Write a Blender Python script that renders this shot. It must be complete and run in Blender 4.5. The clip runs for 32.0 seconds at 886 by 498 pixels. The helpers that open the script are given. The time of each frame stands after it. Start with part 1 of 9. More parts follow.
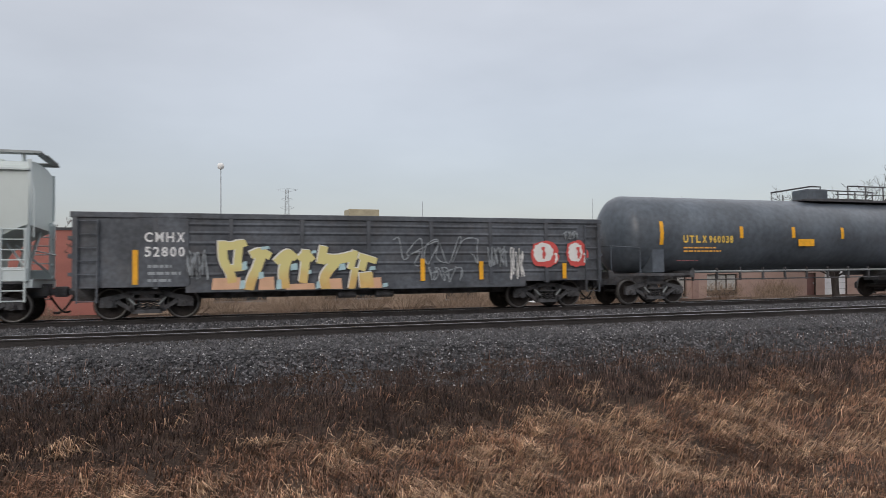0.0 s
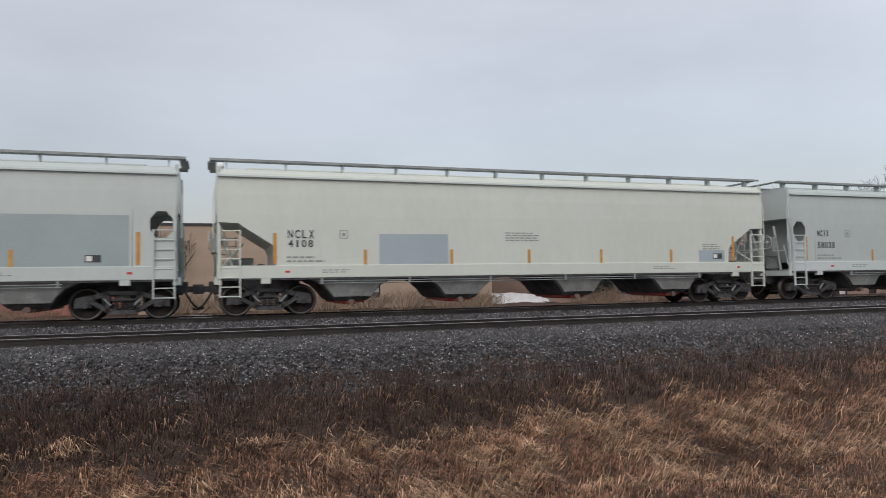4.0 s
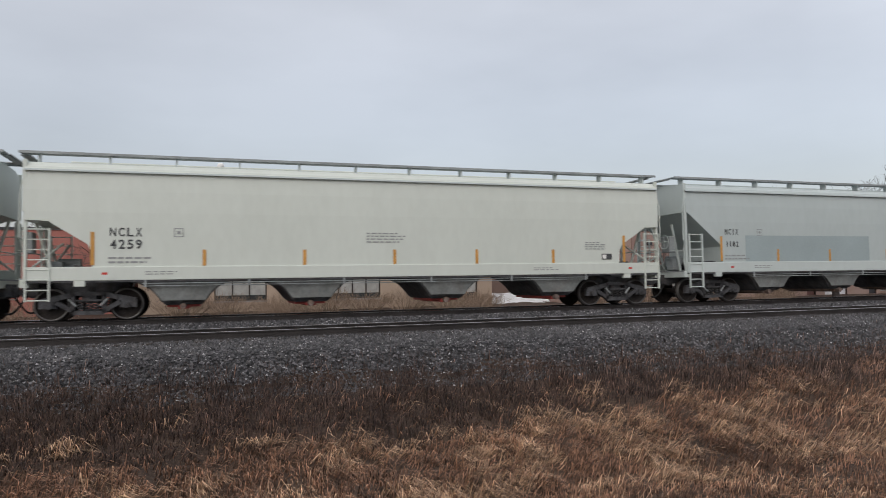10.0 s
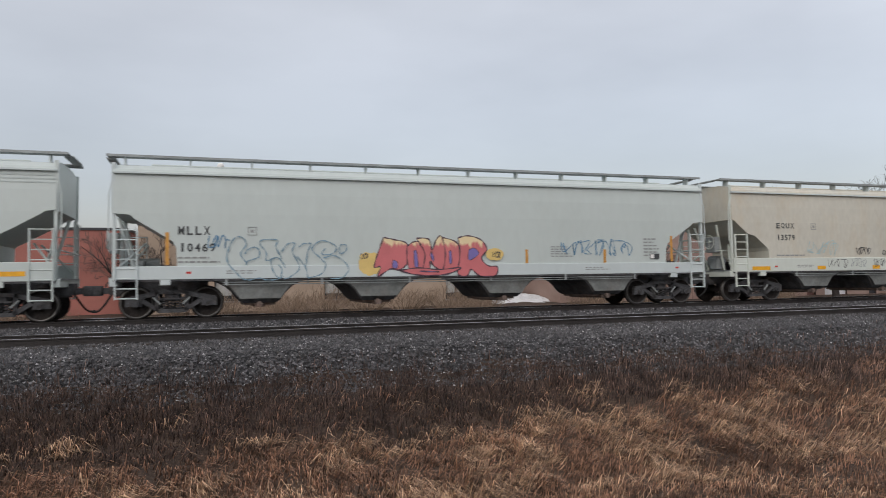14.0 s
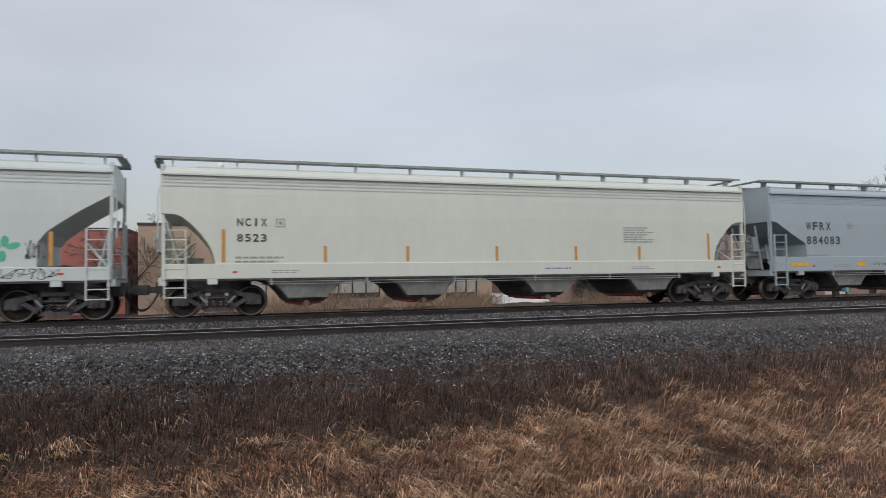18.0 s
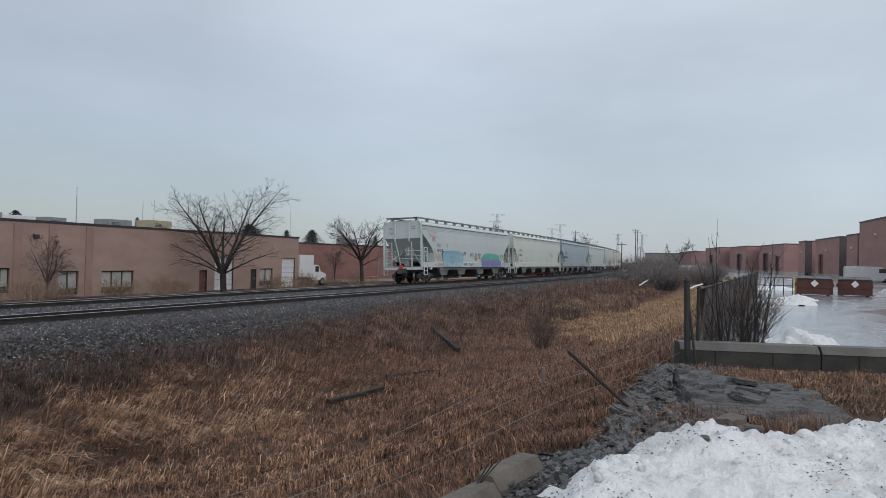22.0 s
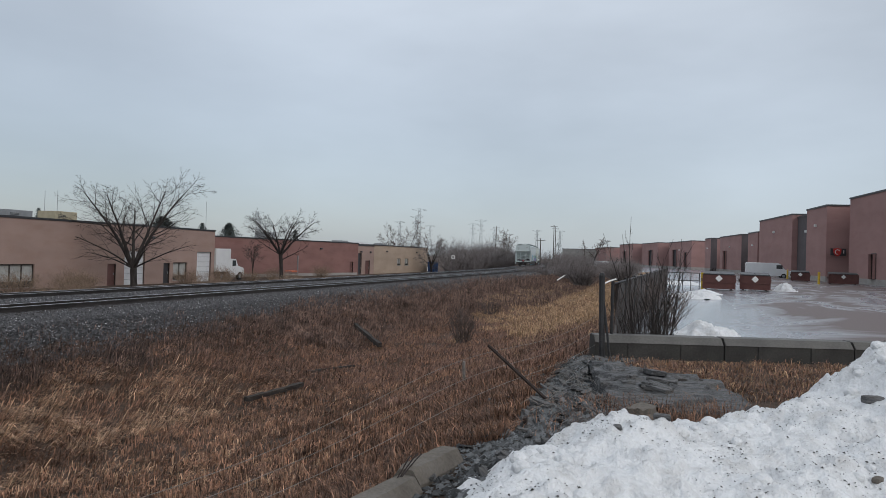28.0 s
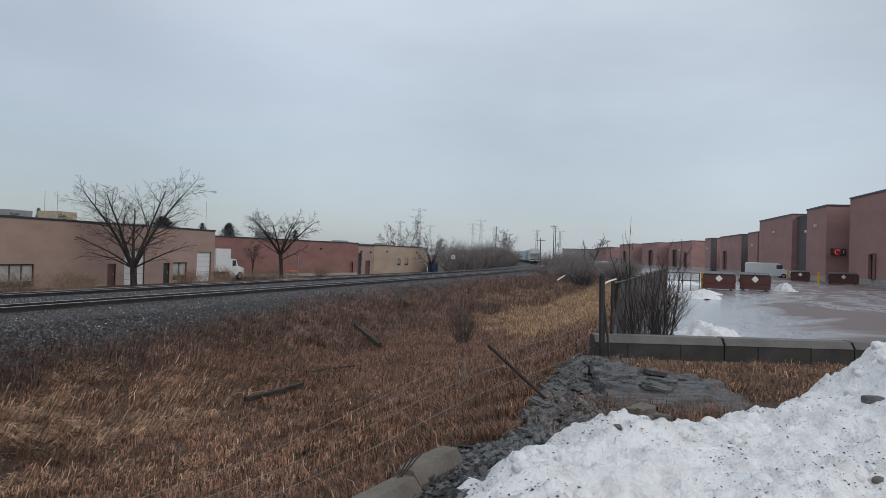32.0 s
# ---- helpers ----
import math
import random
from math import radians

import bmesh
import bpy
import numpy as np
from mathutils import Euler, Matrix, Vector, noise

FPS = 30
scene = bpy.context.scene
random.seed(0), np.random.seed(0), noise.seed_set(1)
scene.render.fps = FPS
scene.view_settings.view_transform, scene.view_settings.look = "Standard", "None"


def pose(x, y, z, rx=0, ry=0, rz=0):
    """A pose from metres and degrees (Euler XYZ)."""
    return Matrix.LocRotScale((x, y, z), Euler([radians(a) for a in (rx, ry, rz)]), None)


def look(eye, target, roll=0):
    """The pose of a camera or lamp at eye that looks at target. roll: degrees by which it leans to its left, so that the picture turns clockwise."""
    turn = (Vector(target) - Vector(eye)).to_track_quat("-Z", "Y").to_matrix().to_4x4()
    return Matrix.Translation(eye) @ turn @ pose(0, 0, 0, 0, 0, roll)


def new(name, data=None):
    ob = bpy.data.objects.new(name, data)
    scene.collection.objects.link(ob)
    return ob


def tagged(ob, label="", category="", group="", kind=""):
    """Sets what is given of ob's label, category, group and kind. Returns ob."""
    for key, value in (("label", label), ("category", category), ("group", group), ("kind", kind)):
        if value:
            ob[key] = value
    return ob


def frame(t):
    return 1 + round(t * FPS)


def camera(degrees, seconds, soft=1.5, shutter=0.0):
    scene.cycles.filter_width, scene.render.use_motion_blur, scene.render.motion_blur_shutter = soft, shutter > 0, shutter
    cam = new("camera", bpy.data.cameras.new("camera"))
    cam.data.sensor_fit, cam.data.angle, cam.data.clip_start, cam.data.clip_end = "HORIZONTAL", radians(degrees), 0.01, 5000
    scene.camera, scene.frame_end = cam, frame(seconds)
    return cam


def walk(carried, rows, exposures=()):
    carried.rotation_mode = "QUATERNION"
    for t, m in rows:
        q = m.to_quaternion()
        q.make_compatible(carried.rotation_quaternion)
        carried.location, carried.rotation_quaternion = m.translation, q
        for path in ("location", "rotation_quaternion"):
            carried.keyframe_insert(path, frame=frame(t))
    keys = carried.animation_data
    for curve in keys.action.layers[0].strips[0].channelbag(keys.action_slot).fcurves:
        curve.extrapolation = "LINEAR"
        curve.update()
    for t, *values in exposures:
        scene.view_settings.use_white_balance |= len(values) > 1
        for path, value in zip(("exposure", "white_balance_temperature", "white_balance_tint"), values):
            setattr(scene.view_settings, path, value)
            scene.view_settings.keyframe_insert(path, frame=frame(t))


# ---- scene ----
# the camera stands at one spot and turns once, after the train
EYE = (0.0, 0.0, 1.83)
cam = camera(65.56, 32.0, soft=0.75, shutter=0.12)
TURNS = [(0.0, 0.0, 0.50, 0.18), (18.0, 0.0, 0.50, 0.18), (18.5, -0.23, 0.52, 0.21), (19.0, -2.21, 0.54, 0.25),
         (19.5, -14.05, 0.61, 0.10), (20.0, -32.10, 0.77, -0.71), (20.5, -42.77, 0.88, -1.16), (21.0, -43.96, 0.87, -1.27),
         (21.5, -44.59, 0.87, -1.29), (22.0, -47.33, 0.77, -1.42), (22.5, -51.20, 0.53, -1.50), (23.0, -53.38, 0.24, -1.50),
         (23.5, -53.84, 0.06, -1.65), (24.0, -53.84, 0.08, -1.66), (24.5, -53.83, 0.28, -1.71), (25.0, -53.83, 0.45, -1.73),
         (25.5, -53.83, 0.51, -1.71), (32.0, -53.83, 0.51, -1.71)]
walk(cam, [(t, pose(*EYE, 90 + p, r, y)) for t, y, p, r in TURNS],
     [(0.0, 0.08, 6950, 15), (19.4, 0.08, 6950, 15), (20.9, -0.21, 6550, 11), (32.0, -0.21, 6550, 11)])

# ---- light: a closed overcast sky, brighter overhead, with a very soft sun behind the cloud
world = bpy.data.worlds.new("overcast")
scene.world = world
world.use_nodes = True
wn, wl = world.node_tree.nodes, world.node_tree.links
wn.clear()


def wnode(kind, **values):
    n = wn.new(kind)
    for k, v in values.items():
        n.inputs[k].default_value = v
    return n


w_out = wn.new("ShaderNodeOutputWorld")
w_bg = wnode("ShaderNodeBackground", Strength=1.0)
w_co = wn.new("ShaderNodeTexCoord")
w_sep = wn.new("ShaderNodeSeparateXYZ")
wl.new(w_co.outputs["Generated"], w_sep.inputs[0])
w_up = wnode("ShaderNodeMapRange")
for i, v in ((1, -0.02), (2, 1.0), (3, 0.0), (4, 1.0)):
    w_up.inputs[i].default_value = v
wl.new(w_sep.outputs["Z"], w_up.inputs[0])
w_ramp = wn.new("ShaderNodeValToRGB")
r = w_ramp.color_ramp
r.elements[0].position, r.elements[0].color = 0.0, (0.33, 0.385, 0.445, 1)
r.elements[1].position, r.elements[1].color = 1.0, (0.80, 0.86, 0.92, 1)
e = r.elements.new(0.10); e.color = (0.37, 0.425, 0.485, 1)
e = r.elements.new(0.36); e.color = (0.53, 0.585, 0.645, 1)
e = r.elements.new(0.55); e.color = (1.0, 1.06, 1.12, 1)
wl.new(w_up.outputs[0], w_ramp.inputs[0])
w_map = wn.new("ShaderNodeMapping")
w_map.inputs["Scale"].default_value = (1.0, 1.0, 3.0)
wl.new(w_co.outputs["Generated"], w_map.inputs[0])
w_noise = wnode("ShaderNodeTexNoise", Scale=1.7, Detail=5.0, Roughness=0.5)
wl.new(w_map.outputs[0], w_noise.inputs["Vector"])
w_cl = wnode("ShaderNodeMapRange")
for i, v in ((1, 0.32), (2, 0.70), (3, 0.87), (4, 1.14)):
    w_cl.inputs[i].default_value = v
wl.new(w_noise.outputs[0], w_cl.inputs[0])
w_mul = wn.new("ShaderNodeVectorMath")
w_mul.operation = "MULTIPLY"
wl.new(w_ramp.outputs[0], w_mul.inputs[0])
wl.new(w_cl.outputs[0], w_mul.inputs[1])
w_sky = wn.new("ShaderNodeTexSky")
w_sky.sky_type, w_sky.sun_disc = "NISHITA", False
w_sky.sun_elevation, w_sky.sun_rotation = radians(29), radians(200)
w_mix = wn.new("ShaderNodeMix")
w_mix.data_type = "RGBA"
w_mix.inputs[0].default_value = 0.03
# the cloud is thinner towards the east end of the line
w_dot = wn.new("ShaderNodeVectorMath")
w_dot.operation = "DOT_PRODUCT"
w_dot.inputs[1].default_value = (math.sin(radians(66)), math.cos(radians(66)), 0.25)
wl.new(w_co.outputs["Generated"], w_dot.inputs[0])
w_side = wnode("ShaderNodeMapRange")
for i, v in ((1, 0.82), (2, 1.0), (3, 0.90), (4, 1.24)):
    w_side.inputs[i].default_value = v
wl.new(w_dot.outputs["Value"], w_side.inputs[0])
w_mul2 = wn.new("ShaderNodeVectorMath")
w_mul2.operation = "MULTIPLY"
wl.new(w_mul.outputs[0], w_mul2.inputs[0])
wl.new(w_side.outputs[0], w_mul2.inputs[1])
wl.new(w_mul2.outputs[0], w_mix.inputs["A"])
wl.new(w_sky.outputs[0], w_mix.inputs["B"])
wl.new(w_mix.outputs["Result"], w_bg.inputs[0])
wl.new(w_bg.outputs[0], w_out.inputs[0])
sun = new("sun", bpy.data.lights.new("sun", "SUN"))
sun.data.energy, sun.data.angle, sun.data.color = 0.9, radians(35), (1.0, 0.97, 0.93)
sun.matrix_world = look((0, 0, 60), (14, 40, 36))
scene.view_settings.exposure = 0.0


# ---- materials
def mat(name, col, rough=0.7, metal=0.0, var=0.12, scale=3.0, fine=40.0, bump=0.15, col2=None, stain=None, spec=0.4, rand=0.0, stretch=(1, 1, 1), dist=0.01, obj=True):
    """Noise at two scales over a base colour, with fine relief. stain: (colour, amount, scale); rand: by object or island."""
    m = bpy.data.materials.new(name)
    m.use_nodes = True
    n, l = m.node_tree.nodes, m.node_tree.links
    b = n["Principled BSDF"]
    b.inputs["Roughness"].default_value, b.inputs["Metallic"].default_value = rough, metal
    b.inputs["Specular IOR Level"].default_value = spec
    co = n.new("ShaderNodeTexCoord")
    mp = n.new("ShaderNodeMapping")
    mp.inputs["Scale"].default_value = stretch
    l.new(co.outputs["Object"] if obj else co.outputs["Generated"], mp.inputs[0])
    big = n.new("ShaderNodeTexNoise")
    big.inputs["Scale"].default_value, big.inputs["Detail"].default_value = scale, 5
    small = n.new("ShaderNodeTexNoise")
    small.inputs["Scale"].default_value, small.inputs["Detail"].default_value = fine, 3
    for t in (big, small):
        l.new(mp.outputs[0], t.inputs["Vector"])
    c2 = col2 or tuple(c * (1 - 2.2 * var) for c in col)
    mx = n.new("ShaderNodeMix")
    mx.data_type = "RGBA"
    mx.inputs["A"].default_value, mx.inputs["B"].default_value = (*c2, 1), (*col, 1)
    mr = n.new("ShaderNodeMapRange")
    mr.inputs[1].default_value, mr.inputs[2].default_value = 0.33, 0.67
    l.new(big.outputs[0], mr.inputs[0])
    l.new(mr.outputs[0], mx.inputs[0])
    last = mx.outputs["Result"]
    hs = n.new("ShaderNodeHueSaturation")
    mv = n.new("ShaderNodeMapRange")
    mv.inputs[1].default_value, mv.inputs[2].default_value = 0.3, 0.7
    mv.inputs[3].default_value, mv.inputs[4].default_value = 1 - var, 1 + var
    l.new(small.outputs[0], mv.inputs[0])
    val = mv.outputs[0]
    if rand:
        info = n.new("ShaderNodeNewGeometry")
        rr = n.new("ShaderNodeMapRange")
        rr.inputs[3].default_value, rr.inputs[4].default_value = 1 - rand, 1 + rand
        l.new(info.outputs["Random Per Island"], rr.inputs[0])
        mm = n.new("ShaderNodeMath")
        mm.operation = "MULTIPLY"
        l.new(val, mm.inputs[0])
        l.new(rr.outputs[0], mm.inputs[1])
        val = mm.outputs[0]
    l.new(val, hs.inputs["Value"])
    l.new(last, hs.inputs["Color"])
    last = hs.outputs[0]
    if stain:
        sc, amount, ss = stain
        sn = n.new("ShaderNodeTexNoise")
        sn.inputs["Scale"].default_value, sn.inputs["Detail"].default_value, sn.inputs["Roughness"].default_value = ss, 6, 0.65
        sm = n.new("ShaderNodeMapping")
        sm.inputs["Scale"].default_value, sm.inputs["Location"].default_value = stretch, (3.1, 7.7, 1.3)
        l.new(co.outputs["Object"], sm.inputs[0])
        l.new(sm.outputs[0], sn.inputs["Vector"])
        sr = n.new("ShaderNodeMapRange")
        sr.inputs[1].default_value, sr.inputs[2].default_value, sr.inputs[4].default_value = 0.48, 0.72, amount
        l.new(sn.outputs[0], sr.inputs[0])
        sx = n.new("ShaderNodeMix")
        sx.data_type = "RGBA"
        sx.inputs["B"].default_value = (*sc, 1)
        l.new(sr.outputs[0], sx.inputs[0])
        l.new(last, sx.inputs["A"])
        last = sx.outputs["Result"]
    l.new(last, b.inputs["Base Color"])
    if bump:
        bp = n.new("ShaderNodeBump")
        bp.inputs["Strength"].default_value, bp.inputs["Distance"].default_value = bump, dist
        l.new(small.outputs[0], bp.inputs["Height"])
        l.new(bp.outputs[0], b.inputs["Normal"])
    return m


RUST = (0.16, 0.085, 0.05)


def car_paint(name, col, dirt=0.16):
    return mat(name, col, 0.45, var=0.02, scale=0.35, fine=5, bump=0.04, stretch=(1.0, 1.0, 0.45), stain=((col[0] * 0.66, col[1] * 0.66, col[2] * 0.64), dirt, 0.7))


P_WHITE = car_paint("white_car_paint", (0.535, 0.60, 0.605))
P_CREAM = car_paint("cream_car_paint", (0.59, 0.635, 0.585))
P_PALE = car_paint("pale_green_grey_paint", (0.51, 0.57, 0.555))
P_GREY = car_paint("light_grey_car_paint", (0.44, 0.50, 0.495))
P_TAN = mat("dusty_beige_car_paint", (0.56, 0.545, 0.475), 0.5, var=0.05, scale=0.5, fine=7, bump=0.06, stretch=(1.0, 1.0, 0.5), stain=((0.50, 0.40, 0.27), 0.5, 1.1))
P_BLUE = car_paint("blue_grey_car_paint", (0.325, 0.40, 0.445))
P_PATCH = mat("grey_blue_patch_paint", (0.36, 0.435, 0.475), 0.5, var=0.03, scale=0.8, bump=0.04)
P_PATCH2 = mat("pale_touch_up_paint", (0.58, 0.635, 0.64), 0.5, var=0.03, scale=0.8, bump=0.04)
P_PINKBAR = mat("faded_pink_paint", (0.58, 0.43, 0.39), 0.5, var=0.08, scale=2, bump=0.03)
P_GREENP = mat("weathered_green_grey_paint", (0.33, 0.40, 0.41), 0.5, var=0.05, scale=0.6, bump=0.04)
# These three blacks are raised towards blue-grey to carry haze in their colour.
M_BLACKCAR = mat("haze_lifted_black_paint", (0.105, 0.118, 0.137), 0.5, var=0.25, scale=0.7, fine=8, bump=0.08, stain=((0.09, 0.08, 0.075), 0.4, 1.5))
M_TANK = mat("haze_lifted_tank_paint", (0.115, 0.138, 0.165), 0.34, var=0.2, scale=0.5, fine=5, bump=0.04, stain=((0.07, 0.075, 0.08), 0.3, 0.8))
M_DARK = mat("haze_lifted_grimy_steel", (0.105, 0.108, 0.116), 0.75, 0.2, var=0.25, scale=4, fine=30, bump=0.3, stain=((0.09, 0.065, 0.05), 0.5, 3.0))
M_WHEEL = mat("brown_wheel_steel", (0.05, 0.043, 0.04), 0.65, 0.5, var=0.2, scale=6, fine=40, bump=0.2)
M_TREAD = mat("polished_tread_steel", (0.15, 0.145, 0.14), 0.45, 0.8, var=0.1, bump=0.02)
M_GALV = mat("galvanised_grating", (0.33, 0.36, 0.365), 0.6, 0.2, var=0.12, scale=2, fine=30, bump=0.3)
M_CHUTE = mat("dusty_grey_chute_steel", (0.19, 0.205, 0.20), 0.7, 0.0, var=0.15, scale=2, fine=12, bump=0.15, stain=((0.13, 0.11, 0.10), 0.6, 1.5))
M_GATE = mat("rusty_gate_steel", (0.22, 0.17, 0.15), 0.8, 0.2, var=0.2, scale=5, bump=0.3, stain=(RUST, 0.7, 4))
M_REDGATE = mat("red_gate_paint", (0.42, 0.07, 0.06), 0.6, 0.0, var=0.2, scale=5, bump=0.2)
M_CYAN = mat("cyan_gate_paint", (0.2, 0.5, 0.62), 0.5, 0.0, var=0.1, scale=5, bump=0.1)
M_YELLOW = mat("yellow_reflective_sheeting", (0.85, 0.42, 0.03), 0.35, 0.0, var=0.08, scale=6, bump=0.03)
M_ORANGE = mat("orange_reflective_sheeting", (0.62, 0.31, 0.075), 0.35, 0.0, var=0.1, scale=6, bump=0.03)
M_INK = mat("black_stencil_paint", (0.06, 0.065, 0.07), 0.6, var=0.1, bump=0.0)
M_INKG = mat("faded_stencil_paint", (0.31, 0.325, 0.325), 0.6, var=0.1, bump=0.0)
M_INKW = mat("white_stencil_paint", (0.75, 0.76, 0.76), 0.6, var=0.05, bump=0.0)
M_INKY = mat("yellow_stencil_paint", (0.75, 0.5, 0.09), 0.6, var=0.05, bump=0.0)
M_REDLBL = mat("red_label", (0.6, 0.05, 0.04), 0.5, var=0.05, bump=0.0)
M_SIGNW = mat("white_label", (0.78, 0.78, 0.76), 0.5, var=0.05, bump=0.0)
M_HOSE = mat("black_rubber_hose", (0.02, 0.02, 0.02), 0.7, var=0.1, bump=0.1)
SPRAY = {k: mat(k + "_spray_paint", c, 0.5, var=0.06, scale=2, bump=0.03) for k, c in dict(
    red=(0.60, 0.09, 0.08), yellow=(0.74, 0.54, 0.20), lemon=(0.62, 0.56, 0.22), blue=(0.12, 0.27, 0.42), cyan=(0.16, 0.50, 0.56), green=(0.06, 0.46, 0.28),
    purple=(0.20, 0.17, 0.44), pink=(0.70, 0.22, 0.22), black=(0.05, 0.05, 0.06), white=(0.72, 0.72, 0.70), silver=(0.30, 0.33, 0.35), skyblue=(0.40, 0.58, 0.62), orange=(0.75, 0.36, 0.06), peach=(0.66, 0.40, 0.26)).items()}



def fade(name, low_c, high_c, z0, z1, ragged=0.3, scale=(4.0, 4.0, 1.2)):
    """Spray paint that changes from one colour to another up the letter, with drips along the change."""
    m = mat(name, low_c, 0.5, var=0.06, scale=2, bump=0.03)
    n, l = m.node_tree.nodes, m.node_tree.links
    b = n["Principled BSDF"]
    co = n.new("ShaderNodeTexCoord")
    sp = n.new("ShaderNodeSeparateXYZ")
    l.new(co.outputs["Object"], sp.inputs[0])
    mp = n.new("ShaderNodeMapping")
    mp.inputs["Scale"].default_value = scale
    l.new(co.outputs["Object"], mp.inputs[0])
    tx = n.new("ShaderNodeTexNoise")
    tx.inputs["Scale"].default_value = 2.0
    l.new(mp.outputs[0], tx.inputs["Vector"])
    ad = n.new("ShaderNodeMath")
    ad.operation = "MULTIPLY_ADD"
    ad.inputs[1].default_value = ragged * 2
    l.new(tx.outputs[0], ad.inputs[0])
    l.new(sp.outputs["Z"], ad.inputs[2])
    mr = n.new("ShaderNodeMapRange")
    mr.inputs[1].default_value, mr.inputs[2].default_value = z0 + ragged, z1 + ragged
    l.new(ad.outputs[0], mr.inputs[0])
    mx = n.new("ShaderNodeMix")
    mx.data_type = "RGBA"
    l.new(b.inputs["Base Color"].links[0].from_socket, mx.inputs["A"])
    mx.inputs["B"].default_value = (*high_c, 1)
    l.new(mr.outputs[0], mx.inputs[0])
    l.new(mx.outputs["Result"], b.inputs["Base Color"])
    return m


F_RED = fade("rose_and_cream_spray", (0.60, 0.17, 0.18), (0.76, 0.62, 0.38), 2.08, 2.18, 0.28)
F_GREEN = fade("green_over_purple_spray", (0.22, 0.20, 0.46), (0.10, 0.42, 0.33), 1.55, 1.95, 0.22, (1.5, 1.5, 1.5))
F_CYAN = fade("mottled_cyan_spray", (0.42, 0.60, 0.66), (0.24, 0.45, 0.56), 1.2, 2.3, 0.7, (1.0, 1.0, 1.6))
F_LEMON = fade("lemon_and_amber_spray", (0.66, 0.44, 0.16), (0.62, 0.56, 0.24), 0.95, 1.45, 0.3, (1.5, 1.5, 1.5))
S_DEEP = mat("dark_plum_spray_paint", (0.10, 0.055, 0.075), 0.5, var=0.1, scale=2, bump=0.0)
S_PALEBLUE = mat("thin_grey_blue_spray_paint", (0.21, 0.34, 0.43), 0.5, var=0.1, scale=2, bump=0.0)
S_LILAC = mat("pale_lilac_spray_paint", (0.50, 0.56, 0.68), 0.5, var=0.1, scale=2, bump=0.0)
S_ROSE = mat("thin_rose_spray_paint", (0.60, 0.24, 0.25), 0.5, var=0.1, scale=2, bump=0.0)
SPRAY["rose"] = S_ROSE

M_RAIL = mat("rusty_rail_steel", (0.036, 0.031, 0.030), 0.7, 0.0, var=0.2, scale=2, fine=30, bump=0.15)
M_RAILTOP = mat("polished_rail_head", (0.50, 0.50, 0.51), 0.22, 1.0, var=0.08, scale=2, bump=0.02)
M_TIE = mat("weathered_tie_wood", (0.06, 0.05, 0.045), 0.9, var=0.25, scale=2, fine=20, bump=0.5, stretch=(8, 1, 4))
M_GROUND = mat("dead_grass_soil", (0.085, 0.053, 0.036), 0.95, var=0.4, scale=0.6, fine=22, bump=0.8, dist=0.04, col2=(0.045, 0.03, 0.022))
def stone_bed():
    """Packed crushed stone: every cell a stone of its own tone, deep dark joints."""
    m = bpy.data.materials.new("packed_crushed_stone")
    m.use_nodes = True
    n, l = m.node_tree.nodes, m.node_tree.links
    b = n["Principled BSDF"]
    b.inputs["Roughness"].default_value = 0.65
    co = n.new("ShaderNodeTexCoord")
    vo = n.new("ShaderNodeTexVoronoi")
    vo.inputs["Scale"].default_value = 17.0
    ed = n.new("ShaderNodeTexVoronoi")
    ed.feature = "DISTANCE_TO_EDGE"
    ed.inputs["Scale"].default_value = 17.0
    big = n.new("ShaderNodeTexNoise")
    big.inputs["Scale"].default_value, big.inputs["Detail"].default_value = 0.8, 5
    for t in (vo, ed, big):
        l.new(co.outputs["Object"], t.inputs["Vector"])
    sp = n.new("ShaderNodeSeparateColor")
    l.new(vo.outputs["Color"], sp.inputs[0])
    rp = n.new("ShaderNodeValToRGB")
    r = rp.color_ramp
    r.elements[0].position, r.elements[0].color = 0.0, (0.022, 0.022, 0.025, 1)
    r.elements[1].position, r.elements[1].color = 1.0, (0.34, 0.335, 0.34, 1)
    e = r.elements.new(0.55); e.color = (0.045, 0.044, 0.048, 1)
    e = r.elements.new(0.85); e.color = (0.10, 0.098, 0.104, 1)
    l.new(sp.outputs[0], rp.inputs[0])
    jr = n.new("ShaderNodeMapRange")
    jr.inputs[1].default_value, jr.inputs[2].default_value, jr.inputs[3].default_value, jr.inputs[4].default_value = 0.0, 0.16, 0.15, 1.0
    l.new(ed.outputs["Distance"], jr.inputs[0])
    br = n.new("ShaderNodeMapRange")
    br.inputs[1].default_value, br.inputs[2].default_value, br.inputs[3].default_value, br.inputs[4].default_value = 0.3, 0.7, 0.7, 1.25
    l.new(big.outputs[0], br.inputs[0])
    mm = n.new("ShaderNodeMath")
    mm.operation = "MULTIPLY"
    l.new(jr.outputs[0], mm.inputs[0])
    l.new(br.outputs[0], mm.inputs[1])
    hs = n.new("ShaderNodeHueSaturation")
    l.new(mm.outputs[0], hs.inputs["Value"])
    l.new(rp.outputs[0], hs.inputs["Color"])
    l.new(hs.outputs[0], b.inputs["Base Color"])
    hh = n.new("ShaderNodeMath")
    hh.operation = "MULTIPLY"
    l.new(jr.outputs[0], hh.inputs[0])
    l.new(sp.outputs[1], hh.inputs[1])
    bp = n.new("ShaderNodeBump")
    bp.inputs["Strength"].default_value, bp.inputs["Distance"].default_value = 1.0, 0.05
    l.new(hh.outputs[0], bp.inputs["Height"])
    l.new(bp.outputs[0], b.inputs["Normal"])
    return m


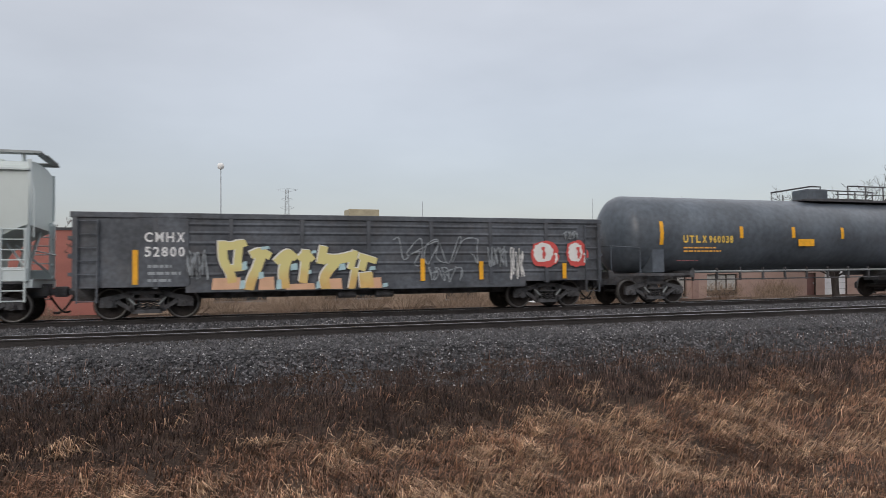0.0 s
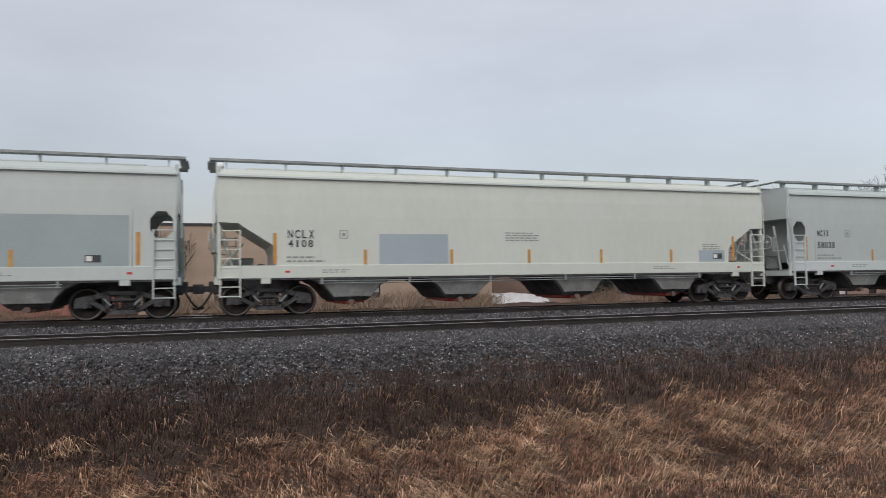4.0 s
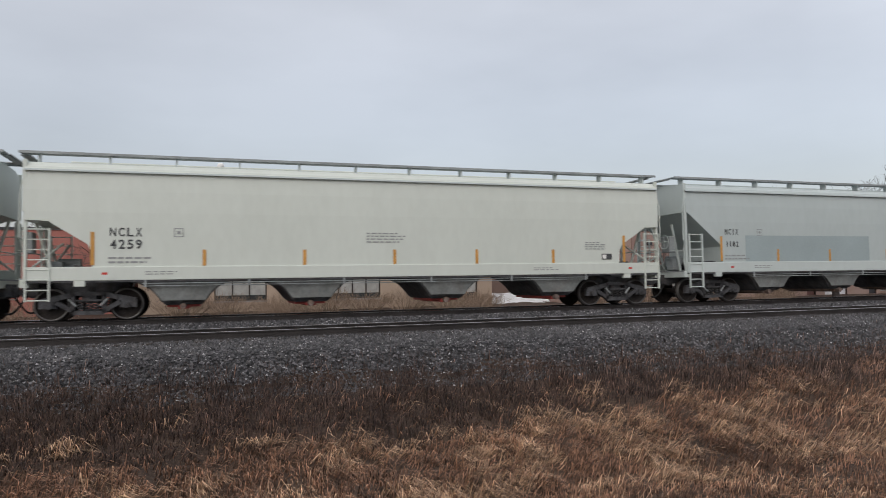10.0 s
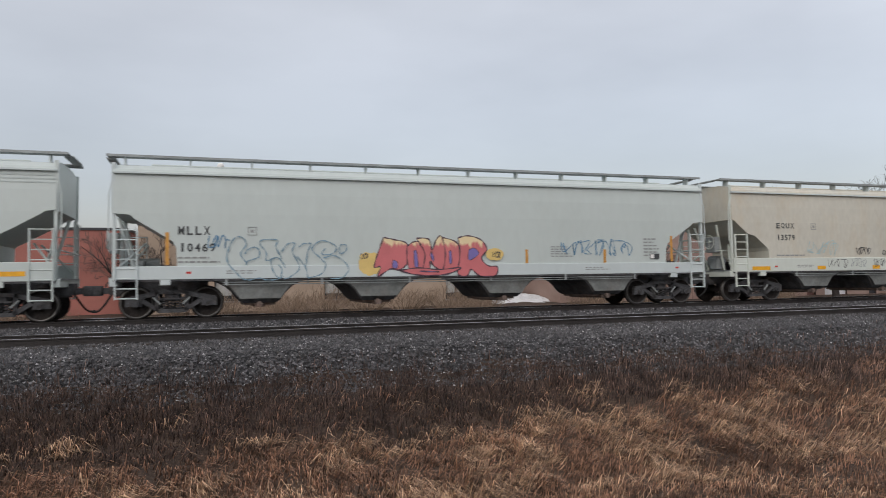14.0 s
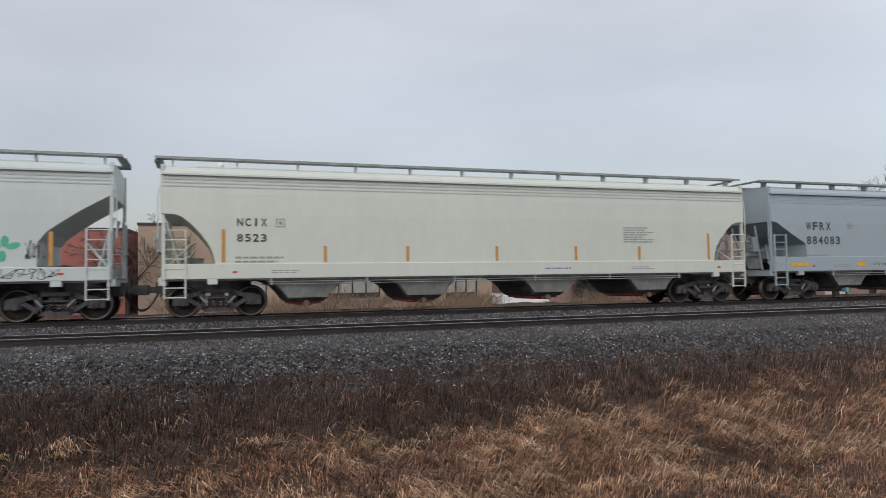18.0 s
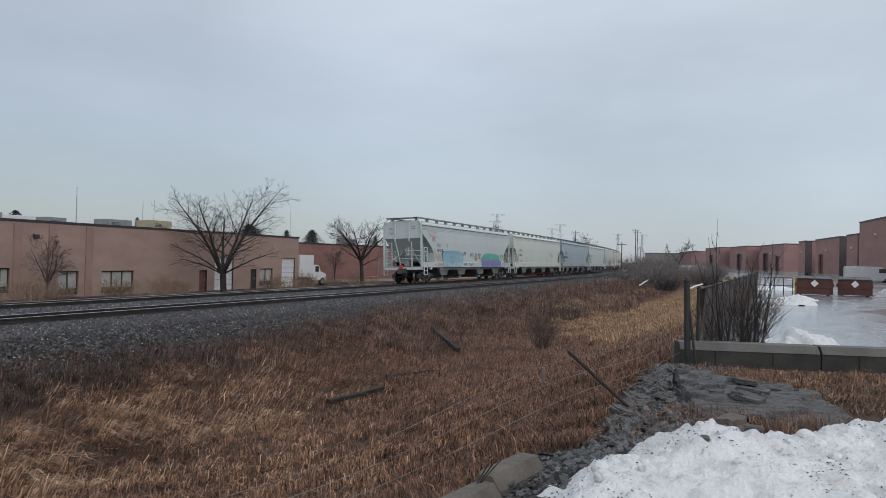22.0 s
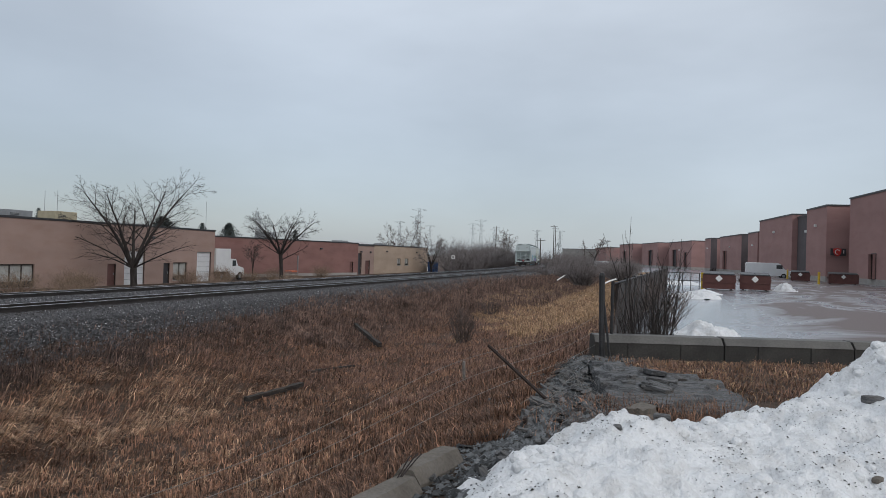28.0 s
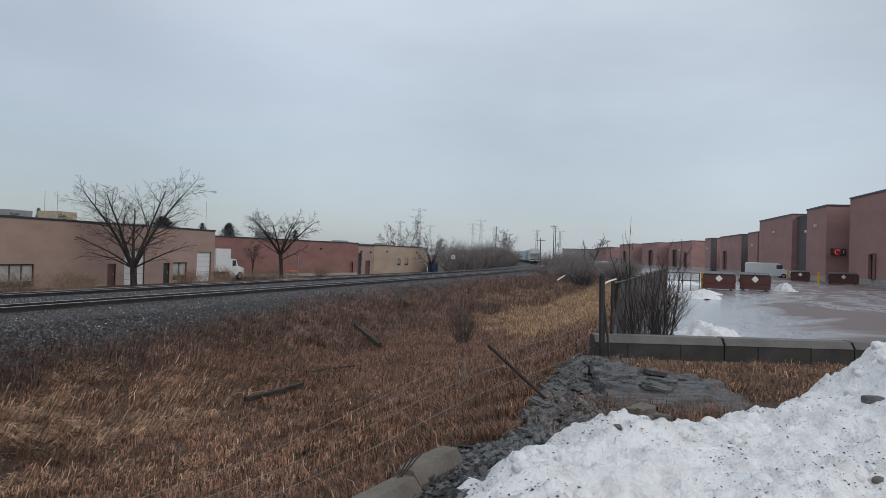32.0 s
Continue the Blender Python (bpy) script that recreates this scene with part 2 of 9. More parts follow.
M_BALLAST = stone_bed()
M_STONE = mat("dark_crushed_stone", (0.06, 0.057, 0.061), 0.5, var=0.2, scale=3, fine=30, bump=0.2, rand=0.95, spec=0.6)
M_PALESTONE = mat("pale_crushed_stone", (0.36, 0.355, 0.36), 0.45, var=0.2, scale=3, fine=30, bump=0.2, rand=0.5, spec=0.5)
M_SLATE = mat("blue_grey_slate", (0.135, 0.138, 0.143), 0.7, var=0.35, scale=5.0, fine=26, bump=1.0, dist=0.03, stretch=(0.6, 2.2, 3.0), stain=((0.19, 0.17, 0.15), 0.55, 3.0))
M_SOIL = mat("black_wet_soil", (0.03, 0.024, 0.02), 0.95, var=0.3, scale=4, fine=30, bump=0.8)
M_GRAVEL = mat("slate_gravel", (0.125, 0.131, 0.135), 0.7, var=0.2, scale=2, fine=25, bump=0.4, rand=0.85)
def asphalt():
    """Wet yard surface: smooth puddles, swept bands of brown mud, fine grain."""
    m = bpy.data.materials.new("wet_asphalt")
    m.use_nodes = True
    n, l = m.node_tree.nodes, m.node_tree.links
    b = n["Principled BSDF"]
    b.inputs["Specular IOR Level"].default_value = 0.6
    co = n.new("ShaderNodeTexCoord")
    mp = n.new("ShaderNodeMapping")
    mp.inputs["Rotation"].default_value = (0, 0, radians(-40))
    mp.inputs["Scale"].default_value = (0.10, 0.26, 1)
    l.new(co.outputs["Object"], mp.inputs[0])
    band = n.new("ShaderNodeTexNoise")
    band.inputs["Scale"].default_value, band.inputs["Detail"].default_value, band.inputs["Distortion"].default_value = 1.0, 6, 1.3
    l.new(mp.outputs[0], band.inputs["Vector"])
    mud = n.new("ShaderNodeMapRange")
    mud.inputs[1].default_value, mud.inputs[2].default_value = 0.50, 0.66
    # the mud lies where trucks turn, beyond a slanting line across the yard
    wet = n.new("ShaderNodeVectorMath")
    wet.operation = "DOT_PRODUCT"
    wet.inputs[1].default_value = (0.309, -1.013, 0.0)
    l.new(co.outputs["Object"], wet.inputs[0])
    edge = n.new("ShaderNodeMapRange")
    edge.inputs[1].default_value, edge.inputs[2].default_value, edge.inputs[3].default_value, edge.inputs[4].default_value = 0.5, 6.0, -0.16, 0.13
    l.new(wet.outputs["Value"], edge.inputs[0])
    both = n.new("ShaderNodeMath")
    l.new(band.outputs[0], both.inputs[0])
    l.new(edge.outputs[0], both.inputs[1])
    l.new(both.outputs[0], mud.inputs[0])
    grain = n.new("ShaderNodeTexNoise")
    grain.inputs["Scale"].default_value = 25
    l.new(co.outputs["Object"], grain.inputs["Vector"])
    mx = n.new("ShaderNodeMix")
    mx.data_type = "RGBA"
    mx.inputs["A"].default_value, mx.inputs["B"].default_value = (0.27, 0.285, 0.31, 1), (0.095, 0.06, 0.054, 1)
    l.new(mud.outputs[0], mx.inputs[0])
    hs = n.new("ShaderNodeHueSaturation")
    mv = n.new("ShaderNodeMapRange")
    mv.inputs[3].default_value, mv.inputs[4].default_value = 0.7, 1.3
    l.new(grain.outputs[0], mv.inputs[0])
    l.new(mv.outputs[0], hs.inputs["Value"])
    l.new(mx.outputs["Result"], hs.inputs["Color"])
    l.new(hs.outputs[0], b.inputs["Base Color"])
    rg = n.new("ShaderNodeMapRange")
    rg.inputs[3].default_value, rg.inputs[4].default_value = 0.16, 0.55
    l.new(mud.outputs[0], rg.inputs[0])
    l.new(rg.outputs[0], b.inputs["Roughness"])
    bp = n.new("ShaderNodeBump")
    bp.inputs["Strength"].default_value, bp.inputs["Distance"].default_value = 0.25, 0.01
    l.new(grain.outputs[0], bp.inputs["Height"])
    l.new(bp.outputs[0], b.inputs["Normal"])
    return m


M_ASPHALT = asphalt()
M_CONC = mat("weathered_concrete", (0.155, 0.136, 0.115), 0.9, var=0.15, scale=3, fine=40, bump=0.4, stain=((0.16, 0.15, 0.14), 0.6, 4))
M_BARRIER = mat("dark_block_concrete", (0.055, 0.052, 0.048), 0.85, var=0.2, scale=2, fine=30, bump=0.4, stain=((0.05, 0.05, 0.045), 0.6, 3))
M_BARTOP = mat("pale_block_concrete", (0.12, 0.114, 0.105), 0.6, var=0.15, scale=2, fine=30, bump=0.3)
M_SNOW = mat("old_dirty_snow", (0.77, 0.78, 0.79), 0.55, var=0.05, scale=3, fine=30, bump=1.0, dist=0.03, stain=((0.38, 0.36, 0.34), 0.5, 4.5))
M_SPECK = mat("black_grit", (0.05, 0.045, 0.04), 0.8, var=0.3, bump=0.2)
M_TANB = mat("tan_brick_wall", (0.37, 0.262, 0.225), 0.9, var=0.08, scale=0.25, fine=12, bump=0.2, stretch=(1, 1, 2.5), stain=((0.27, 0.16, 0.12), 0.35, 0.5))
M_PINKB = mat("pinkish_brick_wall", (0.41, 0.16, 0.132), 0.9, var=0.08, scale=0.25, fine=12, bump=0.2, stretch=(1, 1, 2.5), stain=((0.24, 0.11, 0.09), 0.35, 0.5))
M_REDB = mat("red_brick_wall", (0.27, 0.145, 0.13), 0.9, var=0.08, scale=0.25, fine=12, bump=0.2, stretch=(1, 1, 2.5), stain=((0.15, 0.06, 0.05), 0.35, 0.5))
M_OCHREB = mat("ochre_brick_wall", (0.44, 0.34, 0.262), 0.9, var=0.08, scale=0.25, fine=12, bump=0.2, stretch=(1, 1, 2.5), stain=((0.34, 0.25, 0.18), 0.35, 0.5))
M_BROWNB = mat("brown_brick_wall", (0.36, 0.215, 0.20), 0.9, var=0.08, scale=0.2, fine=10, bump=0.2, stretch=(1, 1, 2.5), stain=((0.24, 0.12, 0.11), 0.3, 0.5))
# A near-black tone that stands in for shade in the recesses between units.
M_BAYSHADE = mat("painted_bay_shade", (0.10, 0.085, 0.09), 0.8, var=0.1, scale=1, bump=0.1)
M_PILASTER = mat("dark_red_brick_strip", (0.33, 0.22, 0.19), 0.9, var=0.1, scale=0.5, fine=12, bump=0.2)
M_COPING = mat("dark_metal_coping", (0.07, 0.07, 0.075), 0.5, 0.4, var=0.1, bump=0.05)
M_ROOF = mat("grey_roof_membrane", (0.25, 0.25, 0.25), 0.9, var=0.15, scale=0.3, bump=0.2)
M_FOUND = mat("pale_foundation_concrete", (0.36, 0.34, 0.32), 0.9, var=0.1, scale=1, bump=0.2)
M_WDOOR = mat("white_door_paint", (0.68, 0.69, 0.70), 0.5, var=0.05, scale=2, bump=0.05)
M_REDDOOR = mat("maroon_door_paint", (0.16, 0.08, 0.07), 0.5, var=0.1, bump=0.05)
M_DARKDOOR = mat("dark_door_paint", (0.05, 0.05, 0.055), 0.5, var=0.1, bump=0.05)
M_FRAME = mat("bronze_window_frame", (0.07, 0.06, 0.055), 0.5, 0.4, var=0.1, bump=0.05)
M_BLIND = mat("drawn_window_blind", (0.42, 0.42, 0.40), 0.8, var=0.1, scale=3, bump=0.1)
M_GLASS = mat("dark_window_glass", (0.05, 0.06, 0.065), 0.06, 0.0, var=0.1, scale=1, bump=0.0, spec=0.9)
M_HVAC = mat("grey_sheet_metal", (0.30, 0.31, 0.32), 0.55, 0.3, var=0.1, scale=2, bump=0.1)
M_HVACB = mat("beige_sheet_metal", (0.42, 0.37, 0.26), 0.6, 0.1, var=0.1, scale=2, bump=0.1)
M_BARK = mat("dark_wet_bark", (0.045, 0.037, 0.034), 0.9, var=0.25, scale=6, fine=40, bump=0.6, stretch=(1, 1, 0.3))
M_TANTWIG = mat("pale_dry_stems", (0.30, 0.215, 0.155), 0.9, var=0.2, scale=4, bump=0.0, rand=0.5)
# Paler than the brown twigs: distance haze is put into the colour.
M_HAZETWIG = mat("haze_paled_twigs", (0.23, 0.205, 0.20), 0.9, var=0.2, scale=4, bump=0.0, rand=0.4)
M_TWIG = mat("brown_twigs", (0.13, 0.10, 0.088), 0.9, var=0.2, scale=4, bump=0.0, rand=0.4)
# Needle colour lightened beyond real foliage to hold the haze over the roofs.
M_PINE = mat("haze_paled_conifer_needles", (0.15, 0.18, 0.172), 0.9, var=0.25, scale=2, bump=0.0, rand=0.4)
M_REDGRASS = mat("reddish_dead_grass", (0.175, 0.097, 0.06), 0.8, var=0.3, scale=3.5, fine=14, bump=0.0, rand=0.7, col2=(0.075, 0.038, 0.025))
M_GRASS = mat("dry_brown_grass", (0.335, 0.182, 0.115), 0.75, var=0.3, scale=3.5, fine=14, bump=0.0, rand=0.85, col2=(0.11, 0.06, 0.038))
M_STRAW = mat("pale_straw_grass", (0.62, 0.41, 0.262), 0.7, var=0.25, scale=3.0, fine=14, bump=0.0, rand=0.7, col2=(0.25, 0.15, 0.092))
M_GOLD = mat("golden_straw_grass", (0.56, 0.375, 0.225), 0.8, var=0.25, scale=1.5, fine=8, bump=0.0, rand=0.6, col2=(0.27, 0.165, 0.095))
M_BRUSH = mat("dark_dead_brush", (0.088, 0.056, 0.045), 0.9, var=0.3, scale=2.5, fine=12, bump=0.0, rand=0.85, col2=(0.034, 0.023, 0.020))
M_RUSSET = mat("russet_matted_grass", (0.275, 0.162, 0.122), 0.8, var=0.3, scale=2.5, fine=12, bump=0.0, rand=0.7, col2=(0.13, 0.072, 0.048))
# Brown raised to include the haze that lies over the bank by the curve.
M_WEED = mat("haze_paled_weeds", (0.25, 0.162, 0.128), 0.9, var=0.3, scale=1.5, fine=8, bump=0.0, rand=0.8, col2=(0.06, 0.038, 0.030))
M_POST = mat("dark_fence_post", (0.06, 0.06, 0.063), 0.6, 0.4, var=0.2, scale=4, bump=0.2)
M_MESH = mat("weathered_chain_link", (0.12, 0.115, 0.115), 0.6, 0.2, var=0.2, scale=4, bump=0.0)
M_RUSTROD = mat("rusty_rod", (0.055, 0.04, 0.035), 0.8, 0.3, var=0.25, scale=6, bump=0.3)
M_WIRE = mat("dull_wire", (0.27, 0.25, 0.23), 0.6, 0.5, var=0.1, bump=0.0)
M_DRIFT = mat("rotting_timber", (0.05, 0.04, 0.034), 0.95, var=0.3, scale=3, fine=25, bump=0.6, stretch=(0.4, 4, 4))
M_GREYWOOD = mat("bleached_timber", (0.24, 0.22, 0.20), 0.9, var=0.2, scale=3, fine=25, bump=0.4, stretch=(0.4, 4, 4))
M_DUMP = mat("maroon_dumpster_paint", (0.125, 0.05, 0.043), 0.55, var=0.12, scale=2, bump=0.1, stain=((0.06, 0.03, 0.025), 0.5, 2))
M_VAN = mat("white_vehicle_paint", (0.74, 0.75, 0.76), 0.25, var=0.03, scale=1, bump=0.0, spec=0.6)
M_TYRE = mat("black_tyre_rubber", (0.02, 0.02, 0.02), 0.8, var=0.1, bump=0.1)
M_BLUEBIN = mat("blue_bin_paint", (0.04, 0.09, 0.22), 0.5, var=0.1, scale=2, bump=0.05)
M_STEELT = mat("grey_pylon_steel", (0.42, 0.46, 0.49), 0.6, 0.3, var=0.1, bump=0.0)
M_POLEW = mat("weathered_pole_wood", (0.10, 0.085, 0.075), 0.9, var=0.2, scale=3, bump=0.3, stretch=(4, 4, 0.5))
M_ORANGEP = mat("orange_plastic", (0.7, 0.16, 0.06), 0.5, var=0.05, bump=0.0)
M_BOLLARD = mat("yellow_bollard_paint", (0.72, 0.48, 0.05), 0.5, var=0.1, bump=0.05)


# ---- mesh helpers
class Geo:
    """Gathers vertices and faces of one part."""

    def __init__(self):
        self.v, self.f = [], []

    def add(self, vs, fs):
        o = len(self.v)
        self.v += [tuple(p) for p in vs]
        self.f += [tuple(i + o for i in q) for q in fs]
        return self

    def box(self, x0, x1, y0, y1, z0, z1, m=None):
        vs = [(x, y, z) for x in (x0, x1) for y in (y0, y1) for z in (z0, z1)]
        if m:
            vs = [tuple(m @ Vector(p)) for p in vs]
        return self.add(vs, [(0, 1, 3, 2), (4, 6, 7, 5), (0, 4, 5, 1), (2, 3, 7, 6), (0, 2, 6, 4), (1, 5, 7, 3)])

    def cbox(self, x0, x1, y0, y1, z0, z1, c, m=None):
        """A box with chamfered edges."""
        bm = bmesh.new()
        bmesh.ops.create_cube(bm, size=1.0, matrix=Matrix.Translation(((x0 + x1) / 2, (y0 + y1) / 2, (z0 + z1) / 2)) @ Matrix.Diagonal((x1 - x0, y1 - y0, z1 - z0, 1)))
        bmesh.ops.bevel(bm, geom=list(bm.edges), offset=c, segments=2, affect="EDGES", profile=0.6)
        bm.verts.index_update()
        vs = [tuple(m @ q.co) if m else tuple(q.co) for q in bm.verts]
        fs = [tuple(q.index for q in g.verts) for g in bm.faces]
        bm.free()
        return self.add(vs, fs)

    def tube(self, pts, radii, n=6, cap=True):
        """A round bar along points."""
        pts = [Vector(p) for p in pts]
        if not hasattr(radii, "__len__"):
            radii = [radii] * len(pts)
        vs, fs = [], []
        for i, p in enumerate(pts):
            d = (pts[min(i + 1, len(pts) - 1)] - pts[max(i - 1, 0)]).normalized()
            a = d.cross(Vector((0.13, 0.21, 1.0)) if abs(d.z) < 0.9 else Vector((1, 0.1, 0))).normalized()
            b = d.cross(a)
            for k in range(n):
                q = 2 * math.pi * k / n
                vs.append(p + (a * math.cos(q) + b * math.sin(q)) * radii[i])
        for i in range(len(pts) - 1):
            for k in range(n):
                fs.append((i * n + k, i * n + (k + 1) % n, (i + 1) * n + (k + 1) % n, (i + 1) * n + k))
        if cap:
            fs += [tuple(range(n))[::-1], tuple(range((len(pts) - 1) * n, len(pts) * n))]
        return self.add(vs, fs)

    def loft(self, rings, close=True, cap=True):
        n = len(rings[0])
        vs = [p for ring in rings for p in ring]
        fs = []
        for i in range(len(rings) - 1):
            for k in range(n if close else n - 1):
                fs.append((i * n + k, i * n + (k + 1) % n, (i + 1) * n + (k + 1) % n, (i + 1) * n + k))
        if cap:
            fs += [tuple(range(n))[::-1], tuple(range((len(rings) - 1) * n, len(rings) * n))]
        return self.add(vs, fs)

    def prism(self, outline, axis, a, b):
        """An outline in two axes pushed along the third (0 x, 1 y, 2 z)."""
        def at(p, q):
            r = list(p)
            r.insert(axis, q)
            return tuple(r)
        return self.loft([[at(p, a) for p in outline], [at(p, b) for p in outline]])

    def mesh(self, name):
        me = bpy.data.meshes.new(name)
        me.from_pydata(self.v, [], self.f)
        me.update()
        return me


def part(name, geo, material, parent=None, label="", smooth=False, m=None):
    me = geo if isinstance(geo, bpy.types.Mesh) else geo.mesh(name)
    if not me.materials:
        me.materials.append(material)
    if smooth:
        me.polygons.foreach_set("use_smooth", [True] * len(me.polygons))
    ob = new(name, me)
    if parent:
        ob.parent = parent
    if m is not None:
        ob.matrix_basis = m
    if label:
        ob["label"] = label
    return ob


def thing(name, label, category, group="", kind="", m=None):
    ob = new(name)
    ob.empty_display_size = 0.3
    if m is not None:
        ob.matrix_basis = m
    return tagged(ob, label, category, group, kind)


def quick(name, V, F, material, label, category, kind="stuff"):
    """One mesh of many small pieces, from arrays."""
    me = bpy.data.meshes.new(name)
    me.from_pydata(V, [], F)
    me.materials.append(material)
    return tagged(new(name, me), label, category, "", kind)


def text_geo(body, height, width=None, fat=0.0):
    """Flat letters in the built-in font in the x-z plane, lower left at the origin."""
    cu = bpy.data.curves.new("t", "FONT")
    cu.body, cu.size, cu.offset, cu.resolution_u = body, 1.0, fat, 3
    ob = bpy.data.objects.new("t", cu)
    scene.collection.objects.link(ob)
    dg = bpy.context.evaluated_depsgraph_get()
    me = bpy.data.meshes.new_from_object(ob.evaluated_get(dg))
    vs = np.array([q.co[:] for q in me.vertices])
    fs = [tuple(q.vertices) for q in me.polygons]
    bpy.data.objects.remove(ob)
    bpy.data.curves.remove(cu)
    bpy.data.meshes.remove(me)
    vs[:, :2] -= vs[:, :2].min(0)
    sz = height / vs[:, 1].max()
    sx = width / vs[:, 0].max() if width else sz
    g = Geo()
    g.add([(x * sx, 0.0, y * sz) for x, y, _ in vs], fs)
    return g

# ---- the line: straight, then a wide curve to the left; s runs along it, u from its centre towards the camera
LINE_Y, LINE_A, LINE_S1, LINE_R, SPEED = 23.678, radians(18.764), 42.42, 933.2, 16.479
CA, SA = math.cos(LINE_A), math.sin(LINE_A)
ARC_X, ARC_Y = LINE_S1 * CA - LINE_R * SA, LINE_Y + LINE_S1 * SA + LINE_R * CA


def on_line(s, u=0.0):
    """Place and heading on the line."""
    a = LINE_A + max(0.0, s - LINE_S1) / LINE_R
    if s <= LINE_S1:
        x, y = s * CA, LINE_Y + s * SA
    else:
        x, y = ARC_X + LINE_R * math.sin(a), ARC_Y - LINE_R * math.cos(a)
    return x + u * math.sin(a), y - u * math.cos(a), a


def off_line(x, y):
    """Distance from the line's centre for arrays of places, positive on the camera's side."""
    s = x * CA + (y - LINE_Y) * SA
    return np.where(s <= LINE_S1, x * SA - (y - LINE_Y) * CA, np.hypot(x - ARC_X, y - ARC_Y) - LINE_R)


PROFILE_U = [-60, -14, -9, -5.2, -3.2, -2.6, 6.6, 7.2, 8.3, 9.6, 11.2, 13.0, 14.6, 16.5, 18.5, 20.2, 21.2, 60]
PROFILE_Z = [-1.75, -1.75, -1.55, -0.9, -0.45, -0.24, -0.24, -0.30, -0.72, -0.95, -1.30, -1.58, -1.62, -1.35, -0.75, -0.15, 0.10, 0.10]


def rough(x, y):
    return (np.sin(x * 1.3 + 0.7 * np.sin(y * 0.9)) * np.sin(y * 1.1 + 1.7) * 0.5 + np.sin(x * 2.9 + y * 1.7) * np.sin(y * 3.3 - x * 0.6) * 0.25)


def height(x, y):
    u = off_line(x, y)
    z = np.interp(u, PROFILE_U, PROFILE_Z)
    lumpy = np.interp(u, [-9, -4, 7.5, 9.5, 19, 21.5], [0.12, 0.0, 0.0, 0.13, 0.13, 0.0])
    return z + rough(x, y) * lumpy


def spread(a, b, fine0, fine1, step, grow=1.16):
    """Grid lines that are close between fine0 and fine1 and widen outwards."""
    mid = list(np.arange(fine0, fine1 + step / 2, step))
    out, d, p = [], step, fine1
    while p < b:
        d *= grow
        p += d
        out.append(min(p, b))
    low, d, p = [], step, fine0
    while p > a:
        d *= grow
        p -= d
        low.append(max(p, a))
    return np.array(low[::-1] + mid + out)


gs, gu = spread(-2200, 2200, -24, 60, 0.5), spread(-2200, 2200, -14, 24, 0.3)
GS, GU = np.meshgrid(gs, gu, indexing="ij")
GX, GY = GS * CA + GU * SA, LINE_Y + GS * SA - GU * CA
GZ = height(GX, GY)
ni, nj = GX.shape
idx = np.arange(ni * nj).reshape(ni, nj)
faces = np.stack([idx[:-1, :-1], idx[:-1, 1:], idx[1:, 1:], idx[1:, :-1]], -1).reshape(-1, 4)
gm = bpy.data.meshes.new("ground")
gm.from_pydata(np.stack([GX, GY, GZ], -1).reshape(-1, 3).tolist(), [], faces.tolist())
gm.materials.append(M_GROUND)
gm.polygons.foreach_set("use_smooth", [True] * len(gm.polygons))
tagged(new("ground", gm), "brown winter ground with a ditch beside the railway embankment", "ground", kind="structure")

# ballast bed
S_ALL = np.concatenate([np.arange(-350, -20, 6.0), np.arange(-20, 60, 0.5), np.arange(60, 580, 5.0)])
BED = [(-4.3, -0.72), (-3.3, -0.27), (-2.7, -0.24), (0.82, -0.19), (1.3, -0.13), (2.95, -0.14), (3.4, -0.235), (5.1, -0.185), (6.9, -0.19), (7.3, -0.235), (8.5, -0.745)]
g = Geo()
for s in S_ALL:
    for u, z in BED:
        if u == 8.5:  # the toe wanders
            u += 0.35 * noise.noise(Vector((s * 0.45, 0, 0))) + 0.12 * noise.noise(Vector((s * 1.7, 3, 0)))
            z -= (u - 8.5) * 0.2 + 0.10
        x, y, a = on_line(s, u)
        g.v.append((x, y, z))
n = len(BED)
for i in range(len(S_ALL) - 1):
    for k in range(n - 1):
        g.f.append((i * n + k, i * n + k + 1, (i + 1) * n + k + 1, (i + 1) * n + k))
bed = part("ballast_bed", g, M_BALLAST)
tagged(bed, "dark wet crushed stone bed under two tracks", "track bed", kind="structure")

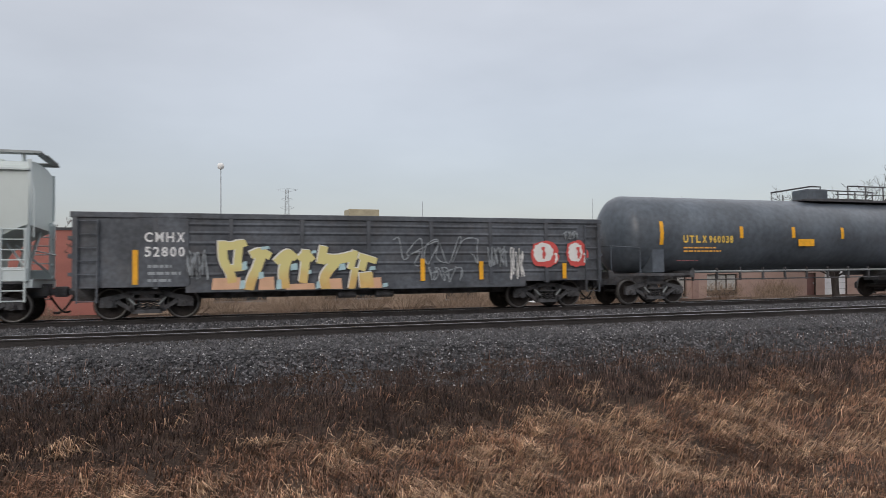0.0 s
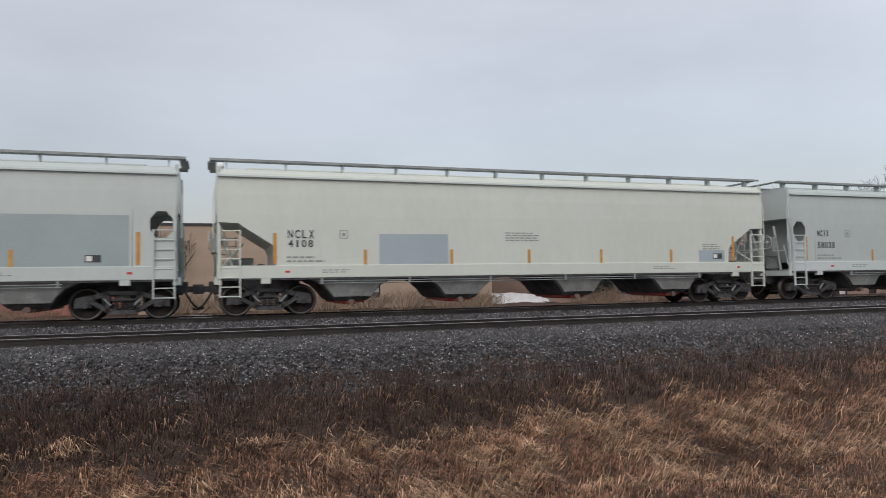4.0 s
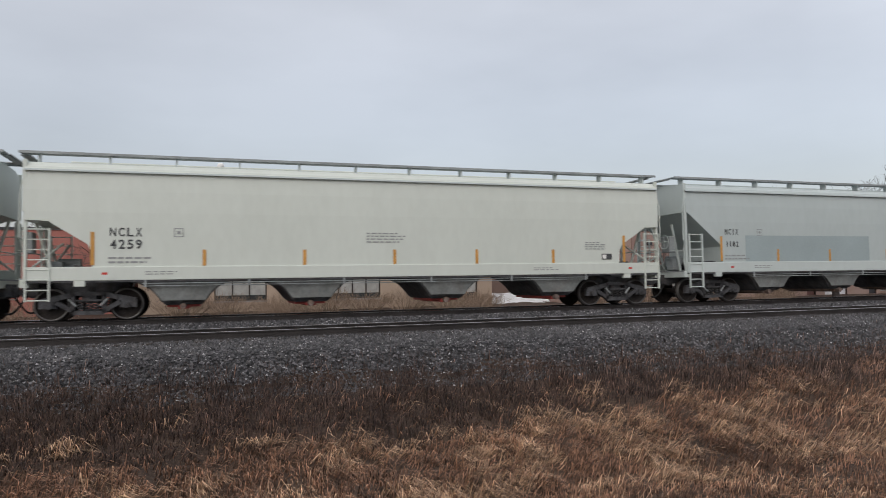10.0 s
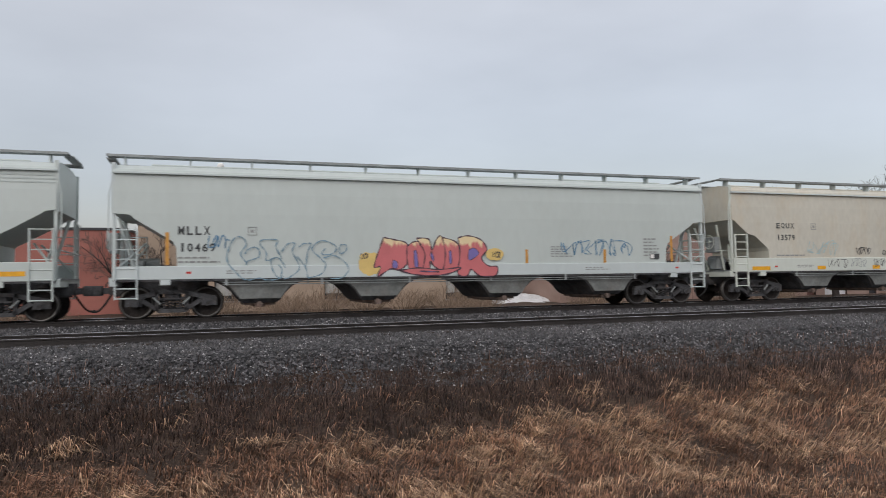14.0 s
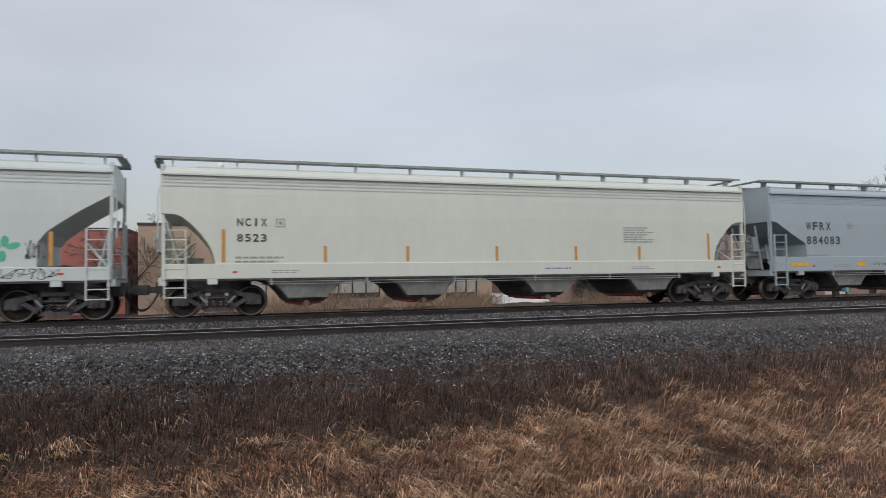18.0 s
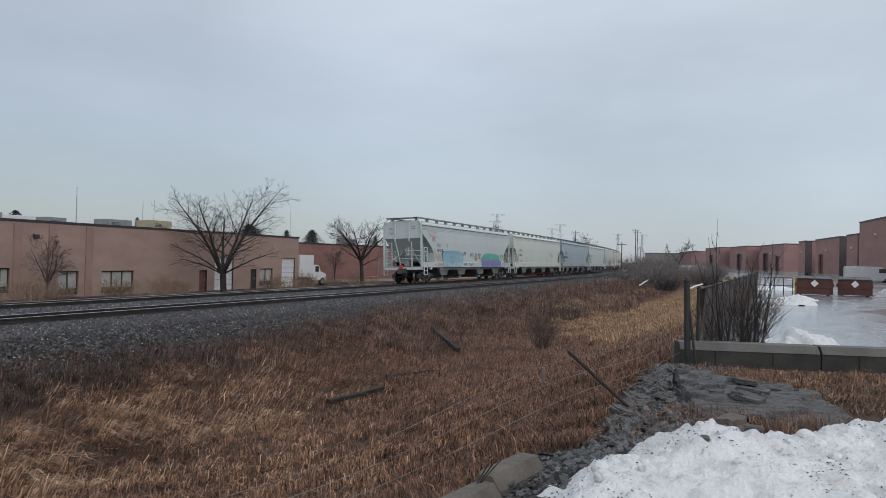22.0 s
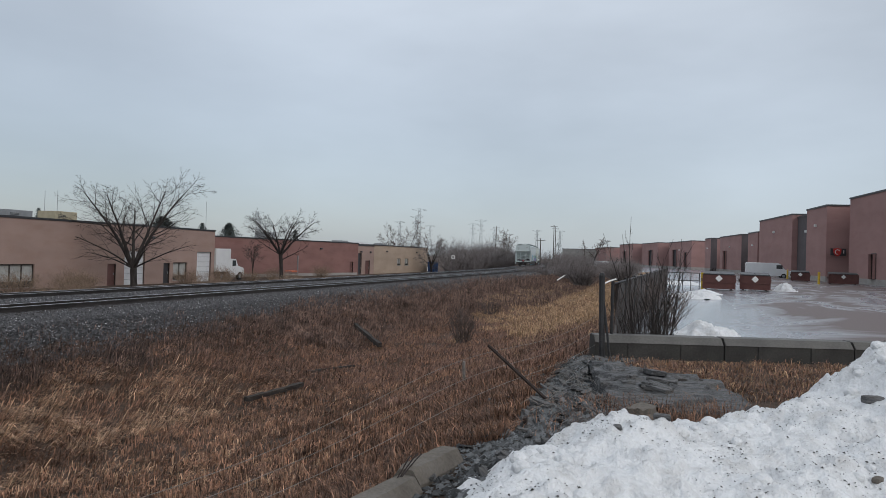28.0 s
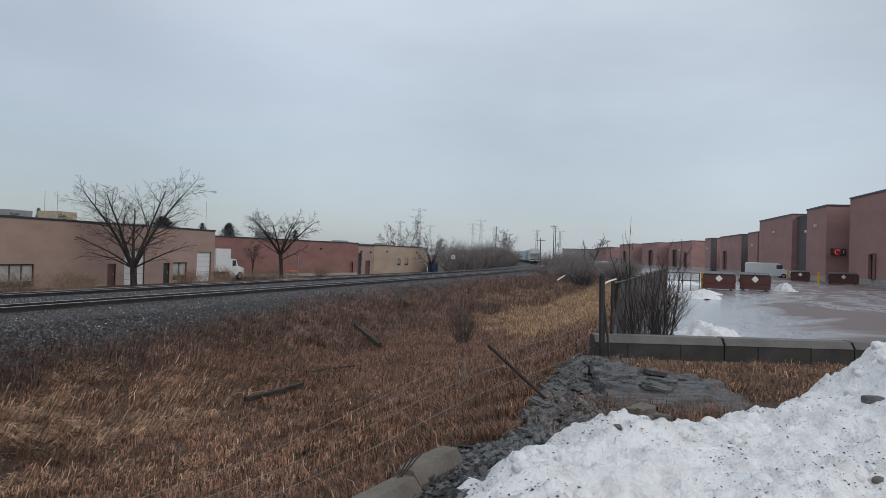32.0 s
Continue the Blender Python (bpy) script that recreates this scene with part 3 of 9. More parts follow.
# rails of both tracks, on wooden ties
RAILP = [(-0.075, -0.172), (-0.075, -0.158), (-0.012, -0.14), (-0.012, -0.045), (-0.036, -0.035), (-0.036, -0.004), (0.036, -0.004), (0.036, -0.035), (0.012, -0.045), (0.012, -0.14), (0.075, -0.158), (0.075, -0.172)]
CANT = 0.065  # both tracks lean into the curve: the rails away from the yard lie lower
LEAN = -math.degrees(math.atan(CANT / 1.51))
for t_u, t_name in ((0.0, "railway track that the train runs on"), (4.25, "empty railway track beside the train")):
    track = thing("railway_track", "rusty steel rails on wooden ties, " + t_name, "railway track", kind="structure")
    for side in (-0.755, 0.755):
        g, h = Geo(), Geo()
        rings, heads = [], []
        dz = -CANT if side < 0 else 0.0
        for s in S_ALL:
            x, y, a = on_line(s, t_u + side)
            rings.append([(x + p * math.sin(a), y - p * math.cos(a), z + dz) for p, z in RAILP])
            heads.append([(x + p * math.sin(a), y - p * math.cos(a), z + dz) for p, z in ((-0.034, -0.003), (-0.026, 0.002), (0.026, 0.002), (0.034, -0.003))])
        rail = part("rail", g.loft(rings), M_RAIL, track)
        part("rail_head", h.loft(heads), M_RAILTOP, rail, "polished running surface")
    tie = Geo().cbox(-0.11, 0.11, -1.3, 1.3, -0.34, -0.173, 0.012).mesh("tie")
    for k in range(120):
        x, y, a = on_line(-14 + k * 0.56, t_u)
        part("tie", tie, M_TIE, track, m=pose(x, y, -CANT / 2, LEAN, 0, math.degrees(a)))
    far = Geo()
    for k in range(-200, 300):
        s = -14 + k * 0.56 if k < 0 else -14 + 120 * 0.56 + k * 0.56
        x, y, a = on_line(s, t_u)
        far.box(-0.11, 0.11, -1.3, 1.3, -0.34, -0.173, pose(x, y, -CANT / 2, LEAN, 0, math.degrees(a)))
    part("ties", far, M_TIE, track)["kind"] = "stuff"

# loose ballast stones on the shoulder towards the camera and between the rails
rng = np.random.default_rng(5)


def scatter_stones(name, places, sizes, material, label, flat=0.7):
    base = np.array([(1, 0, 0), (-0.5, 0.8, 0.1), (-0.6, -0.75, 0), (0.1, 0.15, 0.9), (0.05, -0.1, -0.8)])[:4]
    bf = np.array([(0, 1, 3), (1, 2, 3), (2, 0, 3)])  # the upper faces; the rest is sunk in the bed
    n = len(places)
    V = base[None] * (1 + rng.uniform(-0.35, 0.35, (n, 4, 3)))
    a = rng.uniform(0, 6.283, n)
    c, s = np.cos(a)[:, None], np.sin(a)[:, None]
    V = np.stack([V[..., 0] * c - V[..., 1] * s, V[..., 0] * s + V[..., 1] * c, V[..., 2] * flat], -1) * np.asarray(sizes)[:, None, None] + np.asarray(places)[:, None]
    F = bf[None] + (np.arange(n) * 4)[:, None, None]
    return quick(name, V.reshape(-1, 3).tolist(), F.reshape(-1, 3).tolist(), material, label, "stones")


n = 110000
ss = np.concatenate([rng.uniform(-16, 30, 3 * n // 5), 30 + 75 * rng.uniform(0, 1, 2 * n // 5) ** 1.6])
uu = np.where(rng.random(n) < 0.74, rng.uniform(5.15, 9.1, n), rng.uniform(0.85, 3.35, n))
pl = []
for s, u in zip(ss, uu):
    x, y, a = on_line(s, u)
    pl.append((x, y, np.interp(u, [p[0] for p in BED], [p[1] for p in BED]) + 0.008 if u < 8.45 else float(height(np.array([x]), np.array([y]))[0]) + 0.01))
pl, light = np.array(pl), rng.random(n) < 0.13
scatter_stones("ballast_stones", pl[~light], rng.uniform(0.018, 0.056, n)[~light], M_STONE, "loose dark grey crushed stones on the track bed", 1.0)
scatter_stones("ballast_stones", pl[light], rng.uniform(0.014, 0.036, n)[light], M_PALESTONE, "pale chips among the crushed stones", 1.0)


# ---- rolling stock; x runs forward along the car from its rear end, z from the rail
MESH = {}


def kept(name, make):
    if name not in MESH:
        MESH[name] = make()
    return MESH[name]


def wheelset_mesh():
    prof = [(0.0, 0.09), (0.60, 0.09), (0.655, 0.11), (0.665, 0.16), (0.69, 0.37), (0.68, 0.425), (0.68, 0.485), (0.705, 0.485), (0.72, 0.462), (0.80, 0.455), (0.815, 0.44), (0.815, 0.40), (0.745, 0.37), (0.735, 0.17), (0.77, 0.12), (0.83, 0.11), (0.83, 0.085), (0.95, 0.085), (0.95, 0.0)]
    full = [(-y, r) for y, r in prof[::-1]] + prof[1:]
    k = 28
    g = Geo().loft([[(r * math.cos(2 * math.pi * i / k), y, r * math.sin(2 * math.pi * i / k)) for i in range(k)] for y, r in full], cap=False)
    me = g.mesh("wheelset")
    me.materials.append(M_WHEEL)
    me.materials.append(M_TREAD)
    for q in me.polygons:
        r = max(math.hypot(me.vertices[i].co.x, me.vertices[i].co.z) for i in q.vertices)
        ys = [abs(me.vertices[i].co.y) for i in q.vertices]
        q.material_index = 1 if r > 0.43 and min(ys) > 0.72 else 0
        q.use_smooth = True
    return me


def side_frame_mesh(side):
    g = Geo()
    y0, y1 = (0.9, 1.06) if side > 0 else (-1.06, -0.9)

    def member(p, q, w):
        dx, dz = q[0] - p[0], q[1] - p[1]
        d = math.hypot(dx, dz)
        nx, nz = -dz / d * w, dx / d * w
        g.prism([(p[0] - nx, p[1] - nz), (q[0] - nx, q[1] - nz), (q[0] + nx, q[1] + nz), (p[0] + nx, p[1] + nz)], 1, y0, y1)
    for sx in (-1, 1):
        member((sx * 1.20, 0.56), (sx * 0.72, 0.66), 0.075)
        member((sx * 0.76, 0.65), (sx * 0.38, 0.755), 0.07)
        member((sx * 0.40, 0.80), (sx * 0.40, 0.22), 0.055)  # column beside the springs
        member((sx * 0.80, 0.53), (sx * 0.36, 0.25), 0.06)
        g.prism([(sx * 0.80, 0.36), (sx * 0.84, 0.62), (sx * 1.24, 0.58), (sx * 1.24, 0.36)] if sx > 0 else [(-1.24, 0.36), (-1.24, 0.58), (-0.84, 0.62), (-0.80, 0.36)], 1, y0 + 0.01, y1 - 0.01)
    member((-0.42, 0.765), (0.42, 0.765), 0.055)
    member((-0.40, 0.225), (0.40, 0.225), 0.055)
    for x in (-0.97, 0.97):  # bearing adapter and end cap
        g.tube([(x, side * 0.9, 0.455), (x, side * 1.13, 0.455)], 0.11, 12)
        g.tube([(x, side * 1.13, 0.455), (x, side * 1.16, 0.455)], 0.06, 8)
    return g.mesh("side_frame")


def spring_mesh():
    g = Geo()
    for x in (-0.2, 0.0, 0.2):
        pts = [(x + 0.075 * math.cos(a * 0.9), 0.075 * math.sin(a * 0.9), 0.26 + 0.30 * a / 28) for a in range(29)]
        g.tube(pts, 0.018, 5)
    g.box(-0.32, 0.32, -0.11, 0.11, 0.555, 0.60)
    return g.mesh("spring_group")


WHEELS = {1: [], -1: []}


def truck(car, x):
    bolster = part("truck", kept("bolster", lambda: Geo().cbox(-0.2, 0.2, -0.98, 0.98, 0.50, 0.76, 0.04).box(-0.12, 0.12, -0.3, 0.3, 0.7, 0.95).mesh("truck")), M_DARK, car, "black cast-steel truck", m=pose(x, 0, 0))
    for sd in (-1, 1):
        part("side_frame", kept("sf%d" % sd, lambda: side_frame_mesh(sd)), M_DARK, bolster)
        part("spring_group", kept("spring", spring_mesh), M_DARK, bolster, m=pose(0, sd * 0.98, 0))
    for e in (-1, 1):
        w = part("wheelset", kept("wheelset", wheelset_mesh), M_WHEEL, bolster, "steel wheelset with bright treads", m=pose(e * 0.96, 0, 0.457))
        WHEELS[e].append(w)
    for e in (-1, 1):
        part("brake_lever", kept("brake%d" % e, lambda: Geo().tube([(e * 0.5, -1.1, 0.62), (e * 0.3, -1.12, 0.42)], 0.03).mesh("brake_lever")), M_GALV, bolster)


def coupler(car, x, d, colour=M_DARK):
    def make():
        g = Geo()
        g.cbox(0.0, 0.55, -0.09, 0.09, 0.74, 0.92, 0.02)
        g.cbox(0.42, 0.70, -0.17, 0.15, 0.68, 0.98, 0.05)
        g.box(-0.3, 0.1, -0.25, 0.25, 0.66, 1.02)
        return g.mesh("coupler")
    part("coupler", kept("coupler", make), M_DARK, car, "rust-dark knuckle coupler", m=pose(x, 0, 0, 0, 0, 0 if d > 0 else 180))

    def hose():
        pts = [(0.15 + 0.55 * q, 0.32 + 0.03 * math.sin(6 * q), 0.72 - 0.5 * math.sin(math.pi * q * 0.62)) for q in [i / 8 for i in range(9)]]
        return Geo().tube(pts, 0.032, 6).mesh("air_hose")
    part("air_hose", kept("hose", hose), M_HOSE, car, m=pose(x, 0, 0, 0, 0, 0 if d > 0 else 180))


def ladder_geo(x0, x1, y, z0, z1, rungs, r=0.018, depth=0.07):
    g = Geo()
    for x in (x0, x1):
        g.box(x - 0.02, x + 0.02, y - depth / 2, y + depth / 2, z0, z1)
    for k in range(rungs):
        z = z0 + (z1 - z0) * (k + 0.12) / (rungs - 0.76 + 0.0)
        if z < z1:
            g.tube([(x0, y, z), (x1, y, z)], r, 5)
    return g


def flat(x0, x1, z0, z1, y):
    return Geo().add([(x0, y, z0), (x1, y, z0), (x1, y, z1), (x0, y, z1)], [(0, 1, 2, 3)])


def stencil(car, words, x, z, h, w, y=-1.572, ink=None, label="", fat=0.02):
    """Evenly spaced stencilled characters."""
    g = Geo()
    cell = w / (len(words) - 0.26)
    for k, ch in enumerate(words):
        if ch == " ":
            continue
        wide = cell * (0.24 if ch == "I" else 0.30 if ch == "1" else 0.74)
        q = text_geo(ch, h, wide, 0.011 if ch in "MW" else fat)
        o = x + cell * k + (cell * 0.74 - wide) / 2
        g.add([(o + a, b, c) for a, b, c in q.v], q.f)
    part("lettering", g, ink or M_INK, car, label or "painted reporting mark", m=pose(0, y, z))


def bars(car, x0, x1, z0, z1, rows, y=-1.572, ink=None, seed=1):
    """Small print too fine to read, as bars."""
    rr = random.Random(seed)
    g = Geo()
    for k in range(rows):
        z = z1 - (k + 0.5) * (z1 - z0) / rows
        hh = (z1 - z0) / rows * 0.21
        x = x0
        end = x0 + (x1 - x0) * rr.uniform(0.6, 1.0)
        while x < end:
            w = rr.uniform(0.08, 0.22)
            g.add([(x, 0, z - hh), (min(x + w, end), 0, z - hh), (min(x + w, end), 0, z + hh), (x, 0, z + hh)], [(0, 1, 2, 3)])
            x += w + 0.04
    part("small_print", g, ink or M_INKG, car, m=pose(0, y, 0))["kind"] = "stuff"


def ribbon(g, pts, w):
    """A flat brush stroke in the x-z plane."""
    vs = []
    for i, p in enumerate(pts):
        a, b = pts[max(i - 1, 0)], pts[min(i + 1, len(pts) - 1)]
        dx, dz = b[0] - a[0], b[1] - a[1]
        d = math.hypot(dx, dz) or 1
        ww = w * (0.7 + 0.3 * math.sin(i * 1.3))
        vs += [(p[0] - dz / d * ww, 0, p[1] + dx / d * ww), (p[0] + dz / d * ww, 0, p[1] - dx / d * ww)]
    g.add(vs, [(2 * i, 2 * i + 1, 2 * i + 3, 2 * i + 2) for i in range(len(pts) - 1)])


def brush(g, pts, w):
    """A stroke of even width with square ends."""
    vs = []
    for i, p in enumerate(pts):
        a, b = pts[max(i - 1, 0)], pts[min(i + 1, len(pts) - 1)]
        dx, dz = b[0] - a[0], b[1] - a[1]
        d = math.hypot(dx, dz) or 1
        e = -0.06 if i == 0 else 0.06 if i == len(pts) - 1 else 0.0
        x, z = p[0] + dx / d * e, p[1] + dz / d * e
        vs += [(x - dz / d * w, 0, z + dx / d * w), (x + dz / d * w, 0, z - dx / d * w)]
    g.add(vs, [(2 * i, 2 * i + 1, 2 * i + 3, 2 * i + 2) for i in range(len(pts) - 1)])


def curve_pts(ctrl, n=8):
    """A smooth line through control points."""
    c = [Vector((*p, 0)) for p in ctrl]
    c = [c[0]] + c + [c[-1]]
    out = []
    for i in range(1, len(c) - 2):
        for k in range(n):
            t = k / n
            a, b, d, e = c[i - 1], c[i], c[i + 1], c[i + 2]
            q = 0.5 * ((2 * b) + (d - a) * t + (2 * a - 5 * b + 4 * d - e) * t * t + (3 * b - a - 3 * d + e) * t ** 3)
            out.append((q.x, q.y))
    out.append(tuple(ctrl[-1]))
    return out


def scribble(car, x0, x1, z0, z1, colour, seed, w=0.018, y=-1.576, loops=6):
    """A quick spray-can tag."""
    rr = random.Random(seed)
    g = Geo()
    step = (x1 - x0) / loops
    chain = []
    for k in range(loops):
        x = x0 + (k + 0.5) * step
        ctrl = [(x + rr.uniform(-0.6, 0.6) * step, rr.uniform(z0, z1)) for _ in range(5)]
        ctrl[0], ctrl[2] = (ctrl[0][0], z1 - rr.uniform(0, 0.2) * (z1 - z0)), (ctrl[2][0], z0 + rr.uniform(0, 0.2) * (z1 - z0))
        chain += ctrl
    ribbon(g, curve_pts(chain, 6), w)
    part("graffiti_tag", g, SPRAY[colour], car, colour + " spray-can tag", m=pose(0, y, 0))


def blob(car, x0, x1, z0, z1, colour, seed, y=-1.573, n=26, square=0.7):
    """A cloud of spray paint behind letters."""
    rr = random.Random(seed)
    cx, cz = (x0 + x1) / 2, (z0 + z1) / 2
    pts = []
    for k in range(n):
        a = 2 * math.pi * k / n
        q = 1 / max(abs(math.cos(a)), abs(math.sin(a))) ** square
        f = rr.uniform(0.86, 1.02)
        pts.append((min(max(cx + (x1 - x0) / 2 * math.cos(a) * q * f, x0), x1), 0, min(max(cz + (z1 - z0) / 2 * math.sin(a) * q * f, z0), z1)))
    part("graffiti_fill", Geo().add(pts, [tuple(range(n))]), SPRAY[colour], car, m=pose(0, y, 0))


# openings over the trucks: distance from the car's end and height of the edge
CUTS = {"tall": ((0.0, 0.06, 0.5, 1.0, 1.46, 1.55), (3.35, 3.33, 2.96, 2.55, 2.17, 2.08)),
        "poly": ((0.0, 0.42, 0.55, 1.0, 1.55, 1.64), (2.98, 2.95, 2.83, 2.55, 2.2, 2.0)),
        "flat": ((0.0, 0.58, 0.72, 1.1, 1.54, 1.63), (2.77, 2.75, 2.64, 2.4, 2.12, 1.92)),
        "round": ((0.0, 0.36, 0.55, 0.8, 1.05, 1.25, 1.36, 1.4), (3.0, 2.98, 2.9, 2.68, 2.4, 2.12, 1.86, 1.68)),
        "step": ((0.0, 0.1, 0.72, 1.0, 1.12, 1.6, 1.68), (3.1, 3.06, 2.56, 2.5, 2.42, 2.05, 1.92)),
        "wide": ((0.0, 0.26, 0.4, 1.0, 1.58, 1.68), (3.06, 3.02, 2.92, 2.56, 2.24, 2.16)),
        "slant": ((0.0, 0.1, 0.75, 1.3, 1.6, 1.8), (3.5, 3.45, 3.06, 2.68, 2.44, 2.18)),
        "low": ((0.0, 0.2, 0.6, 1.08, 1.2), (2.65, 2.58, 2.36, 2.05, 1.85)),
        "oct": ((0.0, 0.5, 1.1, 1.16), (3.2, 3.2, 3.2, 3.19))}


def hopper(label, L, paint, sill_paint, cut, sill_z=1.50, gate=None, ribbed=False, post=None, sill_low=1.12):
    """A four-bay covered hopper; cut is the shape of the opening over each truck."""
    car = thing("hopper_car", label, "hopper car", "cars of the freight train")
    W = 1.56
    sec = [(W, 3.0), (1.535, 3.6), (1.49, 4.10), (1.53, 4.11), (1.53, 4.17), (1.50, 4.24), (1.38, 4.36), (0.9, 4.45), (0.0, 4.48)]
    cq, cz = CUTS[cut]

    def low(x):
        return max(sill_z, float(np.interp(min(x, L - x), cq + (cq[-1] + 0.02,), cz + (sill_z,))))
    xs = [*cq, cq[-1] + 0.02]
    xs = xs + [3.0, L / 2, L - 3.0] + [L - q for q in xs[::-1]]
    rings = []
    for x in xs:
        zb = low(x)
        yb = float(np.interp(zb, [z for _, z in sec[:3]], [y for y, _ in sec[:3]]))
        half = [(yb, zb)] + [(y, z) if z > zb else (yb, zb) for y, z in sec]
        rings.append([(x, -y, z) for y, z in half] + [(x, y, z) for y, z in half[-2::-1]])
    shell = part("body_shell", Geo().loft(rings), paint, car)
    if cut == "oct":  # side panels with an eight-sided opening
        for x0, x1, sx in ((0.02, 1.16, 1), (L - 1.16, L - 0.02, -1)):
            for y in (-W, W):
                g = Geo()
                cx, cz = (x0 + x1) / 2 - sx * 0.18, 2.68
                ring = [(cx + 0.33 * math.cos(a), cz + 0.41 * math.sin(a)) for a in [math.pi / 8 + k * math.pi / 4 for k in range(8)]]
                rect = [(x1, 3.2), (cx + 0.1, 3.2), (cx - 0.1, 3.2), (x0, 3.2), (x0, sill_z), (cx - 0.1, sill_z), (cx + 0.1, sill_z), (x1, sill_z)]
                vs = [(a, y, b) for a, b in rect] + [(a, y, b) for a, b in ring]
                vs += [(a, y * 0.985, b) for a, _, b in vs]
                fs = []
                for k in range(8):
                    j = (k + 1) % 8
                    fs += [(k, j, 8 + j, 8 + k), (16 + k, 24 + k, 24 + j, 16 + j), (8 + k, 8 + j, 24 + j, 24 + k)]
                part("side_panel", g.add(vs, fs), paint, car)
    # slope sheets are the undersides of the shell; side sills and end sills
    for y in (-1, 1):
        a, b = (-1.60, -1.44) if y < 0 else (1.44, 1.60)
        g = Geo().cbox(0.0, L, a, b, sill_low, sill_z, 0.02)
        for q in (1.35, L - 1.35):  # jacking pads
            g.cbox(q - 0.14, q + 0.14, a + 0.01, b - 0.01, sill_low - 0.16, sill_low + 0.05, 0.02)
        part("side_sill", g, sill_paint, car)
        g = Geo().box(0.02, L - 0.02, y * 1.475 - 0.1, y * 1.475 + 0.1, sill_low - 0.05, sill_low + 0.02)
        part("sill_flange", g, M_DARK, car)
        g = Geo().tube([(2.9, y * 1.56, sill_low - 0.10), (L - 2.9, y * 1.56, sill_low - 0.10)], 0.014, 6).tube([(2.9, y * 1.56, sill_low - 0.17), (L - 2.9, y * 1.56, sill_low - 0.17)], 0.011, 6)
        for k in range(6):
            q = 3.0 + (L - 6.0) * k / 5
            g.box(q - 0.03, q + 0.03, y * 1.56 - 0.02, y * 1.56 + 0.02, sill_low - 0.19, sill_low)
        part("train_line_pipe", g, M_GALV, car, "thin pipes clamped under the side sill")
    for a, b in ((-0.25, 2.5), (L - 2.5, L + 0.25)):
        part("stub_sill", Geo().box(a, b, -0.3, 0.3, 0.72, 1.06), M_DARK, car)
    part("side_chord", Geo().box(0.0, L, -1.585, -1.50, 4.115, 4.165).box(0, L, 1.50, 1.585, 4.115, 4.165), P_WHITE if paint is not P_BLUE else paint, car)
    if ribbed:
        g = Geo()
        for z in (3.80, 3.90, 4.0):
            for y in (-1, 1):
                d = np.interp(z, [3.6, 4.1], [1.535, 1.49])
                g.box(0.02, L - 0.02, y * d - 0.012, y * d + 0.012, z - 0.018, z + 0.018)
        part("stiffening_rib", g, P_GREY if paint is not P_BLUE else paint, car)
    # bays
    bays = [0.2 * L, 0.382 * L, 0.60 * L, 0.80 * L]
    for c in bays:
        rings = [[(c - q, -w, z), (c + q, -w, z), (c + q, w, z), (c - q, w, z)] for q, w, z in ((1.52, 1.40, 1.12), (1.2, 1.40, 1.03), (0.95, 1.38, 0.90), (0.76, 1.34, 0.72), (0.58, 1.28, 0.48), (0.48, 1.2, 0.40))]
        # Slopes are coloured dark for shade; side plates get a lighter, lit tone.
        bay = part("hopper_bay", Geo().loft(rings), M_DARK, car, "slope-sided discharge bay, painted dark for its shade")
        for y in (-1.42, 1.42):
            g = Geo().prism([(c - 1.4, 1.10), (c + 1.4, 1.10), (c + 1.1, 1.02), (c + 0.88, 0.90), (c + 0.72, 0.73), (c + 0.58, 0.53), (c - 0.58, 0.53), (c - 0.72, 0.73), (c - 0.88, 0.90), (c - 1.1, 1.02)], 1, y - 0.012, y + 0.012)
            part("bay_side", g, M_CHUTE, bay, "dusty grey side plate, paler than the shade-dark slopes")
        g = Geo().cbox(c - 0.46, c + 0.46, -1.05, 1.05, 0.33, 0.43, 0.015).cbox(c - 0.16, c + 0.16, -1.16, 1.16, 0.28, 0.38, 0.02)
        part("outlet_gate", g, M_REDGATE if gate is M_REDGATE else M_GATE, bay)
        g = Geo().tube([(c - 0.02, -1.34, 0.36), (c - 0.02, -1.1, 0.36)], 0.09, 10)
        part("gate_capstan", g, M_CYAN if gate is M_CYAN else M_GATE, bay)
    # slope sheet ends over the trucks run down to the first bay
    for e in (0, 1):
        def X(q):
            return q if e == 0 else L - q
        g = Geo()
        vs = [(X(1.2), -1.42, 1.50), (X(1.2), 1.42, 1.50), (X(3.1), 1.40, 0.98), (X(3.1), -1.40, 0.98), (X(1.2), -1.42, 1.56), (X(1.2), 1.42, 1.56), (X(3.1), 1.40, 1.12), (X(3.1), -1.40, 1.12)]
        g.add(vs, [(0, 1, 2, 3), (7, 6, 5, 4), (0, 4, 5, 1), (1, 5, 6, 2), (2, 6, 7, 3), (3, 7, 4, 0)])
        # Down-facing sheet, its shade put into the dark colour.
        part("slope_sheet", g, M_DARK, car)
        # end frame: posts, braces, platform, brake gear
        g = Geo()
        for y in (-1.45, 1.45):
            part("corner_post", Geo().box(X(0.02) - 0.04, X(0.02) + 0.04, y - 0.05, y + 0.05, sill_low, 3.0).box(X(0.0) - 0.05, X(0.0) + 0.05, y - 0.06 if y < 0 else y + 0.02, y - 0.02 if y < 0 else y + 0.06, 3.0, 4.42), post or sill_paint, car)
        g = Geo()
        for y in (-0.45, 0.45):
            g.tube([(X(0.05), y * 1.4, 2.95), (X(0.55), y, 1.1)], 0.05, 5)
            g.tube([(X(0.05), y * 2.9, 1.4), (X(0.75), y, 2.2)], 0.035, 5)
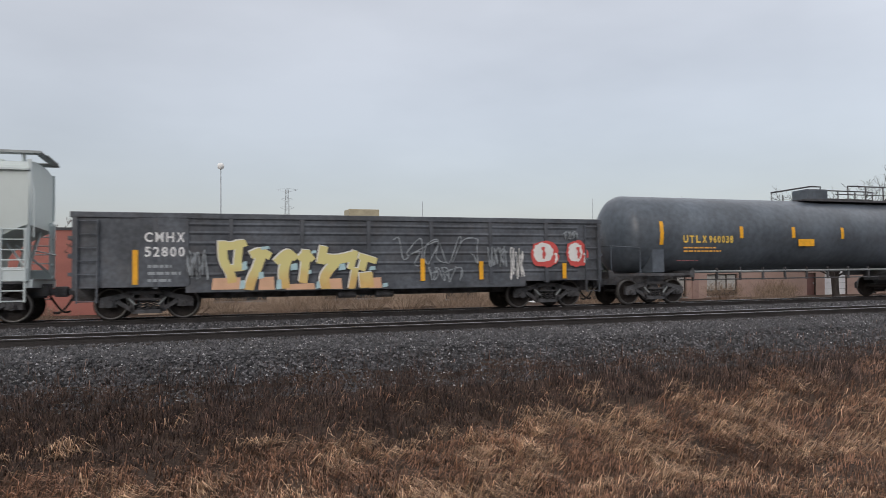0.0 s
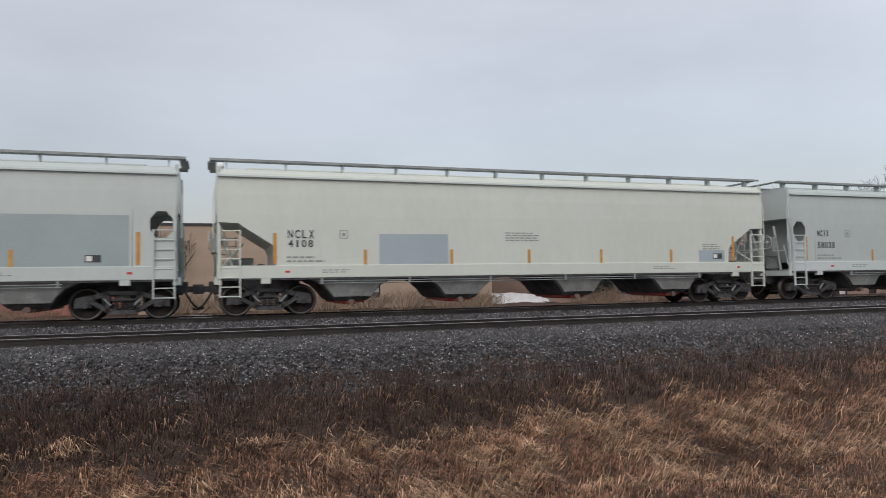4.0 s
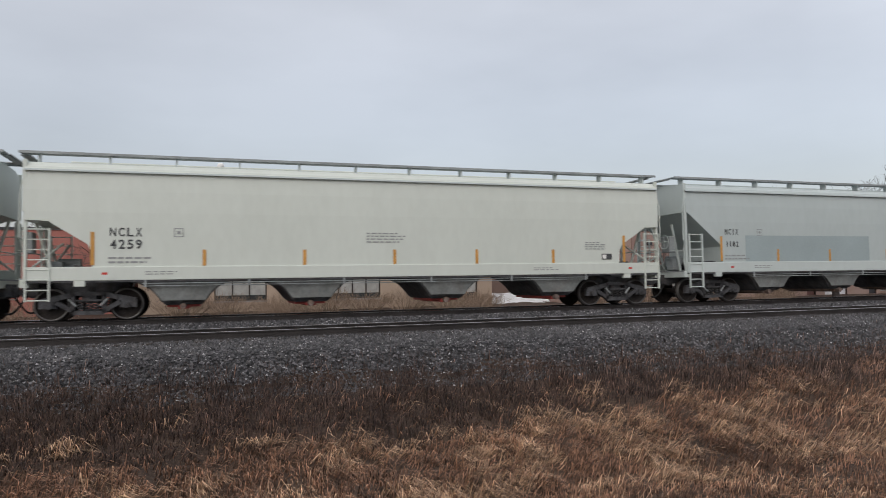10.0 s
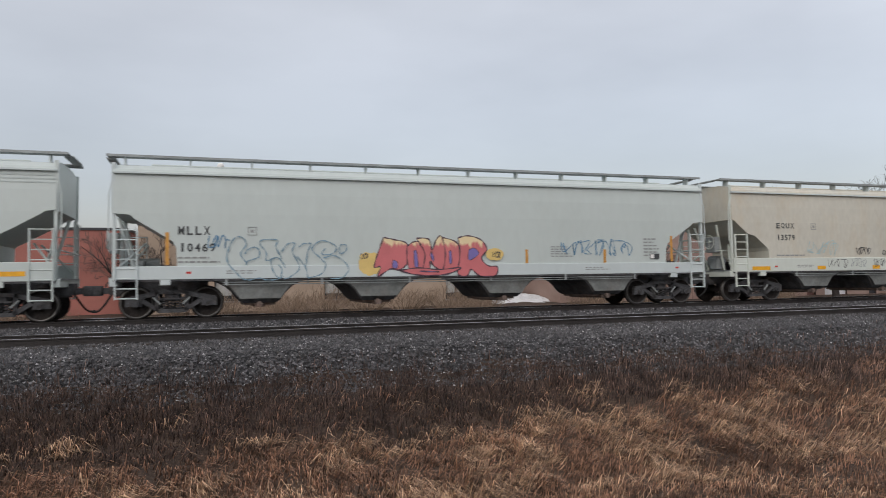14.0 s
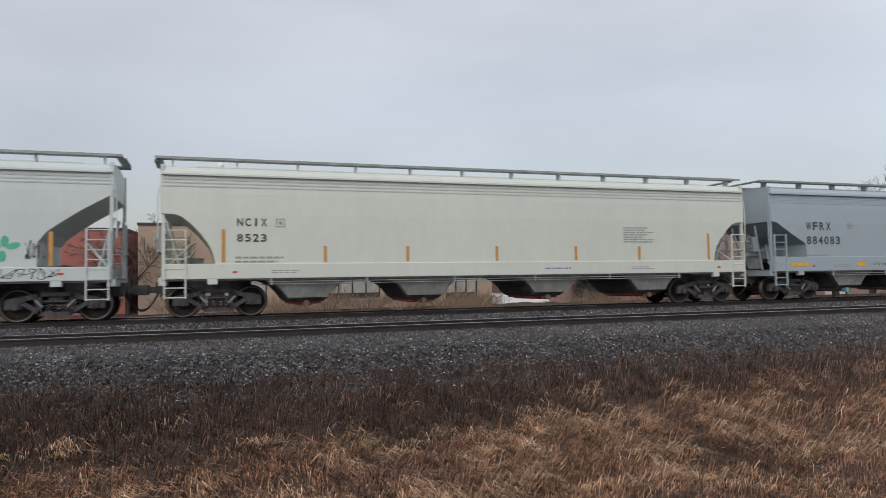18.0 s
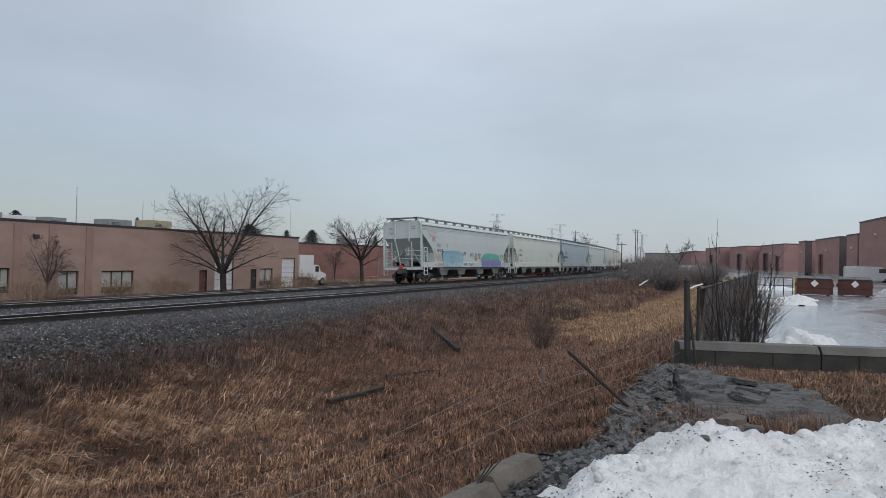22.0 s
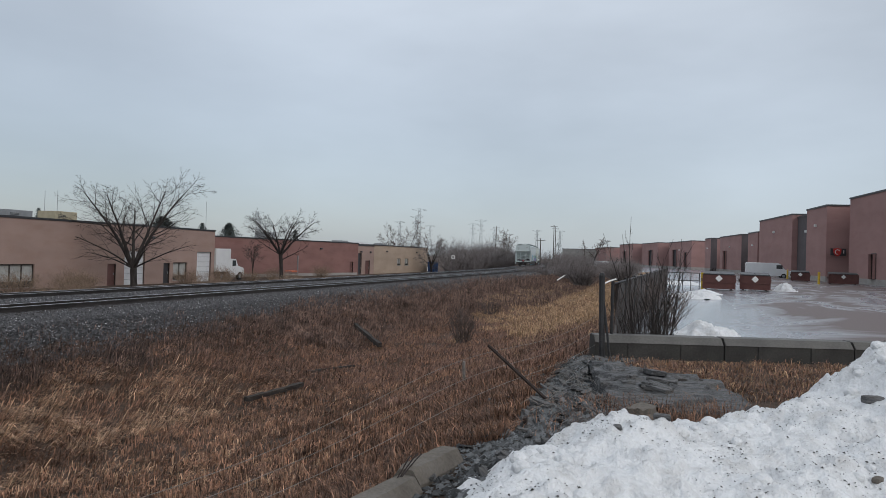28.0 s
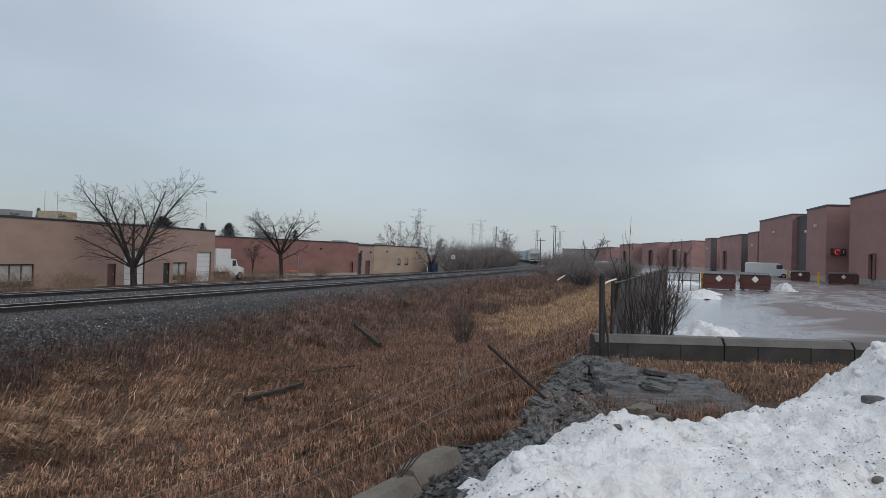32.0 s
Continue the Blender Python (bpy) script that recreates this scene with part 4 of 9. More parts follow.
        part("end_brace", g, sill_paint, car)
        part("end_platform", Geo().box(min(X(-0.12), X(0.55)), max(X(-0.12), X(0.55)), -1.45, 1.45, 1.16, 1.20), M_GALV, car)
        part("end_sill", Geo().cbox(min(X(-0.1), X(0.12)), max(X(-0.1), X(0.12)), -1.5, 1.5, 0.95, 1.17, 0.02), sill_paint, car)
        g = ladder_geo(-0.24, 0.24, 0, 1.2, 2.9, 5)
        part("end_ladder", g, sill_paint, car, m=pose(X(-0.06), 1.12, 0, 0, 0, 90))
        for y in (-1.60, 1.60):
            a, b = sorted((X(0.06), X(0.62)))
            part("side_ladder", ladder_geo(a, b, y, sill_low - 0.55, 2.55, 8), sill_paint, car, "white steel ladder")
        g = Geo()
        a, b = X(-0.12), X(0.06)
        g.tube([(a, -1.5, 2.3), (a, -1.5, 3.5), (b, -1.45, 4.4)], 0.018, 5)
        g.tube([(a, -1.4, 1.95), (a, 1.4, 1.95)], 0.018, 5)
        part("grab_iron", g, sill_paint, car)
        coupler(car, X(-0.02), 1 if e else -1)
        truck(car, 1.5 if e == 0 else L - 1.45)
    g = Geo().tube([(-0.2, -0.55, 2.3), (-0.26, -0.55, 2.3)], 0.05, 8)
    g.tube([(-0.25, -0.55 + 0.27 * math.cos(a), 2.3 + 0.27 * math.sin(a)) for a in [k * math.pi / 8 for k in range(17)]], 0.014, 5, False)
    for k in range(4):
        a = k * math.pi / 2
        g.tube([(-0.25, -0.55, 2.3), (-0.25, -0.55 + 0.27 * math.cos(a), 2.3 + 0.27 * math.sin(a))], 0.012, 4)
    part("brake_wheel", g, sill_paint, car)
    part("brake_housing", Geo().cbox(-0.2, 0.05, -0.8, -0.3, 1.9, 2.5, 0.03).tube([(0.5, 0.3, 1.6), (1.1, 0.3, 1.6)], 0.2, 12).cbox(0.3, 0.7, -0.3, 0.1, 1.25, 1.7, 0.03), M_GALV, car)
    # roof: hatch trough, walkways on brackets
    part("roof_hatch", Geo().cbox(0.9, L - 0.9, -0.32, 0.32, 4.46, 4.60, 0.03), paint, car)
    nb = 12
    for y in (-0.98, 0.98):
        a, b = y - 0.24, y + 0.24
        g = Geo().box(-0.22, L + 0.22, a, b, 4.665, 4.69)
        g.box(-0.22, L + 0.22, (a if y < 0 else b) - 0.015, (a if y < 0 else b) + 0.015, 4.635, 4.705)
        walk_board = part("running_board", g, M_GALV, car, "galvanised steel running board")
        bp = P_BLUE if paint is P_BLUE else P_WHITE
        for k in range(nb):
            x = 0.25 + (L - 0.5) * k / (nb - 1)
            part("board_bracket", kept("bracket" + bp.name, lambda: Geo().box(-0.022, 0.022, -0.13, 0.13, 4.40, 4.667).mesh("board_bracket")), bp, walk_board, m=pose(x, y, 0))
    for x in (-0.28, L + 0.03):
        part("cross_board", kept("cross_board", lambda: Geo().box(0, 0.25, -0.72, 0.72, 4.645, 4.68).mesh("cross_board")), M_GALV, car, m=pose(x, 0, 0))
    return car


def dress(car, L, mark, number, box_x, tall=(), short=(), strips=(), labels=(), ink=None, tall_z=(1.54, 2.46), short_z=(1.51, 1.97), placards=True, strip_z=(1.12, 1.22)):
    """Reporting mark, number and reflective strips. mark, number: (words, x0, x1, z0, z1)."""
    for words, x0, x1, z0, z1 in (mark, number):
        stencil(car, words, x0, z0, z1 - z0, x1 - x0, ink=ink)
    x0, z0 = number[1], number[3]
    bars(car, x0 - 0.05, x0 + 1.35, 1.56, 1.80, 2, seed=int(L * 100), ink=ink)
    bx = box_x
    zt = mark[4]
    g = Geo()
    for a, b, c, d in ((bx, bx + 0.02, zt - 0.25, zt), (bx + 0.23, bx + 0.25, zt - 0.25, zt), (bx, bx + 0.25, zt - 0.25, zt - 0.23), (bx, bx + 0.25, zt - 0.02, zt), (bx + 0.08, bx + 0.17, zt - 0.17, zt - 0.08)):
        g.add([(a, 0, c), (b, 0, c), (b, 0, d), (a, 0, d)], [(0, 1, 2, 3)])
    part("stencil_box", g, M_INKG, car, m=pose(0, -1.572, 0))
    for x in tall:
        part("reflector_strip", flat(x - 0.05, x + 0.05, *tall_z, -1.574), M_ORANGE, car, "orange reflective strip")
    for x in short:
        part("reflector_strip", flat(x - 0.05, x + 0.05, *short_z, -1.574), M_ORANGE, car, "orange reflective strip")
    for a, b in strips:
        part("reflector_strip", flat(a, b, *strip_z, -1.606), M_YELLOW, car, "yellow reflective strip")
    for k, (a, b, c, d, rows) in enumerate(labels):
        bars(car, a, b, c, d, rows, seed=k + int(L * 10))
    if placards:
        part("placard", flat(L - 2.35, L - 1.95, 1.62, 1.82, -1.573), M_INK, car)
        part("placard_face", flat(L - 2.32, L - 2.17, 1.65, 1.79, -1.576), M_SIGNW, car)
    for x in (1.9, L - 1.3):
        part("sill_label", kept("sill_label", lambda: flat(0, 0.14, 1.28, 1.34, 0).mesh("sill_label")), M_REDLBL, car, m=pose(x, -1.605, 0))
    bars(car, 3.0, 4.2, 1.25, 1.38, 2, y=-1.605, seed=3)
    bars(car, L - 5.0, L - 4.0, 1.25, 1.38, 2, y=-1.605, seed=4)


def patch(car, x0, x1, z0, z1, material, y=-1.567, label="repainted patch"):
    part("paint_patch", flat(x0, x1, z0, z1, y), material, car, label)


CARS = []  # (car, length, rear end at the clip's start)


def put(car, L, rear):
    CARS.append((car, L, rear))


c = hopper("pale grey-green covered hopper car with white sill", 19.8, P_PALE, P_WHITE, "low")
dress(c, 19.8, ("NCIX", 2.61, 3.45, 2.5, 2.73), ("6536", 2.64, 3.5, 1.99, 2.24), 3.85, (1.52, 18.36), (4.5, 7.15, 9.9, 12.7, 15.4), labels=((13.72, 14.97, 2.1, 2.72, 8),))
patch(c, 1.7, 2.1, 1.65, 2.04, P_PATCH); patch(c, 16.9, 18.1, 1.52, 2.39, P_GREENP)
put(c, 19.8, -32.0)
c = hopper("light grey covered hopper car with eight-sided end openings", 19.0, P_GREY, P_WHITE, "oct")
dress(c, 19.0, ("NCIX", 1.3, 1.88, 2.49, 2.73), ("58038", 1.3, 2.18, 2.02, 2.27), 2.75, (0.72, 18.4), (4.17, 6.83, 9.47, 11.92, 14.72), labels=((12.24, 13.0, 1.75, 2.33, 7),))
put(c, 19.0, -52.1)
c = hopper("cream covered hopper car with red discharge gates", 19.8, P_CREAM, P_CREAM, "flat", gate=M_REDGATE)
dress(c, 19.8, ("NCLX", 1.99, 2.77, 2.31, 2.56), ("4108", 2.0, 2.74, 2.04, 2.26), 3.55, (1.61, 18.37), (4.34, 7.17, 9.93, 12.7, 15.6), labels=((9.08, 10.7, 2.23, 2.56, 4), (17.0, 17.9, 1.95, 2.2, 3)))
patch(c, 4.79, 7.06, 1.52, 2.46, P_PATCH); patch(c, 16.82, 17.97, 1.52, 1.94, P_PATCH)
put(c, 19.8, -73.3)
c = hopper("grey covered hopper car, its lower side repainted darker", 18.8, P_PALE, P_PALE, "oct")
dress(c, 18.8, ("NCIX", 1.4, 2.1, 2.38, 2.61), ("58073", 1.4, 2.25, 1.9, 2.13), 2.9, (0.75, 17.78), (3.9, 6.6, 9.25, 11.83, 14.68))
patch(c, 2.6, 17.55, 1.52, 2.93, P_GREENP)
put(c, 18.8, -93.2)
c = hopper("white-grey covered hopper car with eight-sided end openings", 19.35, P_PALE, P_WHITE, "oct")
dress(c, 19.35, ("NCIX", 1.3, 1.88, 2.39, 2.61), ("59083", 1.3, 2.06, 1.99, 2.25), 2.8, (1.1, 18.02), (3.82, 6.37, 9.48, 11.95, 14.7), short_z=(1.5, 1.9), tall_z=(1.5, 2.36))
put(c, 19.35, -113.55)
c = hopper("pale covered hopper car with large grey-blue repainted patches", 20.1, P_WHITE, P_WHITE, "round", ribbed=True, sill_z=1.56)
dress(c, 20.1, ("NCIX", 1.9, 2.71, 2.59, 2.87), ("7333", 1.94, 2.78, 2.15, 2.44), 3.05, (1.5, 18.55), (4.83, 7.12, 9.97, 12.8, 15.12), labels=((16.62, 17.93, 2.13, 2.75, 9),), short_z=(1.6, 2.07), tall_z=(1.6, 2.53))
patch(c, 4.24, 9.06, 1.58, 2.61, P_PATCH); patch(c, 10.67, 16.26, 1.58, 2.35, P_PATCH); patch(c, 0.2, 1.5, 2.3, 3.6, P_PATCH2); patch(c, 4.1, 6.0, 2.62, 3.4, P_PATCH2); patch(c, 10.1, 12.0, 2.4, 3.4, P_PATCH2)
put(c, 20.1, -134.8)
c = hopper("grey covered hopper car with a faded lower side", 19.7, P_GREY, P_PALE, "tall")
dress(c, 19.7, ("NCIX", 1.7, 2.31, 2.52, 2.74), ("1182", 1.73, 2.31, 2.07, 2.27), 3.2, (1.52, 18.27), (4.18, 6.78, 9.83, 12.75, 15.53), labels=((13.57, 14.36, 1.84, 2.28, 6),))
patch(c, 2.64, 8.89, 1.52, 2.5, P_GREENP)
put(c, 19.7, -155.85)
c = hopper("cream covered hopper car with red discharge gates", 20.0, P_CREAM, P_CREAM, "flat", gate=M_REDGATE)
dress(c, 20.0, ("NCLX", 2.09, 2.91, 2.34, 2.58), ("4259", 2.1, 2.91, 1.99, 2.25), 3.75, (1.66, 18.55), (4.56, 7.41, 10.2, 12.97, 15.76), labels=((9.31, 10.92, 2.16, 2.52, 4), (17.0, 17.9, 1.95, 2.25, 4)))
put(c, 20.0, -177.1)
c = hopper("white covered hopper car with ribbed eaves and yellow sill strips", 20.4, P_PALE, P_CREAM, "round", ribbed=True)
dress(c, 20.4, ("CBFX", 2.01, 2.9, 2.63, 2.87), ("491123", 2.01, 3.13, 2.21, 2.48), 3.75, strips=((0.8, 1.53), (4.14, 4.58), (7.06, 7.53), (9.88, 10.35), (12.76, 13.22), (15.71, 16.2), (18.76, 19.7)), labels=((15.03, 16.51, 2.2, 2.75, 7),), placards=False)
bars(c, 13.7, 14.7, 1.28, 1.36, 1, y=-1.605, ink=SPRAY["purple"], seed=9)
put(c, 20.4, -198.3)
c = hopper("dusty beige covered hopper car with scribbled tags", 20.4, P_TAN, P_CREAM, "step", sill_z=1.64)
dress(c, 20.4, ("EQUX", 2.08, 2.95, 2.78, 2.99), ("13579", 2.1, 2.97, 2.32, 2.54), 3.8, strips=((0.82, 1.68), (4.01, 4.44), (6.92, 7.32), (9.75, 10.24), (12.71, 13.19), (15.66, 16.13), (18.52, 19.55)), labels=((16.58, 17.86, 2.04, 3.2, 9),), strip_z=(1.18, 1.32))
stencil(c, "2020", 9.04, 1.40, 0.21, 0.76, y=-1.607, ink=SPRAY["silver"], label="chalked year")
for k, (a, b, d, e, q) in enumerate(((3.6, 5.2, 1.75, 2.3, "skyblue"), (6.1, 6.9, 1.75, 2.05, "black"), (7.5, 8.2, 1.75, 1.95, "black"), (8.3, 9.5, 1.85, 2.2, "silver"), (10.2, 10.6, 1.8, 2.1, "black"), (15.0, 15.3, 1.75, 1.95, "black"), (17.2, 17.8, 1.7, 2.05, "blue"))):
    scribble(c, a, b, d, e, q, 40 + k, 0.014)
for k, (a, b) in enumerate(((4.5, 5.6), (5.7, 6.6), (7.0, 7.6), (8.0, 8.6), (10.3, 11.6), (12.9, 13.6), (14.3, 15.2))):
    scribble(c, a, b, 1.25, 1.58, "silver" if k % 2 else "black", 60 + k, 0.012, y=-1.607, loops=4)
patch(c, 10.9, 12.9, 1.78, 1.95, P_PINKBAR, label="faded pink bar")
put(c, 20.4, -219.7)
c = hopper("pale covered hopper car with red and blue graffiti lettering", 19.8, P_PALE, P_WHITE, "poly")
dress(c, 19.8, ("MLLX", 1.69, 2.55, 2.39, 2.64), ("10469", 1.73, 2.69, 1.91, 2.15), 3.6, (1.4, 18.38), (12.6, 15.6), labels=((13.5, 14.5, 1.7, 2.1, 5), (17.2, 17.9, 1.7, 2.4, 6)))


def trace(g, pts, w, ox, oz, kx, kz, k2, close=False):
    """A thin sprayed line through points of a sketch that widens along the car."""
    q = [(ox + a * kx + a * a * k2, oz - b * kz) for a, b in pts]
    ribbon(g, curve_pts(q + q[:1] if close else q, 6), w)


def shape(pts, ox, oz, kx, kz, k2):
    q = curve_pts([(ox + a * kx + a * a * k2, oz - b * kz) for a, b in (*pts, pts[0])], 3)[:-1]
    return Geo().add([(a, 0, b) for a, b in q], [tuple(range(len(q)))])


SK = (1.37, 2.72, 0.00586, 1 / 147, 5.14e-7)
for strokes in ((((365, 170), (335, 130), (360, 90), (345, 60), (310, 60), (280, 110), (275, 160), (310, 205), (345, 235), (372, 242)), ((355, 130), (370, 110), (400, 100), (420, 115), (418, 140), (400, 150), (370, 160), (358, 178))),
                (((425, 95), (430, 70), (500, 68), (495, 100), (522, 150)), ((430, 95), (452, 128), (452, 158), (500, 145), (525, 168), (537, 190)), ((470, 150), (480, 200), (510, 235), (522, 200), (505, 175)), ((372, 242), (420, 234), (452, 242), (500, 240), (530, 226))),
                (((520, 120), (550, 85), (582, 85), (570, 120), (602, 190), (560, 230), (530, 240)), ((600, 100), (620, 85), (655, 85), (640, 120), (630, 185)), ((590, 140), (630, 190), (640, 236))),
                (((720, 105), (705, 130), (750, 130), (772, 100), (730, 74), (690, 75), (660, 110), (700, 150), (722, 180), (700, 220), (640, 236)), ((712, 148), (770, 140), (826, 190), (800, 235), (745, 240)), ((790, 90), (815, 90), (815, 115), (790, 130), (785, 110), (790, 90)))):
    g = Geo()
    for pts in strokes:
        trace(g, pts, 0.022, *SK)
    part("graffiti_outline", g, S_PALEBLUE, c, "thin grey-blue outlined graffiti letter", m=pose(0, -1.607, 0))
blob(c, 6.85, 7.6, 1.15, 1.9, "yellow", 5, y=-1.6065, square=0.3)
blob(c, 11.1, 11.75, 1.6, 2.02, "yellow", 6, y=-1.6065, square=0.3)
scribble(c, 6.95, 7.2, 1.68, 1.85, "black", 9, 0.014, y=-1.608, loops=3)
scribble(c, 11.3, 11.65, 1.7, 1.9, "black", 10, 0.014, y=-1.608, loops=4)
for k, (ring, hole) in enumerate(((((990, 55), (1040, 65), (1095, 80), (1112, 125), (1095, 180), (1060, 205), (1020, 200), (960, 235), (975, 190), (945, 190), (962, 130)), ((1032, 158), (1052, 168), (1052, 196), (1030, 192))),
                                  (((1100, 95), (1130, 75), (1165, 80), (1187, 130), (1182, 195), (1140, 212), (1108, 200), (1098, 150)), ((1130, 118), (1143, 118), (1150, 188), (1134, 190))),
                                  (((1340, 55), (1390, 45), (1450, 65), (1477, 110), (1450, 150), (1480, 188), (1526, 195), (1515, 236), (1440, 236), (1400, 205), (1380, 236), (1335, 225), (1348, 130)), ((1390, 112), (1418, 104), (1438, 132), (1390, 162))),
                                  (((1250, 50), (1330, 75), (1347, 130), (1332, 205), (1290, 207), (1260, 190), (1275, 130)), ((1296, 120), (1306, 118), (1308, 172), (1298, 174))),
                                  (((1143, 58), (1200, 62), (1216, 112), (1238, 62), (1262, 50), (1278, 130), (1264, 206), (1226, 190), (1206, 165), (1202, 215), (1172, 206), (1182, 130)), ((1212, 118), (1224, 150), (1220, 166), (1208, 140))),
                                  (((1062, 208), (1150, 196), (1250, 205), (1352, 196), (1300, 222), (1230, 232), (1140, 228)), ((1160, 210), (1240, 214), (1238, 217), (1162, 214))))):
    y = -1.608 - 0.003 * k
    part("graffiti_letter", shape(ring, *SK), F_RED, c, "rose graffiti letter with cream top", m=pose(0, y, 0))
    part("graffiti_counter", shape(hole, *SK), SPRAY["purple"], c, m=pose(0, y - 0.001, 0))
    g = Geo()
    trace(g, ring, 0.026, *SK, True)
    trace(g, hole, 0.014, *SK, True)
    part("graffiti_outline", g, S_DEEP, c, m=pose(0, y - 0.002, 0))
scribble(c, 13.93, 16.7, 1.75, 2.3, "blue", 3, 0.018, loops=10)
scribble(c, 2.5, 3.1, 2.0, 2.4, "blue", 8, 0.02, loops=3)
put(c, 19.8, -240.85)
c = hopper("pale covered hopper car with ribbed eaves", 20.15, P_PALE, P_PALE, "wide", ribbed=True, sill_z=1.64, gate=M_CYAN)
dress(c, 20.15, ("MULX", 1.69, 2.63, 2.67, 2.91), ("10151", 1.71, 2.52, 2.17, 2.39), 3.8, strips=((0.8, 1.7), (4.1, 4.55), (7.0, 7.45), (10.0, 10.45), (12.87, 13.33), (15.61, 16.08), (18.55, 19.45)), labels=((15.33, 17.4, 2.2, 2.44, 3),), strip_z=(1.26, 1.39), placards=False)
stencil(c, "DO NOT HAMMER ON CAR", 13.45, 1.27, 0.10, 1.45, y=-1.605)
put(c, 20.15, -262.4)
c = hopper("blue-grey covered hopper car with yellow sill strips", 19.9, P_BLUE, P_BLUE, "wide", ribbed=True, sill_z=1.68, gate=M_CYAN)
dress(c, 19.9, ("WFRX", 1.7, 2.96, 2.73, 3.05), ("884083", 1.7, 3.41, 2.17, 2.49), 3.85, strips=((0.8, 1.74), (4.23, 4.68), (6.87, 7.37), (9.81, 10.25), (12.67, 13.15), (15.37, 15.77), (18.28, 19.18)), labels=((14.9, 17.0, 2.15, 2.4, 3), (8.6, 9.2, 1.85, 2.05, 4)), strip_z=(1.31, 1.45), placards=False)
stencil(c, "DO NOT HAMMER ON CAR", 5.13, 1.33, 0.10, 1.36, y=-1.605)
stencil(c, "DO NOT HAMMER ON CAR", 13.5, 1.33, 0.10, 1.36, y=-1.605)
put(c, 19.9, -283.75)
c = hopper("cream covered hopper car with red discharge gates and ribbed eaves", 20.4, P_CREAM, P_CREAM, "round", ribbed=True, sill_z=1.56, gate=M_REDGATE)
dress(c, 20.4, ("NCIX", 2.03, 2.88, 2.66, 2.89), ("8523", 2.03, 2.87, 2.2, 2.43), 3.15, (1.65, 18.75), (4.6, 7.2, 10.25, 13.2, 15.75), labels=((15.12, 16.44, 2.2, 2.78, 7),), short_z=(1.6, 2.08), tall_z=(1.6, 2.56), placards=False)
bars(c, 12.0, 13.4, 1.28, 1.38, 1, y=-1.605, ink=SPRAY["purple"], seed=8)
put(c, 20.4, -305.5)
c = hopper("white covered hopper car covered in graffiti, last of the train", 19.6, P_WHITE, P_WHITE, "slant", ribbed=True, gate=M_CYAN)
dress(c, 19.6, ("SRLX", 2.49, 3.06, 2.65, 2.86), ("45157", 2.43, 3.21, 2.26, 2.45), 4.2, (1.98, 18.12), placards=False)
LOBES = ((3.62, 1.98, 0.33), (4.15, 2.02, 0.36), (4.68, 2.05, 0.33), (5.15, 2.06, 0.32), (5.7, 2.02, 0.36), (6.3, 2.02, 0.38), (6.95, 1.78, 0.5))
for k, (x, z, r) in enumerate(LOBES):  # cyan bubbles in a row, over a second row on the sill
    part("graffiti_bubble", Geo().add([(x + r * math.cos(a), 0, z + r * math.sin(a)) for a in [i * math.pi / 12 for i in range(24)]], [tuple(range(24))]), F_CYAN, c, "cyan spray bubble", m=pose(0, -1.607 - 0.0007 * k, 0))
blob(c, 3.3, 7.3, 1.13, 2.05, "skyblue", 21, y=-1.6125)
part("graffiti_fill", Geo().add([(5.3 + 1.85 * math.cos(a), 0, 1.6 + 0.47 * math.sin(a)) for a in [i * math.pi / 16 for i in range(32)]], [tuple(range(32))]), F_CYAN, c, m=pose(0, -1.6135, 0))
for x, z, r in LOBES:
    g = Geo()
    ribbon(g, [(x + r * math.cos(a), z + r * math.sin(a)) for a in [-0.4 + i * 0.2 for i in range(20)]], 0.017)
    part("graffiti_outline", g, SPRAY["blue"], c, "thin blue line round a cyan bubble", m=pose(0, -1.6150, 0))
for x, z, r in ((4.0, 1.5, 0.42), (4.9, 1.45, 0.5), (6.0, 1.5, 0.48), (6.75, 1.4, 0.36)):
    g = Geo()
    ribbon(g, [(x + r * math.cos(a), z + r * 0.8 * math.sin(a)) for a in [0.1 + i * 0.2 for i in range(15)]], 0.016)
    part("graffiti_stroke", g, S_PALEBLUE, c, m=pose(0, -1.6152, 0))
for x in (3.65, 4.45, 5.4, 6.4):
    g = Geo()
    ribbon(g, curve_pts(((x - 0.3, 1.4), (x, 1.18), (x + 0.45, 1.2), (x + 0.6, 1.42)), 6), 0.016)
    part("graffiti_stroke", g, S_PALEBLUE, c, m=pose(0, -1.6152, 0))
g = Geo()
ribbon(g, [(5.25 + q * math.cos(i * 0.36), 1.72 + 0.42 * q * math.sin(i * 0.36)) for i, q in enumerate([0.1 + 0.01 * i for i in range(72)])], 0.018)
part("graffiti_spiral", g, SPRAY["blue"], c, "blue spiral in the cyan graffiti", m=pose(0, -1.6153, 0))
for x0, x1 in ((3.75, 4.4), (5.1, 5.7)):
    g = Geo()
    ribbon(g, curve_pts(((x0, 1.62), ((x0 + x1) / 2, 1.57), (x1, 1.6)), 5), 0.012)
    part("graffiti_stroke", g, S_ROSE, c, m=pose(0, -1.6156, 0))
